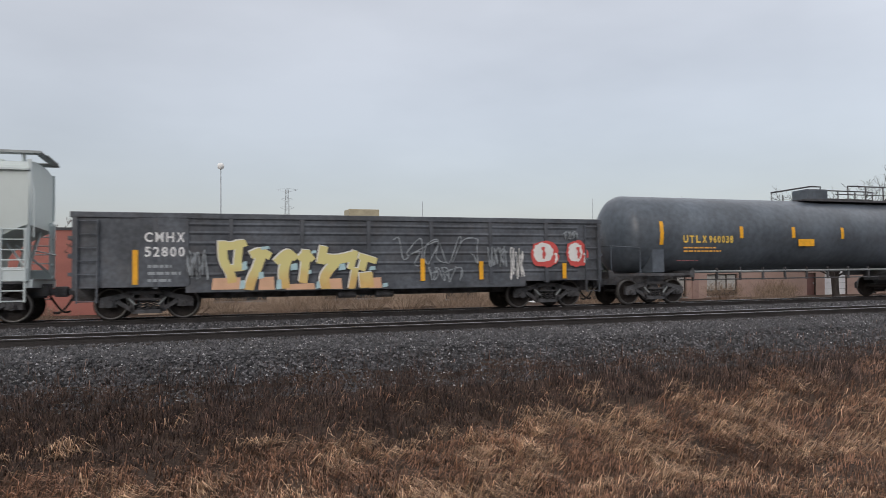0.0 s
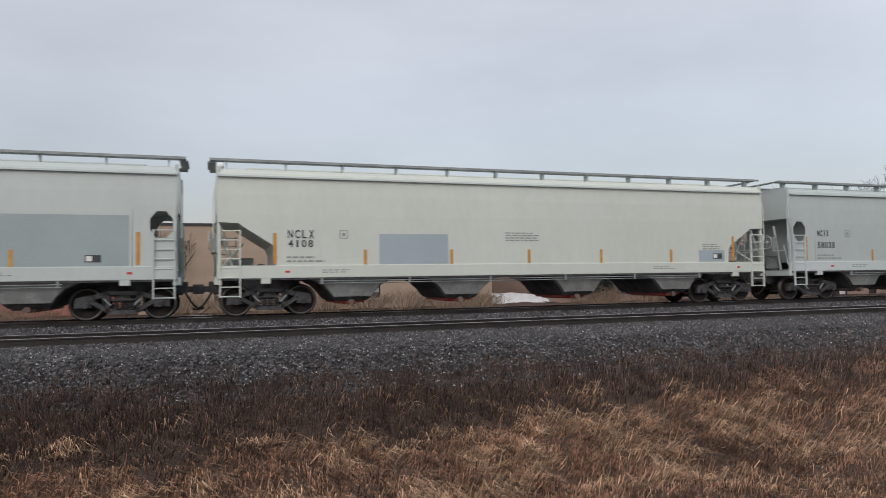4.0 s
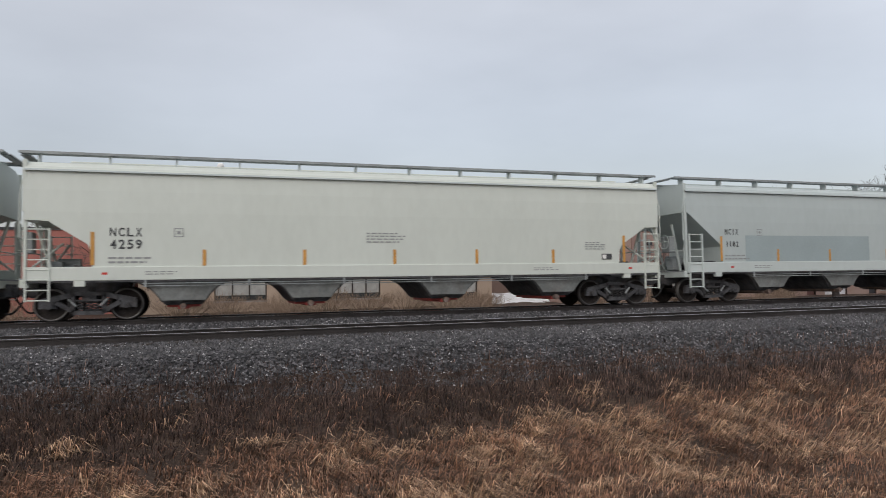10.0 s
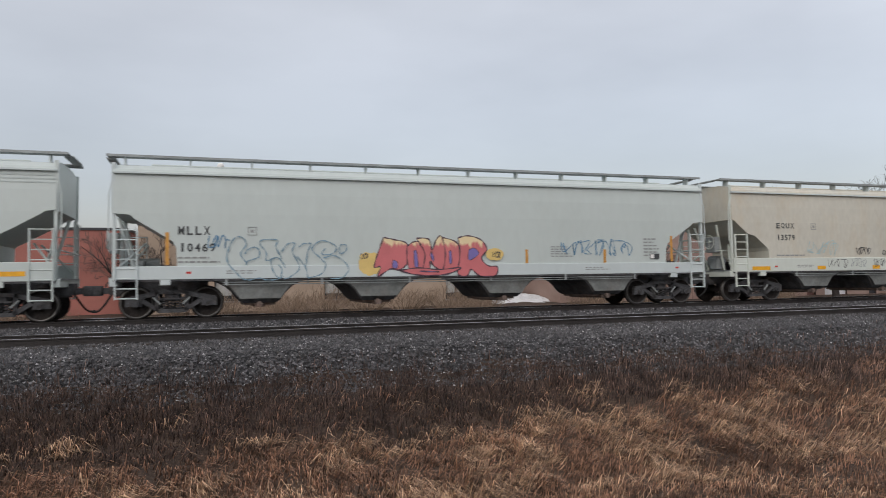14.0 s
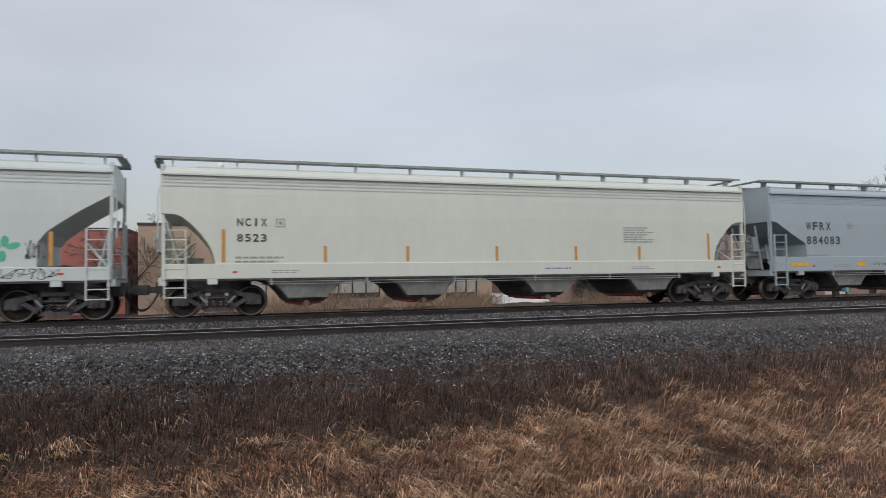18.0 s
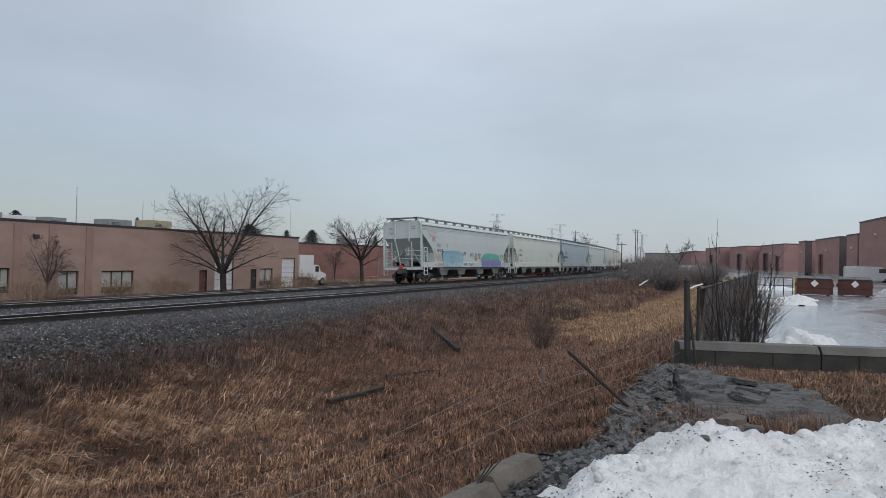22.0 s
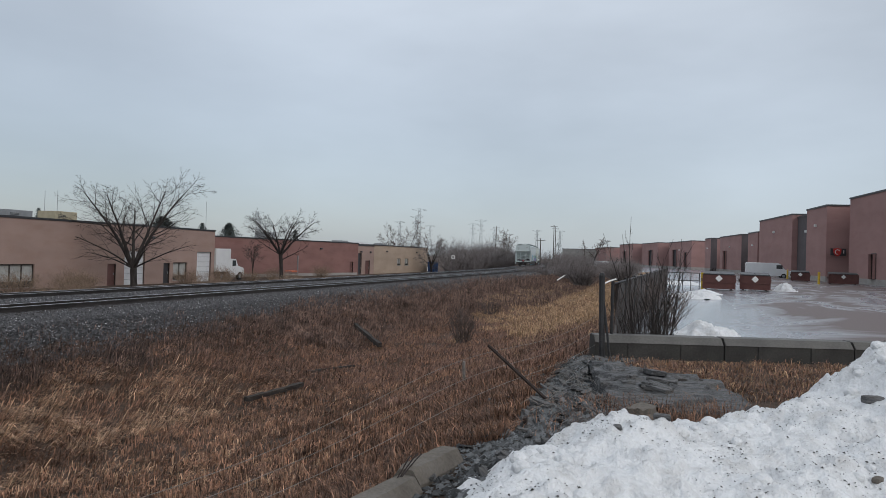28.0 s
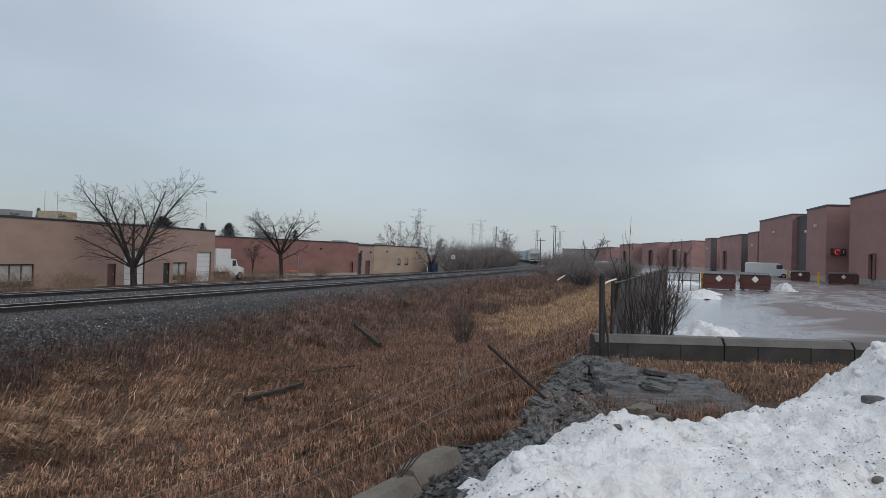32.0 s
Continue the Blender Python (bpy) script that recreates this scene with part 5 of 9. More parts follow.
# green fingers over purple, too tangled to read
for k in range(9):
    a, top = 11.62 + 0.56 * k, (2.02, 2.28, 2.34, 2.36, 2.30, 2.34, 2.30, 2.26, 1.75)[k]
    r = 0.31 + 0.04 * (k % 2)
    ring = [(a + 0.33 + r * math.cos(q), top - r + r * math.sin(q)) for q in [i * math.pi / 8 for i in range(9)]] + [(a + 0.33 - r * 0.92, 1.5), (a + 0.33 - r * 0.8 - 0.08, 1.13), (a + 0.33 + r * 0.75, 1.13), (a + 0.33 + r * 0.95, 1.5)]
    part("graffiti_finger", Geo().add([(x, 0, z) for x, z in ring], [tuple(range(len(ring)))]), F_GREEN, c, "green graffiti finger on a purple foot", m=pose(0, -1.608 - 0.0016 * k, 0))
    g = Geo()
    ribbon(g, ring + ring[:1], 0.013)
    ribbon(g, curve_pts(((a + 0.30, top - 0.25), (a + 0.38, top - 0.5), (a + 0.28, 1.5), (a + 0.36, 1.25)), 5), 0.010)
    part("graffiti_outline", g, S_LILAC, c, m=pose(0, -1.6088 - 0.0016 * k, 0))
for k in range(5):  # a small flower
    a = 0.4 + k * 1.05
    x, z = 17.0 + 0.26 * math.cos(a), 2.0 + 0.2 * math.sin(a)
    part("graffiti_petal", Geo().add([(x + 0.17 * math.cos(q) * math.cos(a) - 0.09 * math.sin(q) * math.sin(a), 0, z + 0.15 * math.cos(q) * math.sin(a) + 0.08 * math.sin(q) * math.cos(a)) for q in [i * math.pi / 7 for i in range(14)]], [tuple(range(14))]), SPRAY["green"], c, m=pose(0, -1.574 - 0.0006 * k, 0))
for k in range(3):  # dark leaf marks
    x, z = (3.3, 3.42, 3.58)[k], (2.14, 2.36, 2.22)[k]
    part("graffiti_petal", Geo().add([(x + 0.06 * math.cos(q), 0, z + 0.13 * math.sin(q)) for q in [i * math.pi / 6 for i in range(12)]], [tuple(range(12))]), SPRAY["black"], c, m=pose(0, -1.574, 0))
for k, (a, b, d, e, q, w) in enumerate(((0.75, 2.5, 3.25, 3.85, "rose", 0.013), (1.5, 2.2, 2.95, 3.4, "rose", 0.012), (6.9, 7.6, 1.85, 2.25, "rose", 0.016), (7.6, 8.2, 2.06, 2.38, "black", 0.012), (9.0, 9.7, 1.95, 2.28, "black", 0.012), (9.9, 10.64, 1.64, 2.28, "black", 0.013), (10.82, 11.64, 1.95, 2.32, "black", 0.012), (17.5, 18.0, 1.7, 2.2, "black", 0.012), (2.1, 3.3, 1.75, 2.15, "rose", 0.016))):
    scribble(c, a, b, d, e, q, 80 + k, w)
for k, (a, b) in enumerate(((2.4, 3.3), (7.5, 8.3), (8.6, 9.8), (16.9, 18.3))):
    scribble(c, a, b, 1.2, 1.45, "black" if k else "rose", 95 + k, 0.013, y=-1.607, loops=6)
blob(c, 10.9, 11.6, 1.8, 1.95, "orange", 41, n=12)
part("tail_marker", Geo().cbox(-0.5, -0.3, -0.1, 0.1, 1.05, 1.32, 0.03), M_REDLBL, c, "red end-of-train marker")
# end of the last car: upper panel, grey slope sheet, posts, hand rails
part("end_panel", Geo().prism([(-1.52, 3.2), (1.52, 3.2), (1.52, 4.15), (1.3, 4.38), (-1.3, 4.38), (-1.52, 4.15)], 0, -0.04, -0.005), P_WHITE, c)
part("slope_plate", Geo().add([(0.0, -1.45, 3.2), (0.0, 1.45, 3.2), (1.55, 1.2, 1.5), (1.55, -1.2, 1.5), (0.03, -1.45, 3.22), (0.03, 1.45, 3.22), (1.58, 1.2, 1.54), (1.58, -1.2, 1.54)], [(0, 1, 2, 3), (4, 7, 6, 5), (0, 4, 5, 1), (1, 5, 6, 2), (2, 6, 7, 3), (3, 7, 4, 0)]), P_GREY, c, "grey slope sheet")
for y in (-1.48, 1.48):
    part("end_post", Geo().box(-0.16, -0.06, y - 0.05, y + 0.05, 1.18, 4.2), P_WHITE, c)
    part("roof_brace", Geo().tube([(-0.11, y, 4.15), (-0.11, y * 0.8, 4.6), (-0.11, 0, 4.62)], 0.035, 6), P_WHITE, c)
for y in (-0.5, 0.62):
    part("panel_post", Geo().box(-0.11, -0.04, y - 0.05, y + 0.05, 3.0, 4.35), P_WHITE, c)
for z in (1.75, 2.3):
    part("hand_rail", Geo().tube([(-0.2, -1.5, z), (-0.2, 1.5, z)], 0.02, 6), P_WHITE, c)
for y in (-0.75, 0.5):
    part("rail_post", Geo().tube([(-0.2, y, 1.18), (-0.2, y, 2.3)], 0.02, 6), P_WHITE, c)
g = Geo()
for k in range(6):
    g.box(-0.047, -0.041, 0.75, 1.15 - 0.05 * (k % 3), 3.95 - 0.09 * k, 3.98 - 0.09 * k)
for k in range(2):
    g.box(-0.047, -0.041, -1.0, -0.65, 3.98 - 0.14 * k, 4.05 - 0.14 * k)
part("small_print", g, M_INKG, c)["kind"] = "stuff"
put(c, 19.6, -326.4)


def gondola():
    L = 16.45
    car = thing("gondola_car", "black steel gondola car with graffiti letters on its ribbed side", "gondola car", "cars of the freight train")
    W, z0, z1 = 1.5, 0.92, 2.92
    for y in (-W, W):
        part("side_wall", Geo().box(0, L, y - 0.02, y + 0.02, z0, z1), M_BLACKCAR, car)
        for z in (1.25, 1.55, 1.85, 2.15, 2.45, 2.7):  # pressed corrugations
            part("side_rib", Geo().prism([(y + (0.02 if y > 0 else -0.02), z - 0.06), (y + (0.05 if y > 0 else -0.05), z), (y + (0.02 if y > 0 else -0.02), z + 0.06)], 0, 2.9, L - 0.9), M_BLACKCAR, car)
    part("floor_plate", Geo().box(0.02, L - 0.02, -W + 0.02, W - 0.02, z0, z0 + 0.08), M_BLACKCAR, car)
    for x, xr in ((0.03, -0.06), (L - 0.03, L + 0.06)):
        end = part("end_wall", Geo().box(x - 0.03, x + 0.03, -W + 0.02, W - 0.02, z0, z1), M_BLACKCAR, car)
        for z in (1.3, 1.8, 2.3):
            part("end_rib", Geo().box(xr - 0.06, xr + 0.06, -W, W, z - 0.05, z + 0.05), M_BLACKCAR, end)
    for y in (-W, W):
        part("top_chord", Geo().cbox(-0.06, L + 0.06, y - 0.07, y + 0.07, z1 - 0.06, z1 + 0.1, 0.02), M_BLACKCAR, car)
    stake = Geo().box(-0.06, 0.06, -0.08, 0.08, z0 - 0.06, z1 - 0.05).mesh("side_stake")
    for k in range(9):
        for y in (-1, 1):
            part("side_stake", stake, M_BLACKCAR, car, m=pose(0.06 + (L - 0.12) * k / 8, y * W, 0))
    part("side_sill", Geo().box(2.9, L - 2.9, -W - 0.06, -W + 0.1, 0.74, 0.94).box(2.9, L - 2.9, W - 0.1, W + 0.06, 0.74, 0.94), M_BLACKCAR, car)
    part("centre_sill", Geo().box(-0.2, L + 0.2, -0.3, 0.3, 0.55, 0.92), M_DARK, car)
    for x in (0.12, L - 0.62):
        part("side_ladder", ladder_geo(x, x + 0.5, -1.6, 0.5, 2.8, 7), M_BLACKCAR, car)
    for words, z in (("CMHX", 2.18), ("52800", 1.77)):
        stencil(car, words, 1.82, z, 0.28, 1.05, y=-1.585, ink=M_INKW)
    bars(car, 1.9, 2.8, 1.0, 1.6, 3, y=-1.585, ink=SPRAY["silver"], seed=4)
    part("letter_panel", Geo().box(1.62, 2.98, -1.575, -1.5, z0, z1 - 0.06), M_BLACKCAR, car)
    for x, a, b in ((1.58, 0.99, 1.96), (9.95, 0.97, 1.68), (11.95, 0.99, 1.58), (15.0, 0.98, 1.5)):
        part("reflector_strip", Geo().box(x - 0.07, x + 0.07, -1.60, -1.585, a, b), M_YELLOW, car)
    # five big brush-built letters standing on orange feet, with blue between them
    letters = (
        ((0.13, ((3.9, 2.15), (3.93, 1.66), (4.11, 1.28), (4.16, 1.06))), (0.12, ((3.9, 2.06), (4.19, 2.08), (4.51, 2.17))), (0.11, ((4.37, 2.17), (4.34, 1.82), (4.31, 1.47))), (0.1, ((4.01, 1.41), (4.43, 1.44)))),
        ((0.12, ((4.74, 1.82), (4.96, 1.9), (5.2, 1.79))), (0.14, ((4.99, 1.82), (4.88, 1.46), (4.72, 1.11), (4.64, 0.83)))),
        ((0.11, ((5.44, 1.62), (5.74, 1.87), (5.96, 1.73))), (0.15, ((5.77, 1.79), (5.63, 1.32), (5.66, 0.87))), (0.13, ((6.29, 1.9), (6.26, 1.48), (6.2, 1.03))), (0.09, ((6.11, 1.7), (6.29, 1.87), (6.47, 1.69)))),
        ((0.13, ((6.82, 2.01), (6.74, 1.59))), (0.15, ((6.79, 1.7), (7.24, 1.67), (7.76, 1.78))), (0.15, ((7.16, 1.55), (6.85, 1.16), (6.87, 0.82))), (0.1, ((7.78, 1.87), (7.65, 1.41)))),
        ((0.1, ((7.96, 1.75), (8.4, 1.62))), (0.12, ((8.08, 1.69), (7.99, 1.38))), (0.11, ((7.78, 1.35), (7.67, 0.8))), (0.22, ((8.11, 1.2), (8.14, 0.85)))))
    for strokes, foot in zip(letters, ((3.59, 4.42, 0.81, 1.14), (4.9, 5.37, 0.78, 1.15), (5.68, 6.55, 0.77, 0.94), (6.93, 7.38, 0.77, 1.08), (8.21, 8.61, 0.77, 1.09))):
        under, over = Geo(), Geo()
        for k, (w, pts) in enumerate(strokes):
            line = curve_pts(pts, 6)
            for geo, grow_, dy in ((under, 0.07, 0.0), (over, 0.0, -0.006)):
                h = Geo()
                brush(h, line, w * 0.97 + grow_)
                geo.add([(a, dy - 0.0006 * k, min(2.25, max(0.77, c))) for a, _, c in h.v], h.f)
        x0, x1, a, b = foot
        part("graffiti_outline", under, SPRAY["black"], car, m=pose(0, -1.594, 0))
        part("graffiti_edge", Geo().add([(a - 0.035, b + 0.0025, c + 0.03) for a, b, c in over.v], over.f), SPRAY["white"], car, m=pose(0, -1.5935, 0))
        part("graffiti_foot", Geo().add([(x0 + 0.04, 0, b), (x0, 0, a), (x1, 0, a), (x1 - 0.03, 0, b + 0.02)], [(0, 1, 2, 3)]), SPRAY["peach"], car, "peach-coloured foot of the letter", m=pose(0, -1.5985, 0))
        part("graffiti_letter", over, F_LEMON, car, "pale yellow graffiti letter", m=pose(0, -1.5935, 0))
    blue = Geo()
    for x0, x1, a, b in ((4.43, 4.57, 1.36, 1.63), (4.36, 4.51, 0.81, 1.08), (4.96, 5.2, 1.96, 2.07), (4.89, 5.04, 1.1, 1.32), (5.4, 5.55, 0.78, 1.09), (5.82, 6.02, 1.34, 1.56), (6.34, 6.43, 1.22, 1.36), (6.57, 6.68, 0.78, 1.02), (7.27, 7.46, 1.33, 1.55), (8.21, 8.4, 1.32, 1.46), (8.62, 8.79, 0.79, 0.94), (6.43, 6.58, 1.84, 1.95)):
        blue.add([(x0, 0, a), (x1 + 0.02, 0, a + 0.03), (x1, 0, b), (x0 + 0.03, 0, b - 0.02)], [(0, 1, 2, 3)])
    part("graffiti_fill", blue, SPRAY["skyblue"], car, "light blue spray patches between the letters", m=pose(0, -1.6065, 0))
    for a, b, q in ((13.72, 14.83, 1), (15.05, 15.95, 2)):
        blob(car, a, b, 1.35, 2.3, "red", 72 + q, y=-1.592, square=0.2)
        blob(car, a + 0.10, b - 0.22, 1.52, 2.22, "white", 75 + q, y=-1.596, square=0.15)
        g = Geo()
        ribbon(g, curve_pts(((a + 0.48, 2.05), (a + 0.52, 1.85), (a + 0.5, 1.66)), 5), 0.075)
        part("graffiti_letter", g, SPRAY["red"], car, "red stroke inside the white letter", m=pose(0, -1.6, 0))
        g = Geo()
        ribbon(g, curve_pts(((b - 0.16, 1.85), (b - 0.12, 1.68), (b - 0.18, 1.52)), 5), 0.06)
        part("graffiti_letter", g, SPRAY["white"], car, "white spray drip", m=pose(0, -1.6, 0))
    for x in (7.3, 8.5):
        part("brake_gear", Geo().tube([(x, -1.2, 0.62), (x + 0.55, -1.2, 0.62)], 0.13, 10).box(x - 0.2, x + 0.9, -1.25, -1.15, 0.72, 0.78), M_DARK, car)
    for k, (a, b, d, e) in enumerate(((2.95, 3.5, 1.1, 2.0), (9.0, 11.9, 1.5, 2.4), (10.1, 11.3, 0.95, 1.4), (12.2, 12.9, 1.4, 2.1), (13.0, 13.5, 0.95, 2.0), (15.0, 15.6, 2.3, 2.6))):
        scribble(car, a, b, d, e, "silver" if k != 4 else "white", 120 + k, 0.022, y=-1.59, loops=6)
    for e, x in ((0, 1.85), (1, L - 1.85)):
        truck(car, x)
        coupler(car, L - 0.02 if e else 0.02, 1 if e else -1)
    return car, L


def tank():
    L = 17.2
    car = thing("tank_car", "black cylindrical tank car with yellow lettering and top platform", "tank car", "cars of the freight train")
    R, zc, n = 1.46, 2.60, 40
    rings = []
    for x, f in ((0.58, 0.02), (0.61, 0.35), (0.68, 0.62), (0.8, 0.83), (0.93, 0.94), (1.12, 1.0), (L - 0.66, 1.0), (L - 0.45, 0.94), (L - 0.28, 0.83), (L - 0.12, 0.62), (L - 0.03, 0.35), (L, 0.02)):
        rings.append([(x, R * f * math.cos(2 * math.pi * k / n), zc + R * f * math.sin(2 * math.pi * k / n)) for k in range(n)])
    part("tank_shell", Geo().loft(rings), M_TANK, car, smooth=True)
    for a, b in ((-0.25, 3.4), (L - 3.4, L + 0.25)):
        part("stub_sill", Geo().box(a, b, -0.35, 0.35, 0.72, 1.1), M_DARK, car)
        for x in (a, b - 0.2):
            part("cross_sill", Geo().box(x, x + 0.2, -1.4, 1.4, 0.95, 1.2), M_DARK, car)
        for y in (-1.35, 1.35):
            part("side_step_rail", Geo().box(a, b, y - 0.06, y + 0.06, 1.02, 1.12), M_DARK, car)
    for x in (1.9, L - 1.9):
        part("saddle", Geo().prism([(-1.3, 1.15), (1.3, 1.15), (1.32, 2.0), (0.9, 1.45), (-0.9, 1.45), (-1.32, 2.0)], 0, x - 0.25, x + 0.25), M_TANK, car)
    part("bottom_pipe", Geo().tube([(3.4, -1.05, 1.16), (L - 3.4, -1.05, 1.16)], 0.04).tube([(3.4, 1.05, 1.16), (L - 3.4, 1.05, 1.16)], 0.04), M_GALV, car)
    for x in (-0.1, L + 0.1):
        g = Geo()
        for y in (-1.35, 1.35):
            g.tube([(x, y, 1.1), (x, y, 2.1), (x, 0, 2.15)], 0.022, 5)
            g.tube([(x + (1.2 if x < 1 else -1.2), y, 1.1), (x + (1.2 if x < 1 else -1.2), y, 2.05), (x, y, 2.1)], 0.022, 5)
        part("end_railing", g, M_TANK, car)
    # top platform with rails round the manway
    part("platform", Geo().box(9.6, 15.0, -0.7, 0.7, 4.06, 4.10).box(9.3, 15.0, -0.78, -0.72, 4.0, 4.06), M_DARK, car)
    part("manway", Geo().cbox(10.0, 11.1, -0.42, 0.42, 4.0, 4.56, 0.06), M_TANK, car, smooth=False)
    part("vent_pipe", Geo().tube([(8.5, 0, 4.0), (8.5, 0, 4.4), (10.6, 0, 4.72), (11.15, 0, 4.72), (11.15, 0, 4.2)], 0.035, 6).tube([(9.1, 0, 4.0), (9.1, 0, 4.32)], 0.035, 6), M_DARK, car)
    for y in (-0.68, 0.68):
        g = Geo()
        for x in (11.9, 12.9, 13.9, 14.95):
            g.tube([(x, y, 4.0), (x, y, 4.68)], 0.03, 5)
        g.tube([(11.9, y, 4.68), (14.95, y, 4.68)], 0.03, 5)
        g.tube([(11.2, y, 4.32), (14.95, y, 4.32)], 0.022, 5)
        part("platform_railing", g, M_DARK, car)
    for x in [3.6 + 1.1 * k for k in range(10)]:
        part("pipe_bracket", Geo().box(x - 0.03, x + 0.03, -1.08, -1.0, 0.82, 1.3), M_DARK, car)
    part("side_rod", Geo().tube([(3.0, -1.05, 0.86), (L - 3.0, -1.05, 0.86)], 0.025), M_DARK, car)

    def skin(z):
        return -math.sqrt(max(0.01, (R + 0.008) ** 2 - (z - zc) ** 2))
    for words, x, w in (("UTLX", 2.9, 1.05), ("960038", 4.05, 1.1)):
        stencil(car, words, x, 2.22, 0.27, w, y=-R - 0.014, ink=M_INKY, fat=0.035)
    bars(car, 2.9, 4.6, 1.85, 2.1, 2, y=-R - 0.01, ink=SPRAY["orange"], seed=5)
    bars(car, 2.9, 4.2, 1.55, 1.72, 2, y=skin(1.55) - 0.02, ink=SPRAY["pink"], seed=6)
    for x, a, b in ((1.98, 2.15, 3.0), (5.56, 2.4, 2.85), (8.08, 2.42, 2.85), (10.6, 2.4, 2.85), (13.1, 2.4, 2.85), (15.3, 2.15, 3.0)):
        g = Geo()
        zs = [a + (b - a) * k / 6 for k in range(7)]
        g.add([(x + d, skin(z) - 0.006, z) for z in zs for d in (-0.08, 0.08)], [(2 * k, 2 * k + 1, 2 * k + 3, 2 * k + 2) for k in range(6)])
        part("reflector_strip", g, M_YELLOW, car)
    part("yellow_plate", flat(8.3, 9.1, 2.1, 2.38, -R - 0.015), M_YELLOW, car, "yellow notice plate")
    for e, x in ((0, 1.9), (1, L - 1.9)):
        truck(car, x)
        coupler(car, L + 0.05 if e else -0.05, 1 if e else -1)
    return car, L


c, L = gondola()
put(c, L, -11.15)
c, L = tank()
put(c, L, 5.95)


def motions():
    """The train rolls by at an even speed and follows the curve; its wheels turn."""
    for car, L, rear in CARS:
        rows = []
        for k in range(33):
            s = rear + SPEED * k
            x0, y0, _ = on_line(s + 1.5)
            x1, y1, _ = on_line(s + L - 1.5)
            a = math.atan2(y1 - y0, x1 - x0)
            rows.append((float(k), pose(x0 - 1.5 * math.cos(a), y0 - 1.5 * math.sin(a), 0.004 - CANT / 2, LEAN, 0, math.degrees(a))))
        walk(car, rows)
    for e, sets in WHEELS.items():
        step = math.degrees(SPEED / FPS / 0.457)
        walk(sets[0], [(k / FPS, pose(e * 0.96, 0, 0.457, 0, (k * step) % 360, 0)) for k in range(int(32 * FPS) + 1)])
        keys = sets[0].animation_data
        for w in sets[1:]:
            w.rotation_mode = "QUATERNION"
            w.animation_data_create()
            w.animation_data.action = keys.action
            w.animation_data.action_slot = keys.action_slot

# ---- buildings across the line: one row with a common front
ROW_Y, ROW_A = 48.2, math.atan(0.349)


def row_pose(q, back=0.0):
    """A place on the common front, q metres along it."""
    return pose(q * math.cos(ROW_A) - back * math.sin(ROW_A), ROW_Y + q * math.sin(ROW_A) + back * math.cos(ROW_A), -1.75, 0, 0, math.degrees(ROW_A))


def wall_with_openings(L, H, t, holes, y=0.0):
    """A wall in the x-z plane with rectangular openings (x0, x1, z0, z1)."""
    xs = sorted({0.0, L, *[h[0] for h in holes], *[h[1] for h in holes]})
    zs = sorted({0.0, H, *[h[2] for h in holes], *[h[3] for h in holes]})
    g = Geo()
    solid = [[not any(h[0] <= (a + b) / 2 <= h[1] and h[2] <= (c + d) / 2 <= h[3] for h in holes) for c, d in zip(zs, zs[1:])] for a, b in zip(xs, xs[1:])]
    for i, (a, b) in enumerate(zip(xs, xs[1:])):
        for k, (c, d) in enumerate(zip(zs, zs[1:])):
            if solid[i][k]:
                g.add([(a, y, c), (b, y, c), (b, y, d), (a, y, d)], [(0, 1, 2, 3)])
    for x0, x1, z0, z1 in holes:
        vs = [(x, yy, z) for yy in (y, y + t) for x, z in ((x0, z0), (x1, z0), (x1, z1), (x0, z1))]
        g.add(vs, [(0, 4, 5, 1), (1, 5, 6, 2), (2, 6, 7, 3), (3, 7, 4, 0)])
    return g


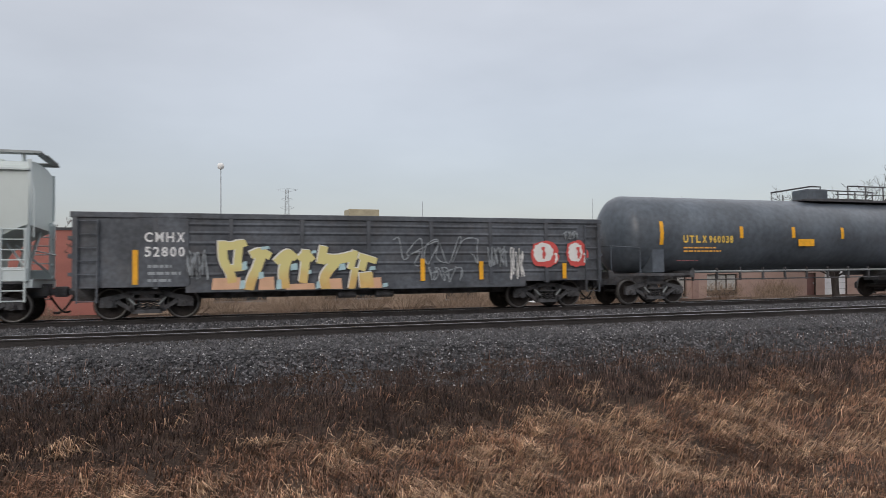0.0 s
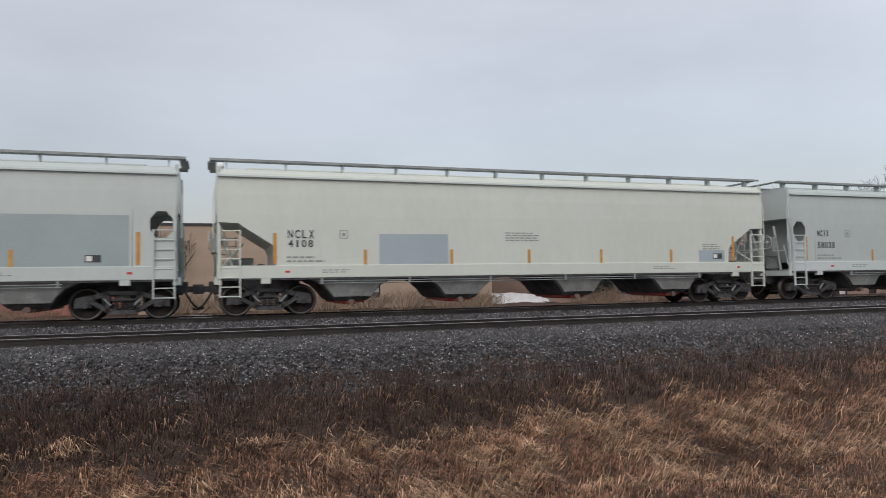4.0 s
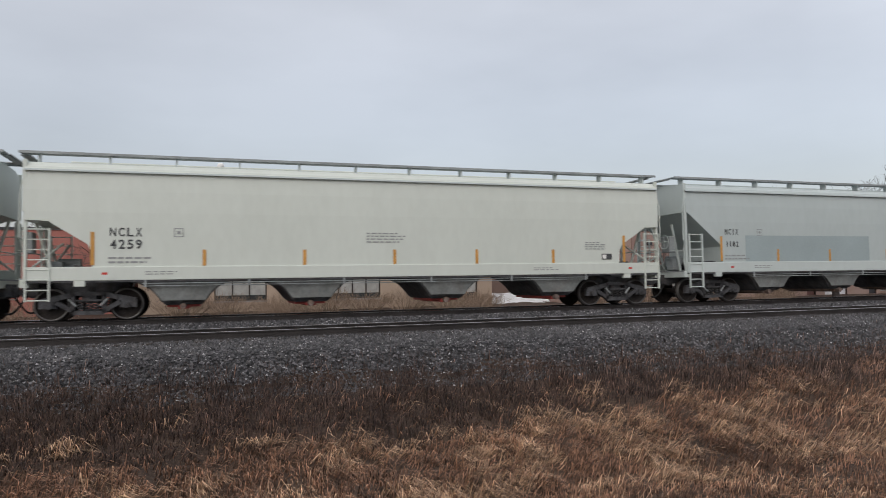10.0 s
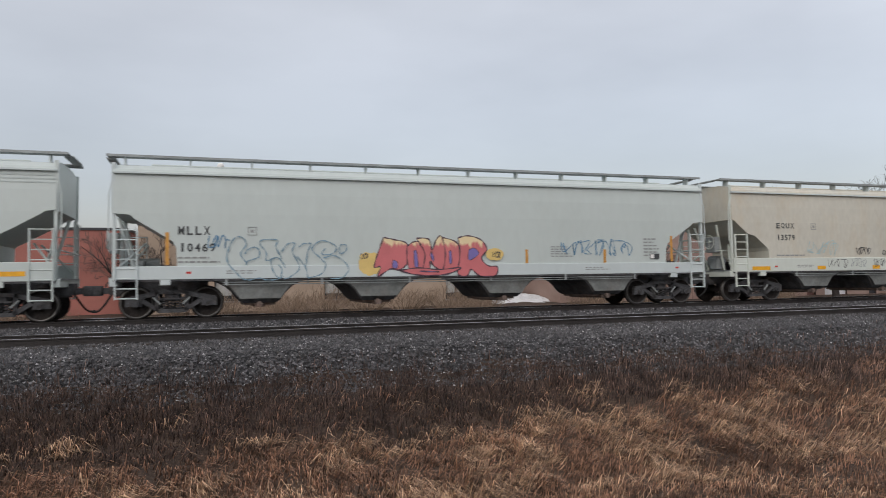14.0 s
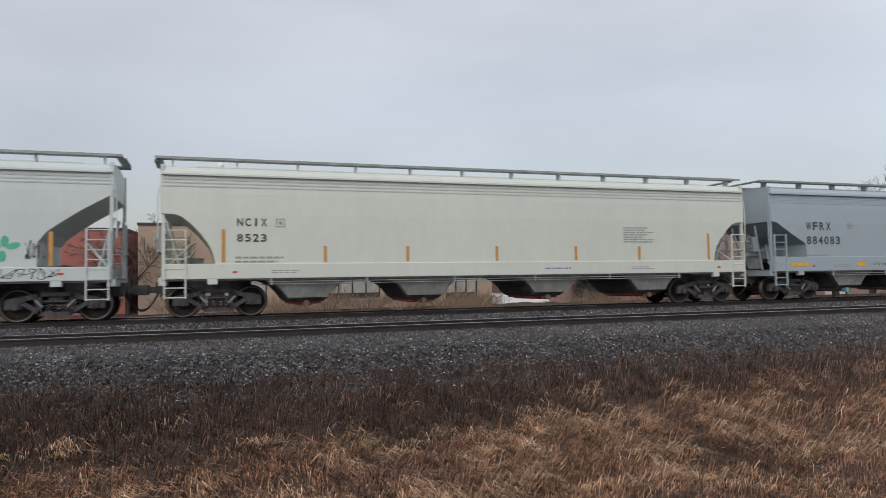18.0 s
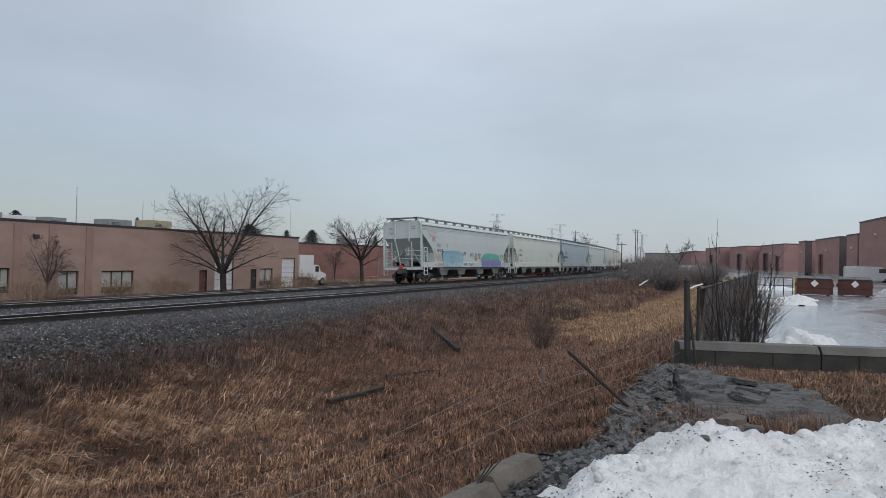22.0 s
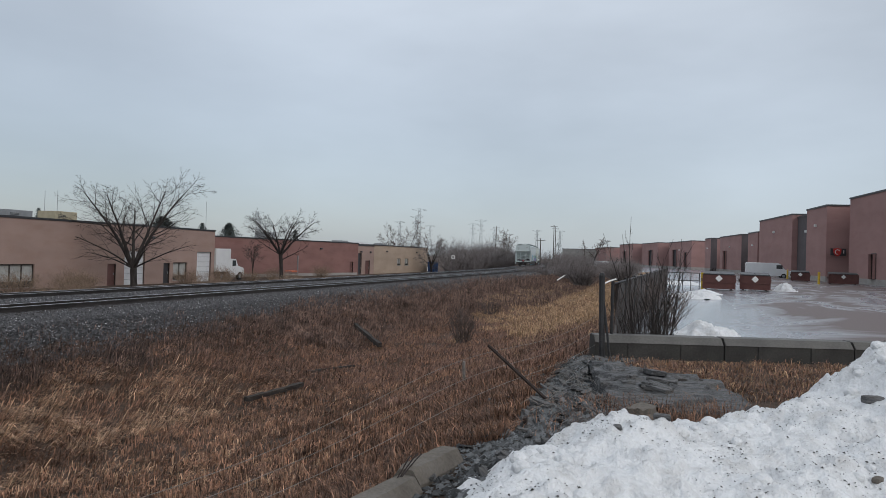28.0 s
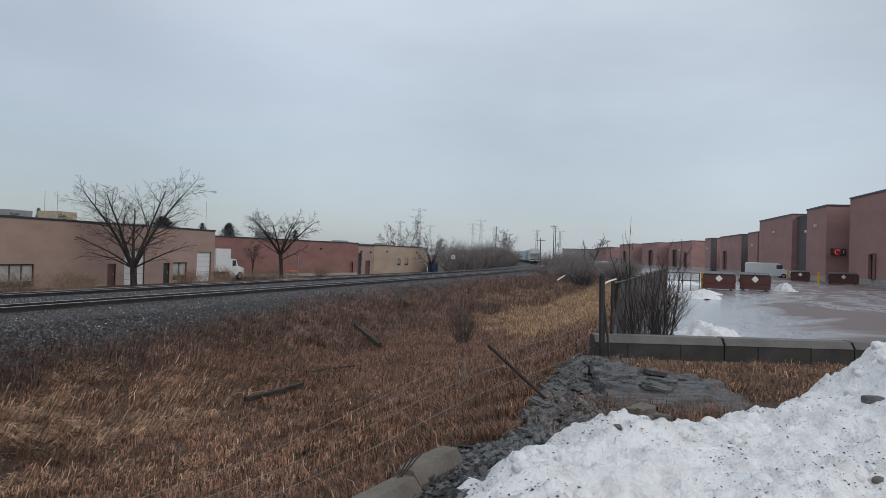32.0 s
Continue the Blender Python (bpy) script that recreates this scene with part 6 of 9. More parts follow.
def unit_building(label, q0, q1, H, wall, back=0.0, depth=34, windows=(), doors=(), pilasters=(), turn=0.0):
    """A flat-roofed industrial unit. windows: (x, w, z0, z1); doors: (x, w, h, material)."""
    L = q1 - q0
    b = thing("industrial_building", label, "building", "flat-roofed units along the line", m=row_pose(q0, back) @ pose(0, 0, 0, 0, 0, turn))
    holes = [(x, x + w, a, c) for x, w, a, c in windows] + [(x, x + w, 0.0, h) for x, w, h, _ in doors]
    g = wall_with_openings(L, H, 0.3, holes)
    g.add([(0, 0, 0), (0, depth, 0), (0, depth, H), (0, 0, H), (L, 0, 0), (L, depth, 0), (L, depth, H), (L, 0, H)], [(0, 3, 2, 1), (4, 5, 6, 7), (1, 2, 6, 5)])
    part("wall", g, wall, b)
    for x in pilasters:
        part("pilaster", Geo().box(x - 0.3, x + 0.3, -0.10, 0.0, 0, H - 0.1), M_PILASTER, b)
    part("roof", Geo().box(0.2, L - 0.2, 0.2, depth - 0.2, H - 0.45, H - 0.35), M_ROOF, b)
    g = Geo()
    for x0, x1, y0, y1 in ((-0.06, L + 0.06, -0.06, 0.32), (-0.06, L + 0.06, depth - 0.3, depth + 0.06), (-0.06, 0.32, 0.32, depth - 0.3), (L - 0.32, L + 0.06, 0.32, depth - 0.3)):
        g.box(x0, x1, y0, y1, H, H + 0.16)
    part("coping", g, M_COPING, b)
    for x, w, a, c in windows:
        win = part("window", Geo().box(x, x + w, 0.24, 0.26, a, c), M_GLASS, b)
        g = Geo().box(x, x + w, 0.13, 0.2, a, a + 0.08).box(x, x + w, 0.13, 0.2, c - 0.08, c)
        k = max(2, round(w / 0.95))
        for i in range(k + 1):
            xx = x + (w - 0.07) * i / k
            g.box(xx, xx + 0.07, 0.13, 0.2, a, c)
        part("frame", g, M_FRAME, win)
        part("sill", Geo().box(x - 0.06, x + w + 0.06, -0.05, 0.16, a - 0.08, a), M_FOUND, win)
        part("blind", Geo().box(x + 0.05, x + w - 0.05, 0.215, 0.235, a + (c - a) * 0.25, c - 0.05), M_BLIND, win)
    for x, w, h, m in doors:
        d = part("door", Geo().box(x, x + w, 0.18, 0.26, 0.02, h), m, b)
        g = Geo()
        if w > 2:
            for k in range(1, 6):
                g.box(x, x + w, 0.165, 0.18, h * k / 6 - 0.015, h * k / 6 + 0.015)
            part("panel_joint", g, M_HVAC, d)
        else:
            part("handle", Geo().box(x + w - 0.15, x + w - 0.1, 0.12, 0.18, 0.95, 1.15), M_GALV, d)
        g = Geo().box(x - 0.08, x, 0.02, 0.2, 0, h + 0.08).box(x + w, x + w + 0.08, 0.02, 0.2, 0, h + 0.08).box(x, x + w, 0.02, 0.2, h, h + 0.08)
        part("door_frame", g, M_FRAME, d)
    for x in [L * f for f in (0.2, 0.75)]:
        part("wall_lamp", Geo().cbox(x - 0.2, x + 0.2, -0.22, 0.0, H - 1.1, H - 0.85, 0.03), M_DARKDOOR, b)
    return b


def rooftop(q, back, L, W, H, base, m, label):
    b = thing("rooftop_unit", label, "rooftop unit", m=row_pose(q, back))
    z = base
    part("casing", Geo().cbox(0, L, 0, W, z, z + H, 0.04), m, b)
    part("curb", Geo().box(0.1, L - 0.1, 0.1, W - 0.1, z - 0.3, z), M_DARKDOOR, b)
    g = Geo()
    for k in range(6):
        g.box(L * 0.12, L * 0.45, -0.03, 0.0, z + H * (0.2 + 0.1 * k), z + H * (0.24 + 0.1 * k))
    part("louvre", g, M_DARKDOOR, b)
    return b


unit_building("tan brick industrial unit with ribbon windows", -19.6, 3.7, 5.45, M_OCHREB, windows=((4.4, 3.2, 0.7, 2.1), (11.3, 3.8, 0.7, 2.1), (19.8, 2.4, 0.5, 2.2)))
unit_building("faded red brick industrial unit beyond the line", -75.0, -20.4, 5.15, M_PINKB, back=1.0, windows=((30, 3, 0.8, 2.2),))
unit_building("pinkish brown brick industrial unit with white loading doors", 9.2, 48.4, 5.4, M_TANB, windows=((4.9, 1.2, 0.5, 2.2), (9.7, 1.7, 0.2, 1.95), (13.4, 3.1, 0.2, 1.95), (32.5, 2.2, 0.3, 2.05)), doors=((23.9, 1.0, 1.95, M_REDDOOR), (25.9, 2.6, 3.1, M_WDOOR), (31.1, 0.9, 2.0, M_DARKDOOR), (36.2, 2.4, 3.16, M_WDOOR)), pilasters=(2.85, 6.55, 9.15, 12.2))
red_unit = unit_building("dark red brick industrial unit", 48.0, 86.2, 4.98, M_REDB, back=7.0, depth=9, doors=((36.0, 0.9, 2.1, M_REDDOOR),), turn=-11.3)
part("foundation", Geo().box(0.0, 38.0, -0.04, 0.0, 0.0, 0.4), M_FOUND, red_unit)
part("downpipe", Geo().tube([(23.5, -0.08, 0.0), (23.5, -0.08, 2.9)], 0.09, 8), M_HVAC, red_unit)
unit_building("low brown brick entrance unit", 86.2, 93.1, 4.7, M_TANB, doors=((0.3, 1.5, 3.5, M_DARKDOOR), (3.3, 1.9, 2.3, M_REDDOOR)))
unit_building("tan brick industrial unit with small windows", 93.15, 122.4, 4.9, M_OCHREB, windows=((11.3, 1.9, 1.4, 2.7), (15.3, 2.2, 1.4, 2.7)))
for q, bk, a, b, c, z, m, lb in ((-4.2, 12, 2.6, 2.2, 2.2, 5.3, M_HVACB, "beige rooftop air unit"), (20.4, 12, 2.3, 2.0, 1.2, 5.35, M_HVAC, "grey rooftop air unit"), (25.4, 10, 1.8, 1.6, 1.0, 5.35, M_HVAC, "grey rooftop air unit"), (30.0, 8, 2.6, 2.0, 1.1, 5.35, M_HVAC, "grey rooftop air unit"), (35.1, 8, 2.5, 2.2, 1.3, 5.35, M_HVACB, "beige rooftop air unit"), (10.0, 16, 19.0, 4.0, 1.25, 5.35, M_WDOOR, "long low white rooftop enclosure"), (45.5, 8, 2.0, 1.6, 0.9, 5.1, M_HVAC, "grey rooftop air unit"), (72.0, 8, 2.4, 2.0, 1.5, 4.7, M_HVAC, "grey rooftop air unit"), (93.0, 6, 2.6, 2.0, 1.0, 4.6, M_HVAC, "grey rooftop air unit"), (101.0, 6, 3.6, 3.0, 0.9, 4.6, M_WDOOR, "low white rooftop skylight dome"), (112.0, 6, 2.4, 2.0, 1.0, 4.6, M_HVAC, "grey rooftop air unit")):
    rooftop(q, bk, a, b, c, z, m, lb)

# ---- the yard on the camera's side; d metres ahead of the standing point along the yard, l metres to its side
YARD = radians(53.83)
YF, YS = (math.sin(YARD), math.cos(YARD)), (math.cos(YARD), -math.sin(YARD))


def yard(d, l, z=0.1, turn=0.0):
    """turn 0: x along the yard's side direction, y ahead."""
    return pose(d * YF[0] + l * YS[0], d * YF[1] + l * YS[1], z, 0, 0, turn - math.degrees(YARD))


lot = Geo()
LOT = [(12.6, 3.1), (46, 15.0), (80, 22), (140, 36), (320, 75), (320, 260), (60, 140), (12.6, 60)]
lot.add([(d * YF[0] + l * YS[0], d * YF[1] + l * YS[1], 0.112) for d, l in LOT], [tuple(range(len(LOT)))])
tagged(part("parking_lot", lot, M_ASPHALT), "wet grey asphalt yard with brown stains and puddles", "parking lot", kind="structure")

# unit row on the far side of the yard: tall brown brick blocks, stepping back
def block(d0, l0, d1, l1, H, depth, label, doors=(), wall=None):
    """A block whose front runs from (d0, l0) to (d1, l1)."""
    L = math.hypot(d1 - d0, l1 - l0)
    turn = math.degrees(math.atan2(d1 - d0, l1 - l0))
    b = thing("warehouse_block", label, "building", "brown brick units round the yard", m=yard(d0, l0, 0.1, turn))
    holes = [(x, x + w, 0.0, h) for x, w, h, _ in doors]
    g = wall_with_openings(L, H, 0.3, [(x, a, max(0.6, z), h) for x, a, z, h in [(h[0], h[1], h[2], h[3]) for h in holes]] if holes else [])
    s = -depth
    g.add([(0, 0, 0), (0, s, 0), (0, s, H), (0, 0, H), (L, 0, 0), (L, s, 0), (L, s, H), (L, 0, H)], [(0, 1, 2, 3), (4, 7, 6, 5), (1, 5, 6, 2)])
    part("wall", g, wall or M_BROWNB, b)
    part("foundation", Geo().box(-0.02, L + 0.02, -depth, 0.03, -0.1, 0.6), M_FOUND, b)
    part("coping", Geo().box(-0.08, L + 0.08, -depth, 0.08, H, H + 0.18), M_COPING, b)
    for x, w, h, m in doors:
        d = part("door", Geo().box(x, x + w, -0.25, -0.18, 0.6, h), m, b)
        part("door_frame", Geo().box(x - 0.1, x, -0.2, 0.03, 0.6, h + 0.1).box(x + w, x + w + 0.1, -0.2, 0.03, 0.6, h + 0.1).box(x, x + w, -0.2, 0.03, h, h + 0.1), M_FRAME, d)
    part("wall_lamp", Geo().cbox(L * 0.5 - 0.2, L * 0.5 + 0.2, 0.0, 0.22, H - 2.2, H - 1.9, 0.03), M_SIGNW, b)
    return b


B = "brown brick warehouse unit with metal coping"
block(22, 33.0, 75.6, 44.6, 9.2, 40, B, doors=((47.5, 1.1, 3.1, M_REDDOOR),))
block(78.0, 43.4, 85.5, 45.1, 8.6, 40, "tall brown brick warehouse bay with a round red sign")
block(94.6, 47.9, 112.0, 51.4, 8.7, 40, B)
# The recess wall is coloured dark for the shade inside it.
block(85.6, 46.4, 94.5, 48.6, 8.3, 38, "recessed brick bay between the units, painted dark as shade", wall=M_BAYSHADE)
block(113.0, 51.6, 119.0, 52.7, 7.0, 40, B)
# Thin added panels here and below darken the gaps in place of shade.
block(124.0, 53.75, 124.15, 57.0, 6.9, 0.1, "thin panel painted as shade in the gap between brick units", wall=M_BAYSHADE)
block(124.2, 53.8, 141.5, 56.9, 7.0, 40, B, doors=((11.5, 2.0, 4.2, M_REDDOOR),))
block(147.6, 57.4, 147.75, 60.5, 6.9, 0.1, "thin panel painted as shade in the gap between brick units", wall=M_BAYSHADE)
block(147.8, 57.45, 154.0, 58.6, 7.0, 40, B)
block(169.0, 61.0, 192.0, 63.0, 7.0, 44, B, doors=((4.0, 2.2, 4.2, M_DARKDOOR), (14.0, 4.0, 5.0, M_DARKDOOR)))
block(194.0, 60.5, 214.0, 61.8, 7.0, 44, B, doors=((6.0, 4.0, 5.0, M_DARKDOOR),))
block(216.0, 59.5, 238.0, 61.0, 7.0, 44, B, doors=((10.0, 4.0, 5.0, M_DARKDOOR),))
block(300.0, 52.0, 330.0, 88.0, 6.0, 30, "distant low grey commercial building", wall=M_FOUND)
block(262.0, 62.0, 290.0, 64.0, 6.5, 40, B)

sign = thing("wall_sign", "round red logo on a dark board on the brick wall", "sign", m=yard(77.4, 43.55, 3.35, 0))
part("board", Geo().box(0.0, 1.75, -0.08, 0.0, -0.25, 0.55), M_DARKDOOR, sign)
part("logo", Geo().prism([(0.25, 0.5), (0.72, 0.6), (1.18, 0.5), (1.15, 0.05), (0.95, -0.2), (0.72, -0.35), (0.5, -0.2), (0.28, 0.05)], 1, -0.13, -0.1), M_REDLBL, sign)
part("logo_mark", Geo().tube([(0.72 + 0.26 * math.cos(a * 0.5), -0.14, 0.15 + 0.26 * math.sin(a * 0.5)) for a in range(1, 11)], 0.045, 5), M_SIGNW, sign)
part("bar_mark", Geo().box(1.4, 1.5, -0.1, -0.085, 0.0, 0.35), M_SIGNW, sign)
for d, l in ((66.0, 36.1), (88.0, 44.1), (99.0, 43.8)):
    b = thing("bollard", "yellow painted steel bollard before the wall", "bollard", "yellow bollards", m=yard(d, l))
    part("post", Geo().tube([(0, 0, -0.05), (0, 0, 1.15)], 0.11, 12), M_BOLLARD, b)
    part("cap", Geo().tube([(0, 0, 1.15), (0, 0, 1.2)], [0.11, 0.05], 12), M_BOLLARD, b)


def dumpster(d, l, w=2.0, turn=0.0, label="maroon steel front-load dumpster with plastic lids"):
    t = thing("dumpster", label, "dumpster", "maroon dumpsters in the yard", m=yard(d, l, 0.11, turn))
    g = Geo()
    H = 0.98
    g.prism([(0.0, 0.08), (1.5, 0.08), (1.6, H + 0.12), (-0.05, H)], 0, 0, w)
    part("bin_body", g, M_DUMP, t)
    g = Geo()
    for z in (0.12, 0.5, H - 0.05):
        g.box(-0.03, w + 0.03, -0.06, 0.0, z - 0.03, z + 0.03)
    for x in (0.0, w / 2, w):
        g.box(x - 0.04, x + 0.04, -0.06, 0.0, 0.1, H)
    part("rib", g, M_DUMP, t)
    for a, b in ((0.02, w / 2 - 0.02), (w / 2 + 0.02, w - 0.02)):
        part("lid", Geo().add([(a, -0.1, H + 0.02), (b, -0.1, H + 0.02), (b, 1.6, H + 0.16), (a, 1.6, H + 0.16), (a, -0.1, H + 0.07), (b, -0.1, H + 0.07), (b, 1.6, H + 0.21), (a, 1.6, H + 0.21)], [(0, 3, 2, 1), (4, 5, 6, 7), (0, 1, 5, 4), (1, 2, 6, 5), (2, 3, 7, 6), (3, 0, 4, 7)]), M_DARKDOOR, t)
    part("label", Geo().add([(w / 2 - 0.22, -0.065, 0.75), (w / 2, -0.065, 0.53), (w / 2 + 0.22, -0.065, 0.75), (w / 2, -0.065, 0.97)], [(0, 1, 2, 3)]), M_SIGNW, t, "white diamond label")
    for x in (0.2, w - 0.2):
        for y in (0.2, 1.3):
            part("caster", Geo().tube([(x - 0.04, y, 0.08), (x + 0.04, y, 0.08)], 0.08, 10), M_TYRE, t)
    for x in (-0.1, w):
        part("fork_pocket", Geo().cbox(x, x + 0.1, 0.3, 1.2, 0.55, 0.75, 0.02), M_DUMP, t)
    return t


dumpster(44.6, 16.9, 1.9, -20)
dumpster(44.8, 19.4, 1.75, -22)
dumpster(67.5, 37.9, 2.5, -24, "maroon steel compactor bin against the brick wall")
dumpster(76.0, 38.5, 1.8, -26, "small maroon steel bin by the wall")


def wheel_part(parent, x, y, r=0.34, w=0.22):
    t = part("wheel", Geo().tube([(x, y - w / 2, r), (x, y + w / 2, r)], r, 18), M_TYRE, parent)
    part("rim", Geo().tube([(x, y - w / 2 - 0.01, r), (x, y + w / 2 + 0.01, r)], r * 0.58, 14), M_HVAC, t)


def loft_car(parent, outline, W, material, name="body", inset=0.12):
    """A body from a side outline (x, z), drawn in at the top edges."""
    top = max(z for _, z in outline)
    low = min(z for _, z in outline)
    rings = []
    for k, y in ((0, -W / 2), (1, -W / 2 + inset), (1, W / 2 - inset), (0, W / 2)):
        f = 1.0 if k else 0.985
        rings.append([(x * f, y, low + (z - low) * f) for x, z in outline])
    return part(name, Geo().loft(rings), material, parent)


van = thing("cargo_van", "white windowless cargo van parked by the brick wall", "van", m=yard(94.5, 41.6, 0.02, -18))
loft_car(van, [(0.0, 0.35), (0.0, 1.95), (0.12, 2.08), (3.9, 2.08), (4.2, 1.95), (4.75, 1.25), (5.5, 1.05), (5.6, 0.85), (5.6, 0.35)], 2.0, M_VAN)
part("windscreen", Geo().add([(4.24, -0.85, 1.9), (4.76, -0.9, 1.27), (4.76, 0.9, 1.27), (4.24, 0.85, 1.9)], [(0, 1, 2, 3)]), M_GLASS, van)
part("side_window", Geo().box(3.7, 4.45, -1.012, -1.0, 1.3, 1.82), M_GLASS, van)
part("bumper", Geo().cbox(5.55, 5.7, -0.98, 0.98, 0.35, 0.6, 0.03).cbox(-0.1, 0.03, -0.98, 0.98, 0.35, 0.55, 0.03), M_DARKDOOR, van)
part("headlight", Geo().box(5.5, 5.62, -0.95, -0.6, 0.75, 0.95), M_SIGNW, van)
for x in (1.0, 4.6):
    for y in (-0.9, 0.9):
        wheel_part(van, x, y)

truck_t = thing("box_truck", "white box truck parked beside the brick unit", "truck", m=row_pose(49.0, 1.3) @ pose(0, 0, 0.02))
part("cargo_box", Geo().cbox(0.0, 2.75, -1.1, 1.1, 1.0, 3.55, 0.03), M_VAN, truck_t, "white cargo box")
part("chassis", Geo().box(0.0, 5.0, -0.5, 0.5, 0.6, 0.95), M_DARKDOOR, truck_t)
loft_car(truck_t, [(2.85, 0.6), (2.85, 2.35), (3.0, 2.45), (4.0, 2.4), (4.45, 1.65), (5.5, 1.4), (5.65, 1.2), (5.65, 0.6)], 2.0, M_VAN, "cab")
part("windscreen", Geo().add([(4.02, -0.8, 2.32), (4.44, -0.85, 1.68), (4.44, 0.85, 1.68), (4.02, 0.8, 2.32)], [(0, 1, 2, 3)]), M_GLASS, truck_t)
part("side_window", Geo().box(3.25, 3.95, -1.012, -1.0, 1.6, 2.25), M_GLASS, truck_t)
part("grille", Geo().box(5.6, 5.67, -0.6, 0.6, 0.75, 1.15), M_DARKDOOR, truck_t)
for x in (1.2, 4.75):
    for y in (-0.9, 0.9):
        wheel_part(truck_t, x, y, 0.45, 0.28)


def sedan(m, paint, label):
    c = thing("parked_car", label, "car", "parked cars", m=m)
    loft_car(c, [(0.0, 0.3), (0.0, 0.85), (0.5, 0.95), (1.0, 1.42), (2.6, 1.45), (3.3, 0.98), (4.3, 0.82), (4.4, 0.6), (4.4, 0.3)], 1.75, paint, inset=0.2)
    part("side_window", Geo().box(1.0, 2.75, -0.885, -0.87, 1.0, 1.32), M_GLASS, c)
    part("windscreen", Geo().add([(2.63, -0.6, 1.42), (3.25, -0.68, 1.03), (3.25, 0.68, 1.03), (2.63, 0.6, 1.42)], [(0, 1, 2, 3)]), M_GLASS, c)
    for x in (0.8, 3.5):
        for y in (-0.78, 0.78):
            wheel_part(c, x, y, 0.31, 0.2)


sedan(row_pose(5.0, 14) @ pose(0, 0, 0.01, 0, 0, 60), M_VAN, "silver car parked between the brick units")
sedan(row_pose(127.0, 8) @ pose(0, 0, 0.01), M_HVAC, "grey car parked at the end of the units")
sedan(row_pose(132.0, 11) @ pose(0, 0, 0.01), M_VAN, "white car parked at the end of the units")
for k in range(4):
    sedan(yard(150 + 11 * k, 34 + 4.2 * k, 0.12, 80), M_VAN if k % 2 else M_HVAC, "pale car parked far across the yard")
bin_t = thing("waste_bin", "blue steel waste bin by the tan unit", "bin", m=row_pose(119.0, -1.2))
part("bin_body", Geo().cbox(0, 2.4, -1.5, 0, 0.1, 2.0, 0.04), M_BLUEBIN, bin_t)
part("lid", Geo().cbox(-0.05, 2.45, -1.55, 0.05, 2.0, 2.1, 0.03), M_BLUEBIN, bin_t)
pal = thing("pallet_stack", "stack of wooden pallets by the red unit", "pallets", m=row_pose(62.5, -0.6))
for k in range(4):
    part("pallet", Geo().box(0, 1.6, -1.0, 0, 0.06 + 0.3 * k, 0.1 + 0.3 * k).box(0, 1.6, -1.0, -0.9, 0.3 * k, 0.06 + 0.3 * k).box(0, 1.6, -0.1, 0, 0.3 * k, 0.06 + 0.3 * k), M_ORANGEP if k == 3 else M_GREYWOOD, pal)

# ---- low precast barrier at the yard's end
for k in range(3):
    b = thing("concrete_barrier", "low dark precast concrete kerb block, paler on top", "barrier", "precast kerb blocks", m=yard(12.15 + 0.02 * k, 2.72 + 2.31 * k, 0.06))
    w = 2.28 if k < 2 else 1.9
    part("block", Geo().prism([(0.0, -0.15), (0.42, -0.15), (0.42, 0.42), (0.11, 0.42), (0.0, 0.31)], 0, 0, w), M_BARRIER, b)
    # Top and chamfer in a paler concrete than the faces.
    part("pale_top", Geo().prism([(-0.004, 0.312), (0.106, 0.424), (0.415, 0.424), (0.415, 0.437), (0.1, 0.437), (-0.014, 0.318)], 0, 0.012, w - 0.012), M_BARTOP, b, "paler top")
    for x in (w * 0.27, w * 0.68):
        part("rib", Geo().cbox(x - 0.03, x + 0.03, -0.02, 0.03, -0.1, 0.31, 0.01), M_BARRIER, b)

# ---- broken concrete kerb at the ditch's edge: two stones, bevelled on top, with a gap between them
for k, (d0, l0, d1, l1, dz) in enumerate(((6.10, 0.12, 5.42, -0.24, 0.03), (5.36, -0.22, 3.1, -1.42, 0.0))):
    L = math.hypot(d1 - d0, l1 - l0)
    t = thing("concrete_kerb", "broken pale concrete kerb stone at the edge of the ditch", "kerb", "broken kerb stones", m=yard(d0, l0, -0.05 + dz, math.degrees(math.atan2(d1 - d0, l1 - l0))))
    rings = []
    for i in range(13):
        x, j = L * i / 12, [0.014 * noise.noise(Vector((i * 1.7, q * 3.1, k))) for q in range(8)]
        e = 0.012 if i in (0, 12) else 0.0  # worn ends
        rings.append([(x, -0.145 + j[0] + e, -0.35), (x, 0.145 + j[1] - e, -0.35), (x, 0.145 + j[2] - e, 0.06), (x, 0.075 + j[3] - e, 0.17 + j[4] - e), (x, -0.075 + j[5] + e, 0.17 + j[6] - e), (x, -0.145 + j[7] + e, 0.06)])
    part("kerb_stone", Geo().loft(rings), M_CONC, t)
t = thing("rusty_strap", "rusty twisted steel strap on the kerb", "strap", m=yard(5.36, -0.22, -0.02, -20))
for k in range(3):
    part("wire_twist", Geo().tube([(0.03 * k - 0.06 + 0.03 * math.sin(q * 4 + k), 0.2 - 0.42 * q, 0.22 + 0.03 * math.sin(q * 5 + k) - 0.16 * q * q) for q in [i / 9 for i in range(10)]], 0.006, 4), M_RUSTROD, t)

# ---- dirty snow bank
CR_L = [-0.6, 0.36, 0.61, 1.0, 1.43, 1.9, 2.58, 3.3, 3.9, 4.5, 6.0, 9.0]
CR_D = [4.0, 4.6, 5.1, 5.4, 5.7, 5.7, 6.2, 6.5, 6.8, 7.1, 7.6, 8.0]
CR_Z = [-0.1, 0.26, 0.38, 0.42, 0.46, 0.45, 0.40, 0.47, 0.63, 0.97, 1.55, 1.9]


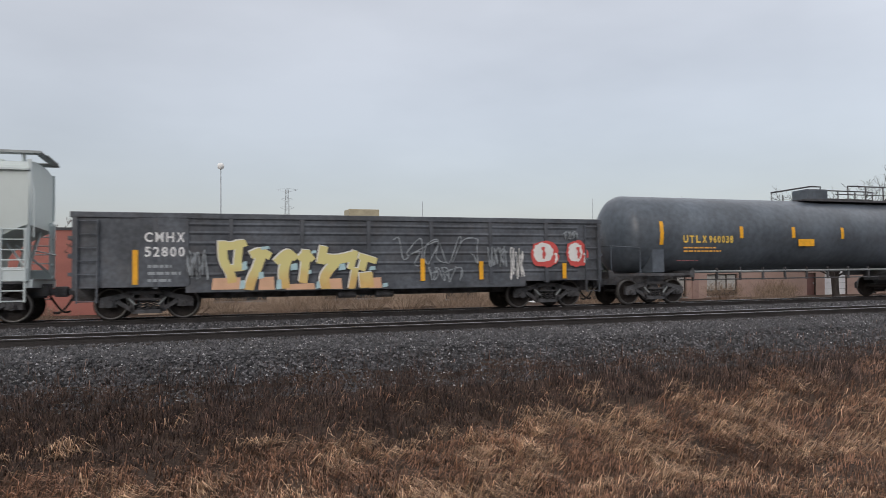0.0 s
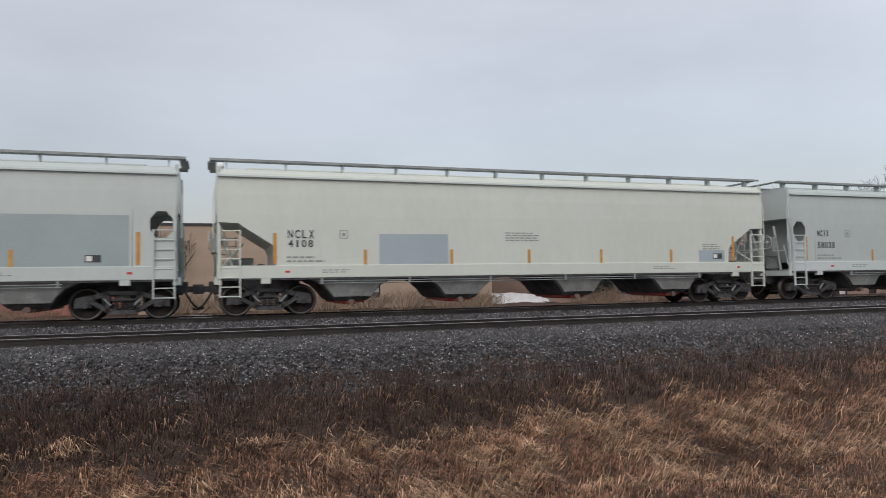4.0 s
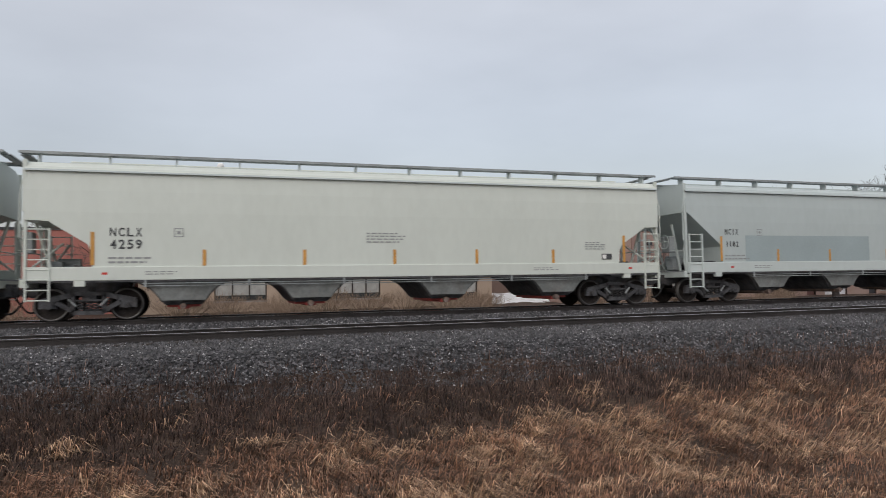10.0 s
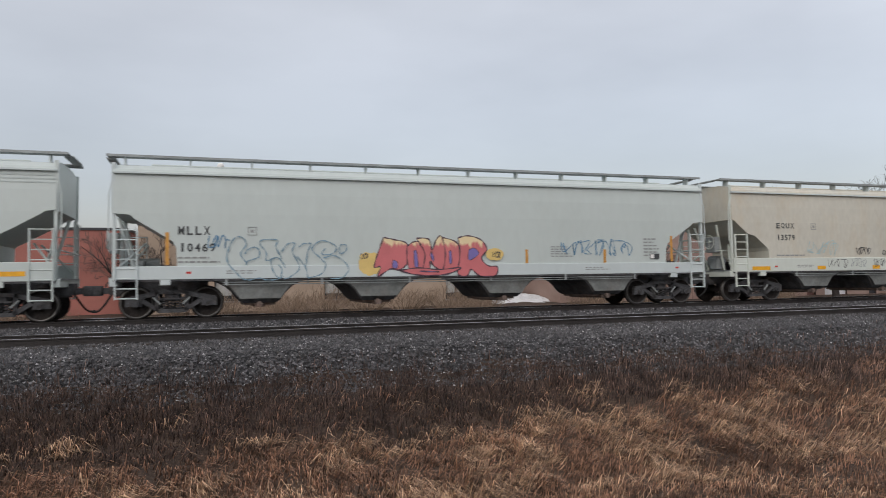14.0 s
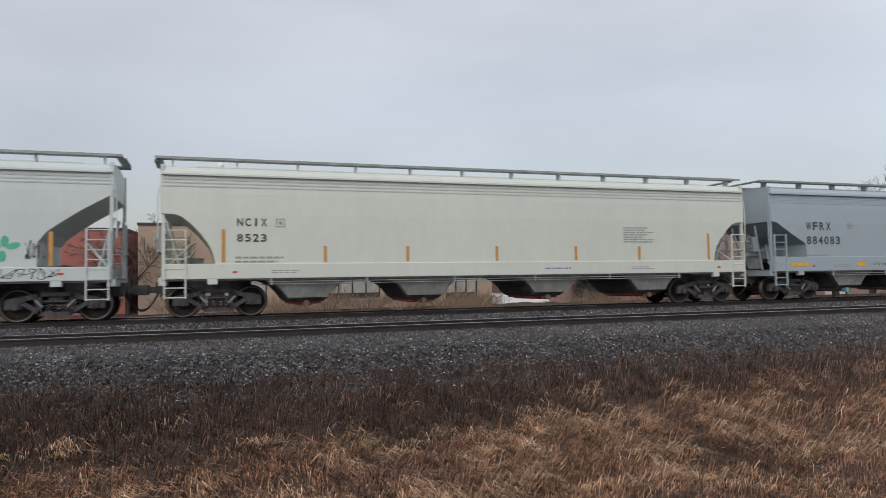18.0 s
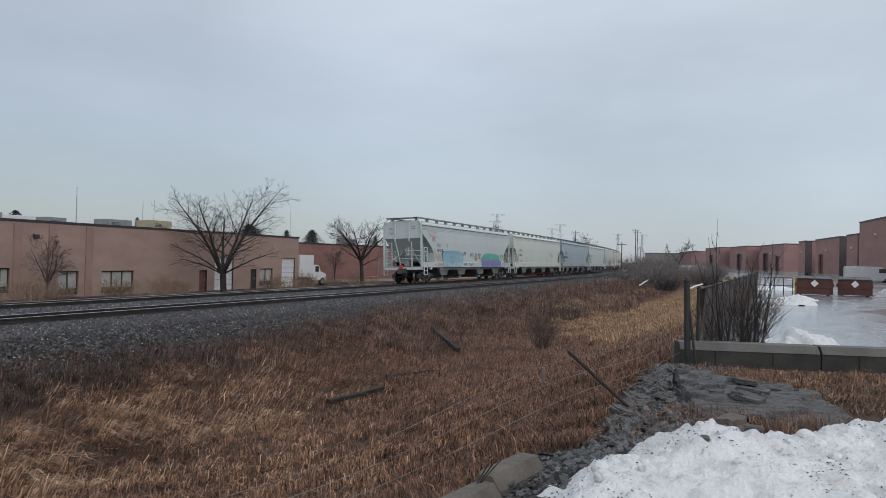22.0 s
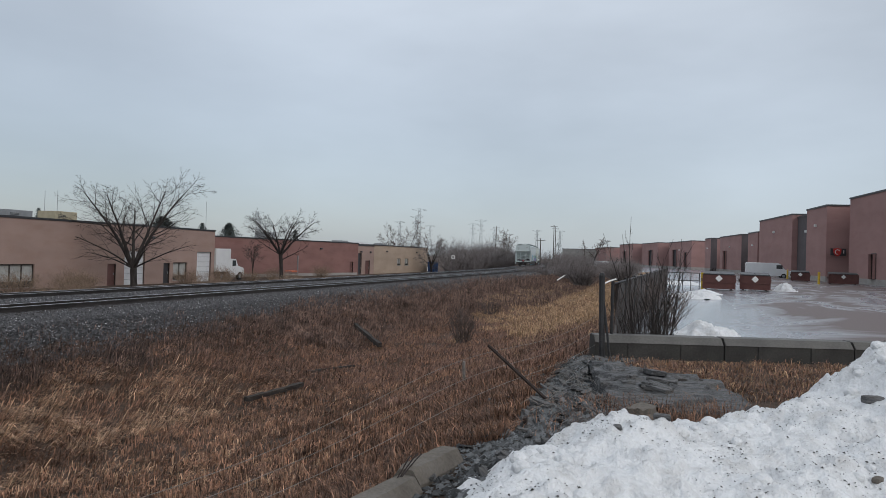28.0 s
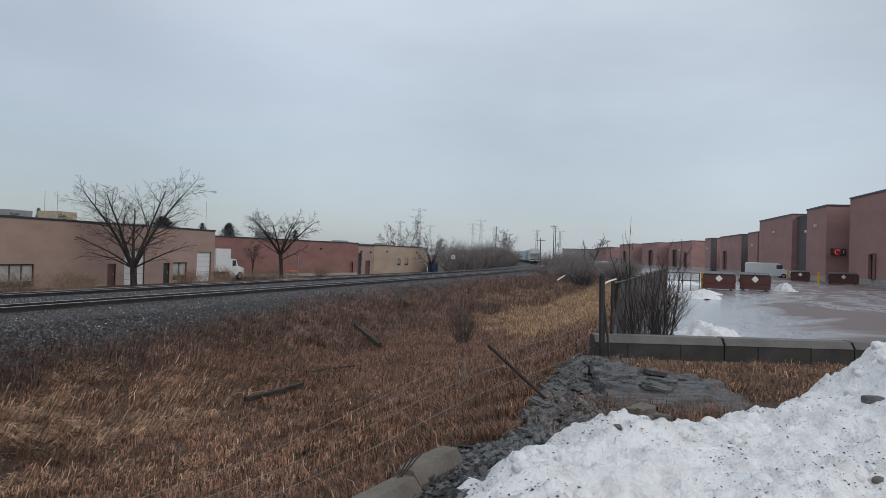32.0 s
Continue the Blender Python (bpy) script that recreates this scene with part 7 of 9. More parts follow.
def snow_height(d, l):
    dc, zc = np.interp(l, CR_L, CR_D), np.interp(l, CR_L, CR_Z)
    front = np.clip((dc - d) / np.interp(l, [0, 3, 6], [2.2, 3.6, 5.5]), 0, 1)
    back = np.clip((d - dc) / 1.1, 0, 1)
    z = zc + (0.0 - zc) * np.where(d < dc, front ** 1.35, back ** 1.6)
    lump = np.array([noise.fractal(Vector((a * 1.3, b * 1.3, 0.3)), 0.9, 2.1, 5) for a, b in zip(d.ravel(), l.ravel())]).reshape(d.shape)
    cell = np.array([min(0.6, noise.voronoi(Vector((a * 4.5, b * 4.5, 0.0)))[0][0]) for a, b in zip(d.ravel(), l.ravel())]).reshape(d.shape)
    fine = np.array([noise.fractal(Vector((a * 6, b * 6, 1.7)), 0.7, 2.2, 4) for a, b in zip(d.ravel(), l.ravel())]).reshape(d.shape)
    crust = np.array([noise.fractal(Vector((a * 15, b * 15, 4.1)), 0.8, 2.1, 3) for a, b in zip(d.ravel(), l.ravel())]).reshape(d.shape)
    return z + (lump * 0.13 + np.abs(fine) * 0.06 - cell * 0.11 + crust * 0.014 - 0.01) * np.clip((z + 0.1) * 3, 0.2, 1)


sd, sl = np.meshgrid(np.arange(2.2, 9.4, 0.032), np.arange(-0.5, 8.6, 0.032), indexing="ij")
sz = snow_height(sd, sl)
SX, SY = sd * YF[0] + sl * YS[0], sd * YF[1] + sl * YS[1]
ni, nj = sd.shape
idx = np.arange(ni * nj).reshape(ni, nj)
f = np.stack([idx[:-1, :-1], idx[:-1, 1:], idx[1:, 1:], idx[1:, :-1]], -1).reshape(-1, 4)
keep = np.maximum.reduce([sz.ravel()[f[:, k]] for k in range(4)]) > 0.07
me = bpy.data.meshes.new("snow_bank")
me.from_pydata(np.stack([SX, SY, sz + 0.02], -1).reshape(-1, 3).tolist(), [], f[keep].tolist())
me.materials.append(M_SNOW)
me.polygons.foreach_set("use_smooth", [True] * len(me.polygons))
bank = thing("snow_bank", "ploughed bank of old snow speckled with grit", "snow bank")
part("snow_mass", me, M_SNOW, bank)
rr = random.Random(77)
for k in range(46):  # clods along the crest and the foot
    l = rr.uniform(0.35, 4.6)
    d = float(np.interp(l, CR_L, CR_D)) + (rr.uniform(-0.25, 0.12) if k % 3 else -rr.uniform(0.4, 1.6))
    r = rr.uniform(0.03, 0.085)
    rings = [[(r * math.sin(b) * math.cos(a) * (1 + 0.35 * noise.noise(Vector((math.cos(a) * 1.5 + k, math.sin(a) * 1.5, b)))), r * math.sin(b) * math.sin(a) * (1 + 0.35 * noise.noise(Vector((math.cos(a) * 1.5, math.sin(a) * 1.5 + k, b)))), -0.75 * r * math.cos(b)) for a in [i * math.pi / 5 for i in range(10)]] for b in (0.1, 0.7, 1.3, 1.9, 2.5, 3.04)]
    z = float(snow_height(np.array([[d]]), np.array([[l]]))[0, 0])
    part("snow_clod", Geo().loft(rings), M_SNOW, bank, smooth=True, m=yard(d, l, z + 0.3 * r, rr.uniform(0, 360)))
n = 42000
pd, pl_ = rng.uniform(2.6, 8.0, n), rng.uniform(0.1, 8.5, n)
pz = snow_height(pd, pl_)
drift = np.array([noise.noise(Vector((a * 1.1, b * 1.1, 2.0))) + 0.7 * noise.noise(Vector((a * 3.5, b * 3.5, 5.0))) for a, b in zip(pd, pl_)])
ok = (pz > 0.12) & (drift + rng.normal(0, 0.25, n) > 0.05)
scatter_stones("grit_on_snow", np.stack([pd * YF[0] + pl_ * YS[0], pd * YF[1] + pl_ * YS[1], pz + 0.020], -1)[ok], (0.0026 + rng.exponential(0.0032, n)).clip(0, 0.015)[ok], M_SPECK, "dark grit and dirt on the old snow")
for k, (d, l, s) in enumerate(((6.35, 4.0, 0.09), (5.0, 3.2, 0.05), (5.55, 1.45, 0.06), (4.6, 4.3, 0.05), (5.7, 1.85, 0.07))):
    z = float(snow_height(np.array([[d]]), np.array([[l]]))[0, 0])
    t = thing("stone_on_snow", "pale stone lying on the dirty snow" if k % 2 else "dark chunk lying on the dirty snow", "stone", m=yard(d, l, z + 0.02, 40 * k))
    part("chunk", Geo().cbox(-s, s, -s * 0.5, s * 0.6, -s * 0.4, s * 0.4, s * 0.25), M_CONC if k % 2 else M_SLATE, t)


def snow_pile(d, l, w, h, dep, label, seed, m0=None):
    """A small heap of ploughed snow."""
    n1, n2 = 40, 26
    g = Geo()
    for i in range(n1 + 1):
        for j in range(n2 + 1):
            a, b = i / n1 * 2 - 1, j / n2 * 2 - 1
            r = math.sqrt(a * a + b * b)
            q = noise.fractal(Vector((a * 2.2 + seed, b * 2.2, 0)), 0.9, 2.1, 4)
            z = h * max(0.0, 1 - r ** 1.5 + 0.45 * q) - 0.03
            g.v.append((a * w / 2, b * dep / 2, z))
    for i in range(n1):
        for j in range(n2):
            q = (i * (n2 + 1) + j, (i + 1) * (n2 + 1) + j, (i + 1) * (n2 + 1) + j + 1, i * (n2 + 1) + j + 1)
            if max(g.v[k][2] for k in q) > -0.02:
                g.f.append(q)
    t = thing("snow_pile", label, "snow pile", "ploughed snow heaps", m=m0 if m0 is not None else yard(d, l, 0.115))
    part("snow_mound", g, M_SNOW, t, smooth=True)


snow_pile(16.2, 6.25, 1.5, 0.36, 1.3, "small heap of old snow behind the kerb block", 1)
snow_pile(33.5, 12.4, 2.2, 0.35, 2.6, "heap of ploughed snow by the fence", 2)
snow_pile(38.5, 14.6, 2.0, 0.22, 3.0, "heap of ploughed snow by the fence", 5)
snow_pile(45.5, 22.6, 1.6, 0.5, 1.6, "heap of ploughed snow beside the dumpsters", 3)
snow_pile(54, 18.8, 4.0, 0.3, 5.0, "low heap of ploughed snow in the yard", 7)
snow_pile(0, 0, 9.0, 0.8, 3.0, "small patch of old snow under the bare tree", 4, row_pose(128.0, 2.0))
snow_pile(0, 0, 9.5, 0.55, 3.4, "low ploughed snow heap between the brick units", 6, row_pose(6.3, 2.5))
snow_pile(0, 0, 6.0, 0.22, 2.4, "patch of old snow beside the line", 8, row_pose(13.0, -4.5))
snow_pile(0, 0, 9.0, 0.3, 2.0, "patch of old snow beside the line", 9, row_pose(56.0, -5.0))

# ---- slate outcrop and gravel at the end of the ditch
def rock_mesh(L, W, H, seed, layers=7):
    rings = []
    for k in range(layers):
        for e in (0, 1):
            f = 1 - 0.55 * (k / layers) ** 1.5
            z = H * (k + e * 0.82) / layers
            ring = []
            for i in range(26):
                a = 2 * math.pi * i / 26
                q = 1 + 0.28 * noise.noise(Vector((math.cos(a) * 1.7 + seed, math.sin(a) * 1.7, k * 0.9))) + 0.06 * noise.noise(Vector((math.cos(a) * 6, math.sin(a) * 6, seed + k)))
                ring.append((L / 2 * f * q * math.cos(a) + 0.05 * k, W / 2 * f * q * math.sin(a), z + 0.06 * noise.noise(Vector((math.cos(a) * 2, math.sin(a) * 2, seed))) * (k > 0)))
            rings.append(ring)
    return Geo().loft(rings)


def slab_mesh(L, W, H, seed, dip=0.55):
    """A tilted slate slab: long wavy broken ledges, a thick broken end, sharp edges."""
    g = Geo()
    n1, n2 = 64, 44
    for i in range(n1 + 1):
        for j in range(n2 + 1):
            a, b = i / n1 * 2 - 1, j / n2 * 2 - 1
            wave = noise.noise(Vector((a * 1.4 + seed, b * 1.1, 0.4)))
            edge = 1 - max(abs(a + 0.12 * wave) ** 4, abs(b + 0.1 * wave) ** 4) + 0.22 * noise.noise(Vector((a * 2.6 + seed, b * 2.6, 0)))
            raw = 0.55 + dip * (0.55 * b - 0.45 * a) + 0.32 * wave + 0.07 * noise.noise(Vector((a * 5, b * 3, seed)))
            q = raw * 5.0
            step = (math.floor(q) + min(1.0, (q - math.floor(q)) * 7) * 0.85 + 0.15 * (q - math.floor(q))) / 5.0
            z = H * max(0.12, step) * (1 if edge > 0.2 else max(0.0, edge / 0.2) ** 0.4) - 0.05
            z += 0.012 * noise.noise(Vector((a * 13, b * 13, seed)))
            g.v.append((a * L / 2 + 0.03 * noise.noise(Vector((a * 7, b * 7, 2))), b * W / 2, z))
    for i in range(n1):
        for j in range(n2):
            g.f.append((i * (n2 + 1) + j, (i + 1) * (n2 + 1) + j, (i + 1) * (n2 + 1) + j + 1, i * (n2 + 1) + j + 1))
    return g


t = thing("slate_outcrop", "large tilted dark grey slate slab with broken ledges", "rock", m=yard(8.8, 2.95, 0.06, -6))
part("slab", slab_mesh(1.85, 1.95, 0.33, 3, 0.42), M_SLATE, t)
rr = random.Random(12)
for k in range(9):  # splintered layers on the slab's ledges
    a, b = rr.uniform(-0.75, 0.7), rr.uniform(-0.75, 0.8)
    w, h = rr.uniform(0.08, 0.26), rr.uniform(0.03, 0.13)
    ring = [(-w, -h), (-w * 0.3, -h * rr.uniform(0.6, 1.3)), (w * 0.6, -h), (w, 0.0), (w * 0.5, h * rr.uniform(0.7, 1.2)), (-w * 0.6, h)]
    z = 0.33 * (0.55 + 0.42 * (0.55 * b - 0.45 * a)) + 0.01
    part("ledge", Geo().prism(ring, 2, -0.04, rr.uniform(0.012, 0.03)), M_SLATE, t, m=pose(a * 0.92, b * 0.95, z, rr.uniform(-4, 14), rr.uniform(-8, 12), rr.uniform(-70, 40)))
g = Geo()
for i in range(19):
    for j in range(9):
        a, b = i / 9 - 1, j / 4 - 1
        g.v.append((a * 0.85, b * 0.3, 0.05 * max(0.0, 1 - a * a - b * b) + 0.03 * noise.noise(Vector((a * 4, b * 4, 1))) - 0.04 * (a * a + b * b)))
for i in range(18):
    for j in range(8):
        g.f.append((i * 9 + j, (i + 1) * 9 + j, (i + 1) * 9 + j + 1, i * 9 + j + 1))
soil = thing("soil_patch", "black wet soil in the hollow behind the slate", "soil", m=yard(9.65, 3.05, 0.20, -4))
part("soil", g, M_SOIL, soil)
t = thing("slate_splinter", "broken slate splinters lying on the slab", "rock", m=yard(8.8, 2.75, 0.23, 50))
part("splinter", Geo().cbox(-0.2, 0.2, -0.03, 0.03, 0, 0.03, 0.008, pose(0, 0, 0.02, 0, 8, 0)), M_SLATE, t)
part("splinter", Geo().cbox(-0.14, 0.16, 0.06, 0.1, 0, 0.03, 0.008, pose(0, 0, 0.02, 0, 8, -12)), M_SLATE, t)
t = thing("slate_boulder", "small angular slate boulder", "rock", m=yard(7.3, 2.05, 0.0, 30))
part("boulder", rock_mesh(0.5, 0.4, 0.28, 13, 4), M_CONC, t)
pts, sizes = [], []
n = 24000
for k in range(n):
    f = rng.random()
    d, l = 4.2 + f * 7.9, 0.23 + f * 2.14 + rng.normal(0, 0.42) + 0.15
    x, y = d * YF[0] + l * YS[0], d * YF[1] + l * YS[1]
    pts.append((x, y, float(height(np.array([x]), np.array([y]))[0]) + 0.02))
    sizes.append(min(0.07, 0.010 + rng.exponential(0.013)))
rubble = thing("slate_rubble", "loose flat slate plates lying on the gravel", "rocks")
rr = random.Random(91)
for k in range(230):
    f = rr.random()
    d, l = 5.3 + f * 6.4, 0.62 + f * 1.75 + rr.gauss(0, 0.4)
    x, y = d * YF[0] + l * YS[0], d * YF[1] + l * YS[1]
    r, n5 = 0.025 + 0.10 * rr.random() ** 2, rr.randint(5, 7)
    ring = [(r * math.cos(2 * math.pi * q / n5) * rr.uniform(0.7, 1.3), r * 0.6 * math.sin(2 * math.pi * q / n5) * rr.uniform(0.7, 1.2)) for q in range(n5)]
    part("plate", Geo().prism(ring, 2, 0.0, rr.uniform(0.015, 0.045)), M_SLATE, rubble, m=pose(x, y, float(height(np.array([x]), np.array([y]))[0]) + 0.045, rr.uniform(-28, 28), rr.uniform(-28, 28), rr.uniform(0, 360)))
scatter_stones("slate_gravel", np.array(pts), np.array(sizes), M_GRAVEL, "loose slate gravel and rubble at the ditch's edge", 0.65)
n = 1500
pts = []
for k in range(n):
    d, l = rng.uniform(2.2, 4.5), rng.uniform(2.2, 6.0)
    pts.append((d * YF[0] + l * YS[0], d * YF[1] + l * YS[1], 0.105))
scatter_stones("lot_gravel", np.array(pts), rng.uniform(0.01, 0.03, n), M_GRAVEL, "dark gravel at the foot of the snow")

# ---- posts, rods, wire
tangle = thing("wire_tangle", "tangled remains of rusted chain-link wire on the gravel", "wire")
rr = random.Random(33)
for k in range(60):
    d, l = rr.uniform(7.4, 11.8), 0.0
    l = 0.75 + (d - 5.0) * 0.26 + rr.gauss(0, 0.35)
    x, y = d * YF[0] + l * YS[0], d * YF[1] + l * YS[1]
    z, a, r = float(height(np.array([x]), np.array([y]))[0]) + 0.03, rr.uniform(0, 6.283), rr.uniform(0.15, 0.5)
    pts = [(x + r * q * math.cos(a + 0.9 * q), y + r * q * math.sin(a + 0.9 * q), z + rr.uniform(0.12, 0.3) * r * math.sin(math.pi * q)) for q in [i / 8 for i in range(9)]]
    part("wire", Geo().tube(pts, 0.0035, 3), M_WIRE, tangle)
t = thing("fence_post", "dark steel corner post of the old fence, leaning", "post", m=yard(11.9, 2.78, -0.1))
part("post", Geo().tube([(0.02, 0, 0), (-0.02, 0, 1.66)], 0.05, 10), M_POST, t)
part("cap", Geo().tube([(-0.02, 0, 1.66), (-0.02, 0, 1.71)], [0.058, 0.03], 10), M_POST, t)
part("brace", Geo().tube([(0.16, -0.1, 0.0), (-0.01, 0.0, 1.45)], 0.022, 6), M_POST, t)
part("top_rail", Geo().tube([(-0.02, 0, 1.50), (0.22, 0.4, 1.56), (0.45, 0.9, 1.58)], 0.014, 6), M_SIGNW, t)
t = thing("steel_rod", "rusty steel rod leaning over the gravel", "rod", m=yard(8.1, 1.52, 0.0))
part("rod", Geo().tube([(0, 0, -0.05), (-0.92, 0.5, 0.72)], 0.022, 6), M_RUSTROD, t)
for d, l, h, mm, lb in ((12.4, 0.45, 0.45, M_GREYWOOD, "grey wooden stake in the grass"), (7.1, 0.9, 0.12, M_RUSTROD, "short rusty stub in the gravel"), (24.0, 6.8, 0.5, M_GREYWOOD, "small wooden stake in the grass")):
    x, y = d * YF[0] + l * YS[0], d * YF[1] + l * YS[1]
    t = thing("stake", lb, "stake", m=pose(x, y, float(height(np.array([x]), np.array([y]))[0]) - 0.05))
    part("stake", Geo().cbox(-0.04, 0.04, -0.02, 0.02, 0, h + 0.05, 0.008, pose(0, 0, 0, 0, -8, 20)), mm, t)
for k, (z, sag) in enumerate(((0.35, 0.12), (0.6, 0.2), (0.85, 0.28))):
    pts = []
    for i in range(30):
        q = i / 29
        d, l = 12.0 - 8.0 * q, 2.7 - 4.4 * q - 0.3 * k * q
        x, y = d * YF[0] + l * YS[0], d * YF[1] + l * YS[1]
        g0 = float(height(np.array([x]), np.array([y]))[0])
        pts.append((x, y, max(g0 + 0.12, z * (1 - q * 0.8) - sag * math.sin(math.pi * q * 3) * 0.3)))
    t = thing("fence_wire", "slack old strand of fence wire across the grass", "wire", "strands of old fence wire")
    part("strand", Geo().tube(pts, 0.0026, 4), M_WIRE, t)


def ditch_timber(d0, l0, d1, l1, w, h, material, label, lift=0.05):
    ends = []
    for d, l in ((d0, l0), (d1, l1)):
        x, y = d * YF[0] + l * YS[0], d * YF[1] + l * YS[1]
        ends.append(Vector((x, y, float(height(np.array([x]), np.array([y]))[0]) + lift)))
    a, b = ends
    t = thing("timber", label, "timber", m=Matrix.Translation(a) @ (b - a).to_track_quat("X", "Z").to_matrix().to_4x4())
    L = (b - a).length
    g = Geo()
    rings = []
    for k in range(9):
        x = L * k / 8
        j = [0.8 + 0.4 * noise.noise(Vector((x * 3, q * 2.1, d0))) for q in range(4)]
        rings.append([(x, -w * j[0], -h), (x, w * j[1], -h), (x, w * j[2], h * j[2]), (x, -w * j[3], h * j[3])])
    part("beam", g.loft(rings), material, t)


ditch_timber(15.2, -4.25, 17.1, -3.4, 0.08, 0.05, M_DRIFT, "rotten black railway timber in the ditch", 0.13)
ditch_timber(18.6, -3.6, 20.6, -2.55, 0.05, 0.035, M_DRIFT, "rotten broken timber lying in the ditch", 0.11)
ditch_timber(23.9, -2.1, 27.3, -3.4, 0.085, 0.08, M_DRIFT, "dark weathered railway tie on the bank", 0.24)

# ---- chain-link fence along the yard
fence = thing("chain_link_fence", "dark chain-link fence with dead creeper along the yard", "fence")
FA, FB = (12.5, 3.1), (46.0, 15.0)


def fence_at(q, z):
    d, l = FA[0] + (FB[0] - FA[0]) * q, FA[1] + (FB[1] - FA[1]) * q
    return (d * YF[0] + l * YS[0], d * YF[1] + l * YS[1], z)


for k in range(14):
    part("post", Geo().tube([fence_at(k / 13, 0.0), fence_at(k / 13, 1.45)], 0.03, 8), M_POST, fence)
part("top_rail", Geo().tube([fence_at(0, 1.40), fence_at(1, 1.40)], 0.02, 6), M_POST, fence)
g = Geo()
nw = 620
for k in range(nw):
    q = k / nw
    dq = 1.3 / 35.5
    for s in (1, -1):
        q1 = q + s * dq
        if 0 <= q1 <= 1:
            g.tube([fence_at(q, 0.12), fence_at(q1, 1.40)], 0.0035, 3, False)
part("mesh", g, M_MESH, fence)["kind"] = "stuff"
g = Geo()
rr = random.Random(4)
for k in range(1500):
    q = rr.random()
    z = rr.uniform(0.1, 1.1)
    a = Vector(fence_at(q, z))
    b = a + Vector((rr.uniform(-0.12, 0.12), rr.uniform(-0.12, 0.12), rr.uniform(0.15, 0.5)))
    g.tube([a, (a + b) / 2 + Vector((rr.uniform(-0.03, 0.03), 0, 0)), b], [0.005, 0.004, 0.002], 3, False)
part("creeper", g, M_TWIG, fence)["kind"] = "stuff"
# yard railing beside the dumpsters
rail_t = thing("pipe_railing", "black pipe railing beside the dumpsters", "railing", m=yard(45.0, 14.6))
for k in range(5):
    part("post", Geo().tube([(k * 0.55, 0, 0), (k * 0.55, 0, 1.05)], 0.03, 8), M_POST, rail_t)
for z in (0.55, 1.05):
    part("rail", Geo().tube([(0, 0, z), (2.2, 0, z)], 0.025, 8), M_POST, rail_t)
part("yellow_post", Geo().tube([(2.45, 0, 0), (2.45, 0, 1.1)], 0.14, 10), M_BOLLARD, rail_t)


# ---- bare trees and shrubs
def tree(name, label, m, H, spread, seed, trunk_r=0.16, fork=0.22, twig=0.010, mat_t=None, category="tree", group="bare trees", limbs=6, low=2, fullness=(7, 6, 5)):
    """A bare tree: trunk and limbs in one mesh, branches and twigs in another. low: number of drooping lower limbs."""
    rr = random.Random(seed)
    wood, fine = Geo(), Geo()

    def grow(p, d, L, r, lev, sag):
        n = (4, 8, 5, 3, 2)[lev]
        pts = [p]
        for k in range(n):
            bend = (0.04, 0.13, 0.17, 0.22, 0.25)[lev]
            d = (d + Vector((rr.uniform(-1, 1), rr.uniform(-1, 1), rr.uniform(-0.7, 0.7))) * bend + Vector((0, 0, sag))).normalized()
            pts.append(pts[-1] + d * (L / n))
        r1 = max(twig * 0.5, r * (0.85, 0.22, 0.25, 0.4, 0.6)[lev])
        (wood if lev < 2 else fine).tube(pts, [r + (r1 - r) * k / n for k in range(n + 1)], (9, 7, 3, 3, 3)[lev], lev < 2)
        if lev == 4:
            return
        if lev == 0:
            for k in range(limbs):
                a = 2 * math.pi * (k * 0.382 + rr.uniform(-0.06, 0.06)) + seed
                up = radians(rr.uniform(46, 78)) if k >= low else radians(rr.uniform(14, 30))
                up = math.atan2(math.sin(up), math.cos(up) * spread)
                q = rr.uniform(0.72, 1.0) if k >= low else rr.uniform(0.8, 1.0)
                nd = Vector((math.cos(a) * math.cos(up), math.sin(a) * math.cos(up), math.sin(up)))
                grow(pts[0].lerp(pts[-1], q), nd, H * ((0.48 + 0.18 * math.sin(up)) * rr.uniform(0.92, 1.08) if k >= low else rr.uniform(0.38, 0.48)), r * rr.uniform(0.36, 0.52), 1, 0.015 if k >= low else -0.01)
            return
        kids = fullness[lev - 1]
        for k in range(kids):
            q = 0.22 + 0.76 * (k + rr.uniform(0.2, 0.9)) / kids
            i = min(n - 1, int(q * n))
            start = pts[i].lerp(pts[i + 1], q * n - i)
            axis = (pts[i + 1] - pts[i]).normalized()
            side = axis.cross(Vector((rr.uniform(-1, 1), rr.uniform(-1, 1), rr.uniform(-0.4, 1.0)))).normalized() * (1 if k % 2 else -1)
            ang = radians(rr.uniform(30, 58))
            nd = axis * math.cos(ang) + side * math.sin(ang)
            grow(start, nd, L * rr.uniform(0.34, 0.50) * (1.25 - 0.6 * q), max(twig * 0.6, (r + (r1 - r) * q) * rr.uniform(0.5, 0.66)), lev + 1, sag * 0.7)
    grow(Vector((0, 0, -0.1)), Vector((rr.uniform(-0.06, 0.06), rr.uniform(-0.06, 0.06), 1)).normalized(), H * fork, trunk_r, 0, 0.0)
    f = H / max(v[2] for v in fine.v)
    t = thing(name, label, category, group, m=m)
    for nm, g, mt in (("trunk", wood, M_BARK), ("crown", fine, mat_t or M_TWIG)):
        g.v = [(x * f, y * f, z * f) for x, y, z in g.v]
        part(nm, g, mt, t)
    return t


def at30(d, l, z=-1.75):
    return yard(d, l, z)


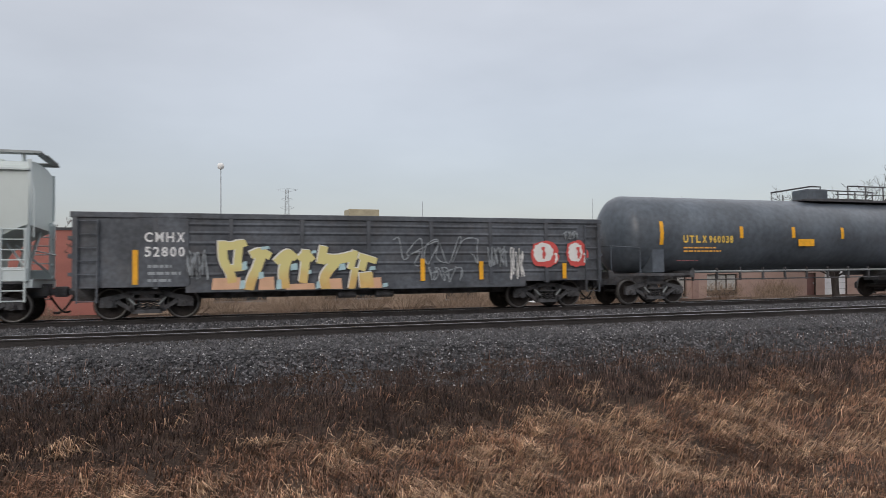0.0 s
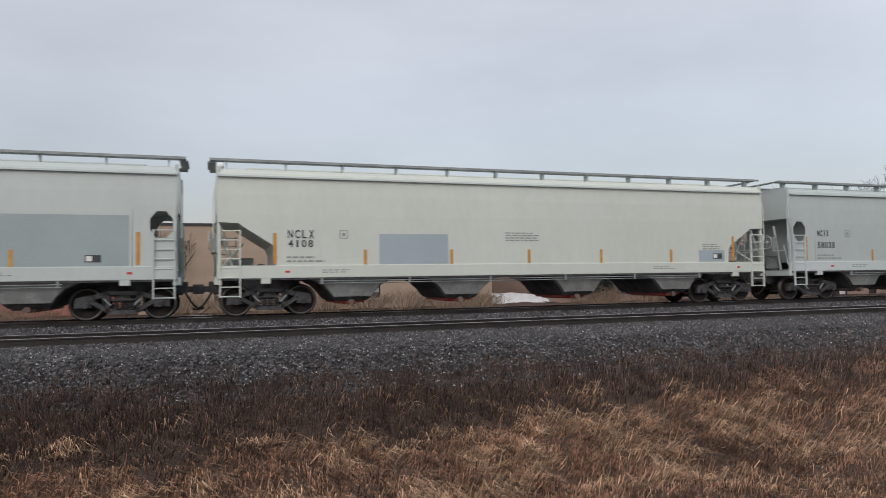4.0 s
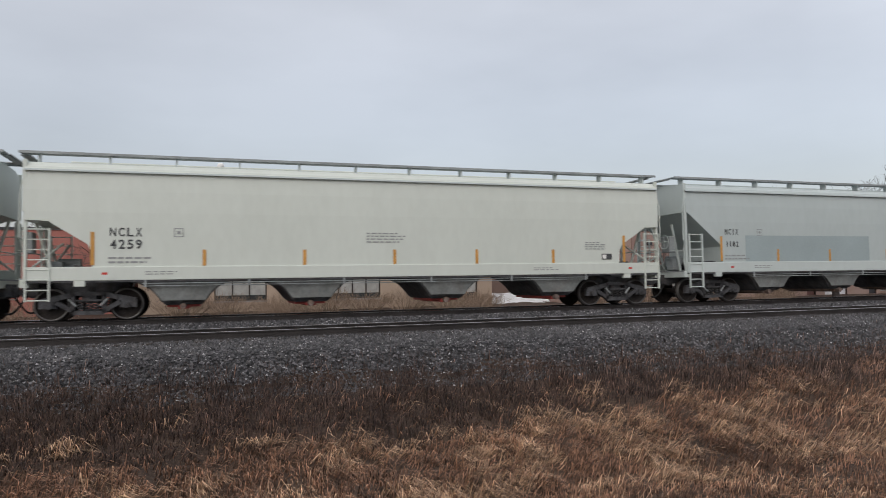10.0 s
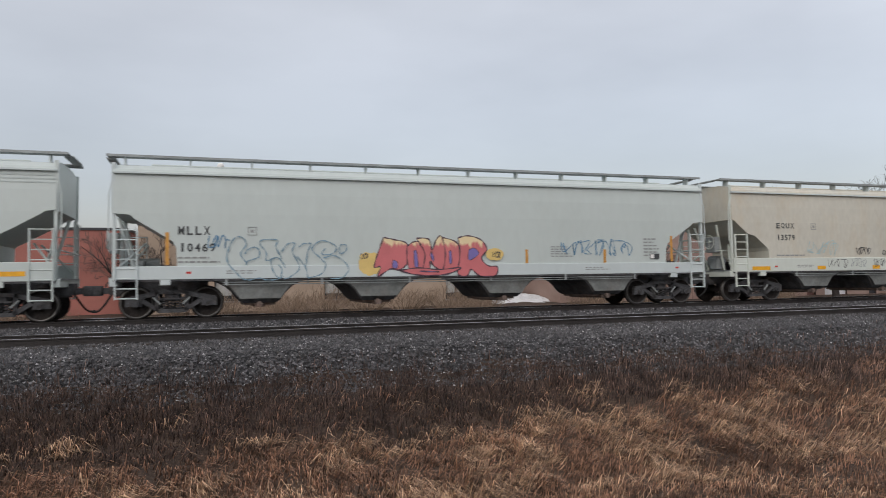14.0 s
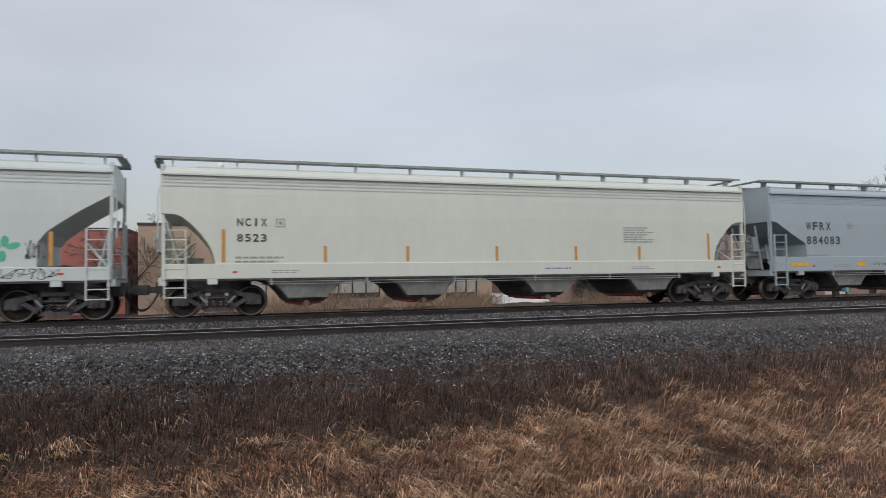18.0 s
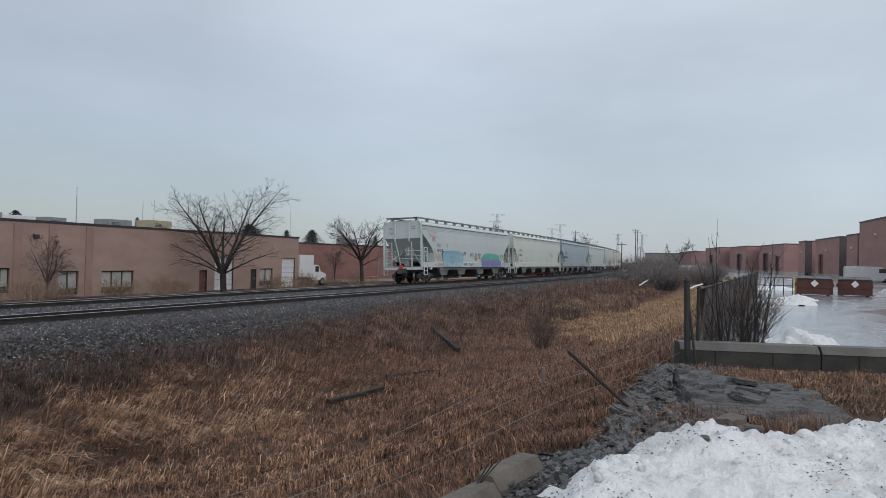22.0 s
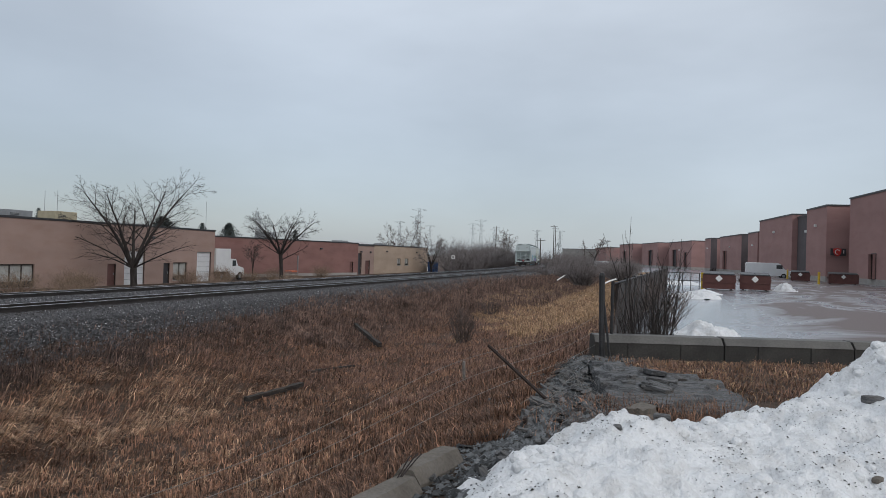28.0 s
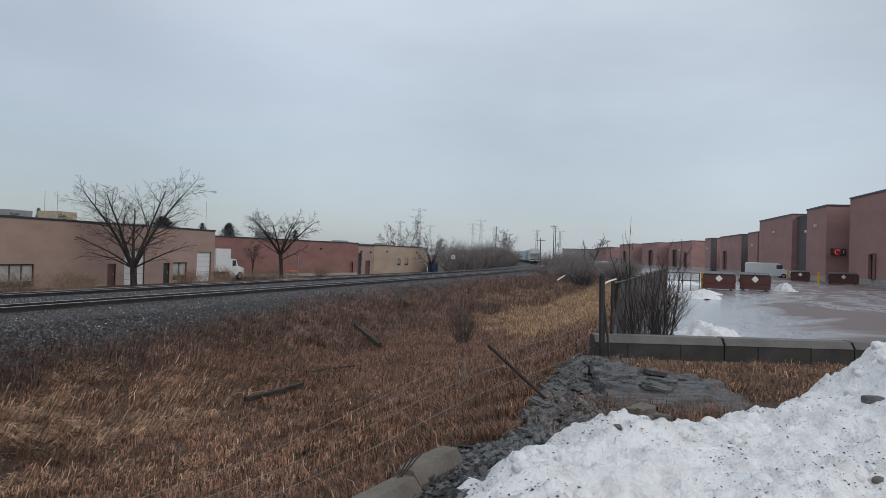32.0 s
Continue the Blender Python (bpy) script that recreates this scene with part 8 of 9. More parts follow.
def vase_tree(label, m, H, trunk_r, fork, leaders, lows, seed, twig=0.011, kids=(11, 8, 5)):
    """A bare street tree: a short trunk that forks into leaders (azimuth, elevation, length, outward curl), and low limbs that arch out of them."""
    rr = random.Random(seed)
    wood, branches, fine = Geo(), Geo(), Geo()

    def stretch(p, d, L, n, wobble, pull):
        pts = [p]
        for k in range(n):
            zig = 1 if k % 2 else -1
            d = (d + (Vector((rr.uniform(-1, 1), rr.uniform(-1, 1), rr.uniform(-0.8, 0.8))) + Vector((d.y, -d.x, 0)) * 0.6 * zig) * wobble + pull).normalized()
            pts.append(pts[-1] + d * (L / n))
        return pts

    def fork_out(pts, r0, r1, L, lev, first):
        n, m_ = len(pts) - 1, kids[lev - 1]
        turn = rr.uniform(0, 6.283)
        for k in range(m_):
            q = first + (0.99 - first) * (k + rr.uniform(0.25, 0.85)) / m_
            i = min(n - 1, int(q * n))
            start = pts[i].lerp(pts[i + 1], q * n - i)
            axis = (pts[i + 1] - pts[i]).normalized()
            turn += 2.4
            flat = axis.cross(Vector((0, 0, 1)))
            flat = flat.normalized() if flat.length > 0.05 else Vector((1, 0, 0))
            side = flat * math.cos(turn) + axis.cross(flat) * math.sin(turn) * 0.75
            ang = radians(rr.uniform(36, 62))
            nd = (axis * math.cos(ang) + side * math.sin(ang) + Vector((start.x, start.y, 0)) * 0.35 / H).normalized()
            LL = L * rr.uniform(0.32, 0.50) * (1.22 - 0.62 * q)
            r = max(twig * (1.2, 0.9, 0.6)[lev - 1], (r0 + (r1 - r0) * q) * rr.uniform(0.42, 0.6))
            sub = stretch(start, nd, LL, (7, 5, 3)[lev - 1], (0.16, 0.2, 0.22)[lev - 1], Vector((0, 0, 0.012)))
            (branches if lev == 1 else fine).tube(sub, [r + (twig * 0.45 - r) * x / (len(sub) - 1) for x in range(len(sub))], (5, 3, 3)[lev - 1], False)
            if lev < 3:
                fork_out(sub, r, twig * 0.5, LL, lev + 1, 0.18)

    base = [Vector((0, 0, -0.1))]
    base = stretch(base[0], Vector((rr.uniform(-0.04, 0.04), 0, 1)).normalized(), H * fork, 4, 0.03, Vector((0, 0, 0)))
    wood.tube(base, [trunk_r * f for f in (1.35, 1.0, 0.94, 0.95, 1.0)], 11, True)
    for a, up, L, curl in leaders:
        a, up = radians(a), radians(up)
        out = Vector((math.cos(a), math.sin(a), 0))
        pts = stretch(base[-1] - Vector((0, 0, 0.05)), out * math.cos(up) + Vector((0, 0, math.sin(up))), H * L, 10, 0.055, out * curl)
        r = trunk_r * 0.62
        wood.tube(pts, [r * (1 - 0.84 * k / 10) for k in range(11)], 8, True)
        fork_out(pts, r * 0.9, r * 0.2, H * L * 1.05, 1, 0.24)
    for a, up, h, L, sag in lows:
        a, up = radians(a), radians(up)
        out = Vector((math.cos(a), math.sin(a), 0))
        up += max(0.0, h) * 1.6
        pts = stretch(base[-1] + Vector((0, 0, H * min(h, 0.0))), out * math.cos(up) + Vector((0, 0, math.sin(up))), H * L, 9, 0.07, Vector((0, 0, sag)))
        r = trunk_r * 0.3
        branches.tube(pts, [r * (1 - 0.8 * k / 9) for k in range(10)], 6, False)
        fork_out(pts, r * 0.8, r * 0.2, H * L * 0.9, 2, 0.2)
    f = H / max(v[2] for v in fine.v)
    t = thing("bare_tree", label, "tree", "bare trees", m=m)
    for nm, g in (("trunk", wood), ("branchwork", branches), ("crown", fine)):
        g.v = [(x * f, y * f, z * f) for x, y, z in g.v]
        part(nm, g, M_BARK, t)


vase_tree("bare spreading tree before the brick unit", at30(57.0, -25.5), 10.3, 0.25, 0.16, ((180, 66, 0.68, 0.045), (5, 67, 0.70, 0.04), (70, 72, 0.64, 0.01), (240, 64, 0.58, 0.03), (110, 64, 0.56, 0.03)), ((178, 26, 0.16, 0.56, -0.035), (-5, 22, 0.10, 0.46, -0.05), (215, 20, 0.10, 0.34, -0.05), (120, 25, 0.12, 0.36, -0.05), (320, 28, 0.14, 0.34, -0.04)), 4, 0.0105, (12, 8, 5))
vase_tree("smaller bare spreading tree before the red unit", at30(80.0, -18.7), 8.5, 0.18, 0.30, ((170, 56, 0.52, 0.02), (10, 54, 0.52, 0.03), (75, 66, 0.46, 0.02), (265, 56, 0.46, 0.02), (320, 60, 0.46, 0.02), (215, 62, 0.48, 0.02)), ((0, 30, -0.06, 0.34, -0.02), (185, 26, 0.05, 0.34, -0.02), (290, 24, 0.05, 0.3, -0.03)), 9, 0.012, (10, 7, 4))
tree("bare_tree", "bushy bare tree in a patch of snow", at30(138.0, -2.2), 8.2, 1.0, 8, 0.22, 0.2, 0.022, M_HAZETWIG, limbs=8, low=2, fullness=(8, 7, 5))
tree("bare_tree", "slim bare tree beyond the curve", at30(205.0, 18.0, -0.5), 11.0, 0.35, 9, 0.2, 0.3, 0.02, limbs=5, low=0)
tree("bare_tree", "slim bare tree beyond the curve", at30(209.0, 19.6, -0.5), 9.5, 0.35, 10, 0.2, 0.3, 0.02, limbs=5, low=0)
tree("bare_tree", "small reddish bare tree beside the tan unit", pose(-19.0, 41.5, -1.7), 5.4, 0.7, 21, 0.12, 0.2, 0.014, limbs=7)
tree("bare_tree", "small reddish bare tree beside the tan unit", pose(-17.2, 42.6, -1.7), 5.0, 0.7, 22, 0.12, 0.2, 0.014, limbs=7)
tree("bare_tree", "small bare tree by the loading doors", row_pose(16.8, -1.6), 4.6, 0.8, 23, 0.09, 0.25, 0.012, limbs=6, low=1)
tree("bare_tree", "small bare tree against the red wall", at30(84.0, -23.2), 5.0, 0.6, 24, 0.08, 0.3, 0.014, limbs=5, low=0)
tree("bare_tree", "bare tree far behind the tan unit", pose(-54, 95, -1.75), 9, 1.0, 25, 0.2, 0.25, 0.03, limbs=6)
tree("bare_tree", "bare tree far behind the tan unit", pose(-38, 92, -1.75), 9.5, 1.0, 26, 0.2, 0.25, 0.03, limbs=6)
tree("bare_tree", "bare tree far behind the red unit", at30(150, -8.0), 11.5, 1.1, 28, 0.2, 0.25, 0.03, limbs=7)
tree("bare_tree", "bare tree far across the yard", at30(250, 55.0, 0.0), 10, 1.0, 27, 0.25, 0.25, 0.03, limbs=6)


def shrub(label, m, H, R, n, seed, material=None, name="shrub", wide=1.0):
    """Many thin stems from one root."""
    rr = random.Random(seed)
    g = Geo()
    for k in range(n):
        a = rr.uniform(0, 6.283)
        r = R * math.sqrt(rr.random())
        p0 = Vector((r * 0.45 * math.cos(a) * wide, r * 0.45 * math.sin(a), -0.05))
        h = H * rr.uniform(0.45, 1.0) * (1 - 0.35 * r / R)
        tip = Vector((r * 1.2 * math.cos(a) * wide + rr.uniform(-0.1, 0.1), r * 1.2 * math.sin(a), h))
        mid = (p0 + tip) / 2 + Vector((rr.uniform(-0.3, 0.3), rr.uniform(-0.3, 0.3), 0.08)) * R
        tip += Vector((rr.uniform(-1, 1), rr.uniform(-1, 1), 0)) * 0.28 * R
        g.tube([p0, mid, tip], [0.006 + 0.004 * H, 0.005 + 0.002 * H, 0.003], 3, False)
        for b in range(5):
            s = mid.lerp(tip, rr.random())
            g.tube([s, s + (Vector((rr.uniform(-1, 1), rr.uniform(-1, 1), rr.uniform(0.1, 1.0))).normalized() + Vector((0, 0, 0.5))) * H * rr.uniform(0.08, 0.22)], [0.004 + 0.001 * H, 0.002], 3, False)
    t = thing(name, label, "shrub", "bare shrubs", m=m)
    part("twig_mass", g, material or M_TWIG, t)["kind"] = "stuff"
    return t


# shrub with long shoots at the fence, and shrubs along the ditch
def shoots(label, m, H, R, n, seed, tall=2.6):
    """A clump of whippy shoots: most stay low, a few rise far above the rest."""
    rr = random.Random(seed)
    t = thing("bare_shrub", label, "shrub", "bare shrubs", m=m)
    stems, twigs = Geo(), Geo()
    for k in range(n):
        a = rr.uniform(0, 6.283)
        p = Vector((math.cos(a), math.sin(a), 0)) * R * 0.5 * math.sqrt(rr.random())
        h = H * (0.40 + 0.60 * rr.random() ** tall)
        d = Vector((p.x * 0.6 + rr.uniform(-0.16, 0.22), p.y * 0.6 + rr.uniform(-0.2, 0.2), 1)).normalized()
        bow = Vector((rr.uniform(-0.06, 0.09), rr.uniform(-0.05, 0.05), 0))
        pts = [p + Vector((0, 0, -0.05))]
        for i in range(7):
            d = (d + bow + Vector((rr.uniform(-1, 1), rr.uniform(-1, 1), 0)) * 0.035).normalized()
            pts.append(pts[-1] + d * h / 7)
        r = 0.006 + 0.004 * h * rr.uniform(0.6, 1.2)
        stems.tube(pts, [r + (0.0028 - r) * i / 7 for i in range(8)], 5, False)
        for b in range(rr.randint(4, 8)):
            i = rr.randint(1, 5)
            q = pts[i].lerp(pts[i + 1], rr.random())
            e = (Vector((rr.uniform(-1, 1), rr.uniform(-1, 1), rr.uniform(0.5, 1.6)))).normalized() * rr.uniform(0.12, 0.42)
            mid = q + e * 0.5 + Vector((rr.uniform(-1, 1), rr.uniform(-1, 1), 0)) * 0.03
            twigs.tube([q, mid, q + e + Vector((0, 0, 0.05))], [0.0045, 0.0035, 0.002], 3, False)
            for c_ in range(2):
                e2 = (e.normalized() + Vector((rr.uniform(-1, 1), rr.uniform(-1, 1), rr.uniform(-0.2, 0.8)))).normalized() * rr.uniform(0.05, 0.16)
                twigs.tube([mid, mid + e2], [0.003, 0.0018], 3, False)
    part("stem_mass", stems, M_BARK, t)["kind"] = "stuff"
    part("twig_mass", twigs, M_BARK, t)["kind"] = "stuff"


shoots("tall leafless shrub with long shoots at the fence", at30(13.7, 4.2, 0.05), 2.95, 0.8, 20, 31, 1.1)
shoots("leafless shrub grown through the fence", at30(14.5, 4.55, 0.05), 2.1, 0.7, 22, 32, 1.4)
shoots("low leafless shrub at the end of the fence", at30(13.3, 3.8, 0.05), 1.4, 0.6, 20, 37, 1.2)
shrub("leafless shrub behind the fence", at30(18.5, 6.0, 0.05), 1.5, 0.6, 60, 34, M_TWIG)
shrub("small leafless shrub in the ditch", at30(26.0, 0.85, -1.4), 1.5, 0.55, 80, 35, M_TWIG)
# Shrubs past 50 m take the twig colour paled for haze.
for k, (d, l, z, H, R, nn) in enumerate(((66, 13.4, -0.6, 2.8, 1.7, 420), (72, 18.3, 0.0, 2.3, 2.2, 420), (60, 15.6, 0.1, 2.2, 1.7, 300), (38, 2.6, -1.3, 0.9, 0.6, 60), (90, 16.5, -0.6, 2.4, 2.4, 360), (98, 13.2, -0.8, 2.2, 2.4, 300), (112, 20, -0.2, 3.2, 3.2, 380), (130, 25, 0.0, 3.6, 3.5, 400), (84, 21.5, 0.0, 2.4, 2.4, 300), (150, 24, 0.0, 4.0, 3.5, 300))):
    shrub("dense leafless shrub beside the line, haze-paled when far", at30(d, l, z), H, R, nn, 50 + k, M_HAZETWIG if d > 50 else M_TWIG)
for k in range(16):  # thicket inside the curve
    s = 118 + k * 9.5
    x, y, a = on_line(s, -9.0 - (k % 3) * 3.0)
    shrub("tall thicket inside the curve, distance haze in its colour", pose(x, y, -1.6), 6.0 + (k % 4) * 0.7, 4.2, 360, 80 + k, M_HAZETWIG, "thicket")
for k, q in enumerate((-30, -27, -17, -14.5, -11, -9, -6, -3.5, -1, 2, 11, 14, 17, 21.5, 25.5, 28, 40, 44, 52, 56, 66)):  # weeds along the row of units
    shrub("dead brown weeds along the brick wall", row_pose(q, -2.2 - (k % 3) * 0.9), 1.5 + 0.3 * (k % 3), 1.1, 150, 110 + k, M_TANTWIG, "weeds", 1.6)
for k, (q, b) in enumerate(((-24, -7), (-12, -8), (-1, -8), (7, -9), (20, -9), (34, -10), (47, -10))):
    shrub("dead brown bush between the line and the wall", row_pose(q, b), 1.5, 1.3, 170, 140 + k, M_TANTWIG, "shrub", 1.4)


def conifer(label, m, H, R, seed, n=1800, top=1.0):
    """A dense evergreen built of small needle sprays."""
    rr = random.Random(seed)
    t = thing("conifer", label, "conifer", "evergreens", m=m)
    part("trunk", Geo().tube([(0, 0, 0), (0, 0, H * 0.9)], [0.14, 0.03], 6), M_BARK, t)
    g = Geo()
    for k in range(n):
        f = rr.random() ** 0.8
        a = rr.uniform(0, 6.283)
        rad = R * math.sin(math.pi * min(1.0, 0.12 + 0.88 * f)) ** 0.6 * (0.55 + 0.5 * rr.random()) * (1 + 0.22 * math.sin(3 * a + seed) + 0.22 * math.sin(9 * f + 2 * a + seed))
        p = Vector((rad * math.cos(a), rad * math.sin(a), H * (0.08 + 0.9 * f)))
        d = Vector((math.cos(a), math.sin(a), rr.uniform(-0.2, 0.6))).normalized() * R * 0.13
        s = Vector((-math.sin(a), math.cos(a), rr.uniform(-0.4, 0.4))) * R * 0.035
        g.add([p - s, p + s, p + d * rr.uniform(0.6, 1.2)], [(0, 1, 2)])
    part("crown", g, M_PINE, t)
    rings = []
    for i in range(11):
        f = 0.02 + 0.96 * i / 10
        rings.append([(R * 0.46 * math.sin(math.pi * min(0.98, 0.12 + 0.86 * f)) ** 0.6 * (1 + 0.22 * math.sin(3 * a + seed) + 0.22 * math.sin(9 * f + 2 * a + seed)) * c, R * 0.46 * math.sin(math.pi * min(0.98, 0.12 + 0.86 * f)) ** 0.6 * (1 + 0.22 * math.sin(3 * a + seed) + 0.22 * math.sin(9 * f + 2 * a + seed)) * s_, H * (0.08 + 0.9 * f)) for a, c, s_ in [(k * math.pi / 8, math.cos(k * math.pi / 8), math.sin(k * math.pi / 8)) for k in range(16)]])
    if n > 2000:
        part("inner_foliage", Geo().loft(rings), M_PINE, t)


conifer("rounded dark evergreen bush before the brick unit", row_pose(11.3, -1.6), 3.5, 1.35, 1, 14000, 0.75)
for k, (x, y, H, R) in enumerate(((-3.5, 92, 8.6, 2.2), (16, 96, 7.6, 2.4), (-30, 98, 7.8, 2.0), (8, 110, 7.6, 1.8), (55.5, 90.3, 8.0, 2.6), (62.3, 90.7, 7.5, 1.1), (71.4, 96.5, 8.0, 2.0), (43.5, 101, 8.6, 0.9), (27, 98, 8.4, 1.6), (80.6, 90.6, 7.3, 0.9))):
    conifer("dark evergreen tree beyond the flat roofs", pose(x, y, -1.75), H, R, 10 + k, 5200, 0.8)
conifer("small dark evergreen far beyond the curve", at30(260, 43.5, 0.0), 8, 1.8, 40, 1500, 1.0)
conifer("small dark evergreen far beyond the curve", at30(255, 62, 0.0), 7, 2.2, 41, 1500, 0.9)


# ---- pylons, poles, lamp posts
def pylon(m, H, label="grey lattice transmission tower in the distance"):
    t = thing("transmission_tower", label, "pylon", "lattice towers", m=m)
    g = Geo()
    r = 0.13

    def w(z):
        return np.interp(z, [0, H * 0.55, H], [H * 0.085, H * 0.03, H * 0.018])
    lv = [H * q for q in (0, 0.16, 0.3, 0.42, 0.52, 0.6, 0.68, 0.76, 0.84, 0.92, 1.0)]
    for a, b in zip(lv, lv[1:]):
        c0 = [(sx * w(a), sy * w(a), a) for sx, sy in ((-1, -1), (1, -1), (1, 1), (-1, 1))]
        c1 = [(sx * w(b), sy * w(b), b) for sx, sy in ((-1, -1), (1, -1), (1, 1), (-1, 1))]
        for k in range(4):
            g.tube([c0[k], c1[k]], r, 3, False)
            g.tube([c0[k], c1[(k + 1) % 4]], r * 0.6, 3, False)
            g.tube([c0[(k + 1) % 4], c1[k]], r * 0.6, 3, False)
    part("mast", g, M_STEELT, t)
    for z, hw in ((0.70, 0.10), (0.82, 0.08), (0.95, 0.15)):
        g = Geo()
        for s in (-1, 1):
            g.tube([(0, 0, H * z), (s * H * hw, 0, H * (z + 0.035))], r, 3, False)
            g.tube([(0, 0, H * (z + 0.06)), (s * H * hw, 0, H * (z + 0.035))], r, 3, False)
        part("cross_arm", g, M_STEELT, t)


for px, d, H in ((-78, 640, 34), (-49, 690, 42), (-44, 640, 46), (-24, 760, 36), (52, 900, 46), (66, 800, 46), (90, 900, 40), (165, 900, 40), (206, 900, 40), (-330, 620, 38), (-325, 700, 36)):
    pylon(at30(d, px * d / 1217.0 if px < 0 else px * d / 1217.0, -2), H)
pylon(pose(-136, 600, -2), 62)
pylon(pose(-122, 700, -2), 40)
pylon(pose(-100, 640, -2), 34)


def pole(m, H, label, arms=1):
    t = thing("utility_pole", label, "utility pole", "wooden poles", m=m)
    part("pole", Geo().tube([(0, 0, 0), (0, 0, H)], [0.17, 0.11], 8), M_POLEW, t)
    for k in range(arms):
        part("cross_arm", Geo().box(-1.2, 1.2, -0.06, 0.06, H - 0.6 - 0.9 * k, H - 0.48 - 0.9 * k), M_POLEW, t)
    for x in (-1.0, 1.0):
        part("insulator", Geo().tube([(x, 0, H - 0.48), (x, 0, H - 0.25)], 0.05, 6), M_STEELT, t)


for d, px, H in ((240, 195, 14), (247, 198, 13.5), (230, 93, 12.5), (300, 291, 11), (180, 172, 7.5), (290, 250, 8)):
    pole(at30(d, px * d / 1217.0, -0.5), H, "tall wooden utility pole beyond the curve")
for q, b, H in ((8, 30, 8), (28, 26, 8.5), (44, 30, 9.5), (58, 34, 9), (62, 36, 9.5), (70, 30, 8.6), (88, 30, 10), (52, 40, 9), (105, 30, 8)):
    t = thing("roof_mast", "thin grey mast behind the flat roofs", "mast", "thin masts", m=row_pose(q, b))
    part("mast", Geo().tube([(0, 0, 0), (0, 0, H + 1.75)], [0.06, 0.03], 5), M_STEELT, t)
t = thing("street_lamp", "tall lamp post with a round white globe", "street lamp", m=pose(-22.6, 70.0, -1.75))
part("pole", Geo().tube([(0, 0, 0), (0, 0, 12.4)], [0.08, 0.05], 8), M_STEELT, t)
g = Geo()
g.loft([[(0.35 * math.sin(b) * math.cos(a), 0.35 * math.sin(b) * math.sin(a), 12.7 - 0.35 * math.cos(b)) for a in [k * math.pi / 8 for k in range(16)]] for b in [0.05 + k * (math.pi - 0.1) / 8 for k in range(9)]])
part("globe", g, M_SIGNW, t)
t = thing("signal_post", "short dark signal post beside the curve", "signal", m=pose(*on_line(170, 3.4 + 4.25)[:2], -0.4))
part("post", Geo().tube([(0, 0, 0), (0, 0, 2.2)], 0.08, 8), M_POST, t)
part("head", Geo().cbox(-0.25, 0.25, -0.25, 0.25, 2.0, 2.7, 0.04), M_POST, t)
t = thing("notice_sign", "small white square notice on a post", "sign", m=at30(112, 1.66, -1.0))
part("post", Geo().tube([(0, 0, 0), (0, 0, 2.4)], 0.04, 6), M_POST, t)
part("plate", Geo().box(-0.28, 0.28, -0.03, 0.0, 2.3, 2.86), M_SIGNW, t)
part("plate_mark", Geo().box(-0.14, 0.14, -0.04, -0.032, 2.45, 2.7), M_INK, t)
t = thing("fallen_pipe", "white plastic marker pipe lying on the bank", "pipe", m=at30(72, 12.0, -0.55))
part("pipe", Geo().tube([(0, 0, 0.1), (1.0, 0.2, 0.75)], 0.07, 8), M_SIGNW, t)


# ---- grass: bent dry blades in tufts
def blades(name, s, u, hgt, width, lean, material, label, spread_=0.5, fall=(1.0, 0.0), tip=(0.75, 1.05), wild=1.5):
    """Tapered bent blades on the ground at line places (s, u); fall: the way they lie, along and across the line; tip: the tips' height."""
    n = len(s)
    x, y = s * CA + u * SA, LINE_Y + s * SA - u * CA
    z = height(x, y) - 0.02
    a = rng.uniform(0, 6.283, n)
    swirl = wild * np.sin(s * 0.9 + 1.3 * np.sin(u * 0.7)) * np.sin(u * 1.1 + 0.6 * np.sin(s * 0.5)) + 0.45 * np.sin(s * 5.1 + 3.0 * np.sin(u * 4.0)) * np.sin(u * 4.7 + 0.8)
    fa, fb = fall[0] * np.cos(swirl) - fall[1] * np.sin(swirl), fall[0] * np.sin(swirl) + fall[1] * np.cos(swirl)
    fx, fy = fa * CA + fb * SA, fa * SA - fb * CA
    dx = np.cos(a) * spread_ + fx * lean * rng.uniform(0.4, 1.3, n)
    dy = np.sin(a) * spread_ + fy * lean * rng.uniform(0.4, 1.3, n)
    L = hgt * rng.uniform(0.5, 1.25, n) * (1 + 0.35 * np.sin(s * 6.3 + 2.0 * np.sin(u * 5.0)) * np.sin(u * 5.9 + 1.0))
    flat_ = np.sqrt(dx * dx + dy * dy) + 1e-6
    up = L / np.sqrt(1 + flat_ ** 2)
    w = width * rng.uniform(0.6, 1.3, n)
    b = rng.uniform(-0.7, 0.7, n)
    ex, ey = dx / flat_, dy / flat_
    sidev = np.stack([(-ey * np.cos(b) + ex * np.sin(b)) * w, (ex * np.cos(b) + ey * np.sin(b)) * w, 0 * w], -1)
    base = np.stack([x, y, z], -1)
    mid = base + np.stack([dx * up * 0.4, dy * up * 0.4, up * 0.74], -1)
    end = base + np.stack([dx * up, dy * up, up * rng.uniform(*tip, n)], -1)
    V = np.stack([base - sidev, base + sidev, mid + sidev * 0.8, mid - sidev * 0.8, end], 1).reshape(-1, 3)
    o = np.arange(n) * 5
    F = [q for k in o.tolist() for q in ((k, k + 1, k + 2, k + 3), (k + 3, k + 2, k + 4))]
    return quick(name, V.tolist(), F, material, label, "grass")


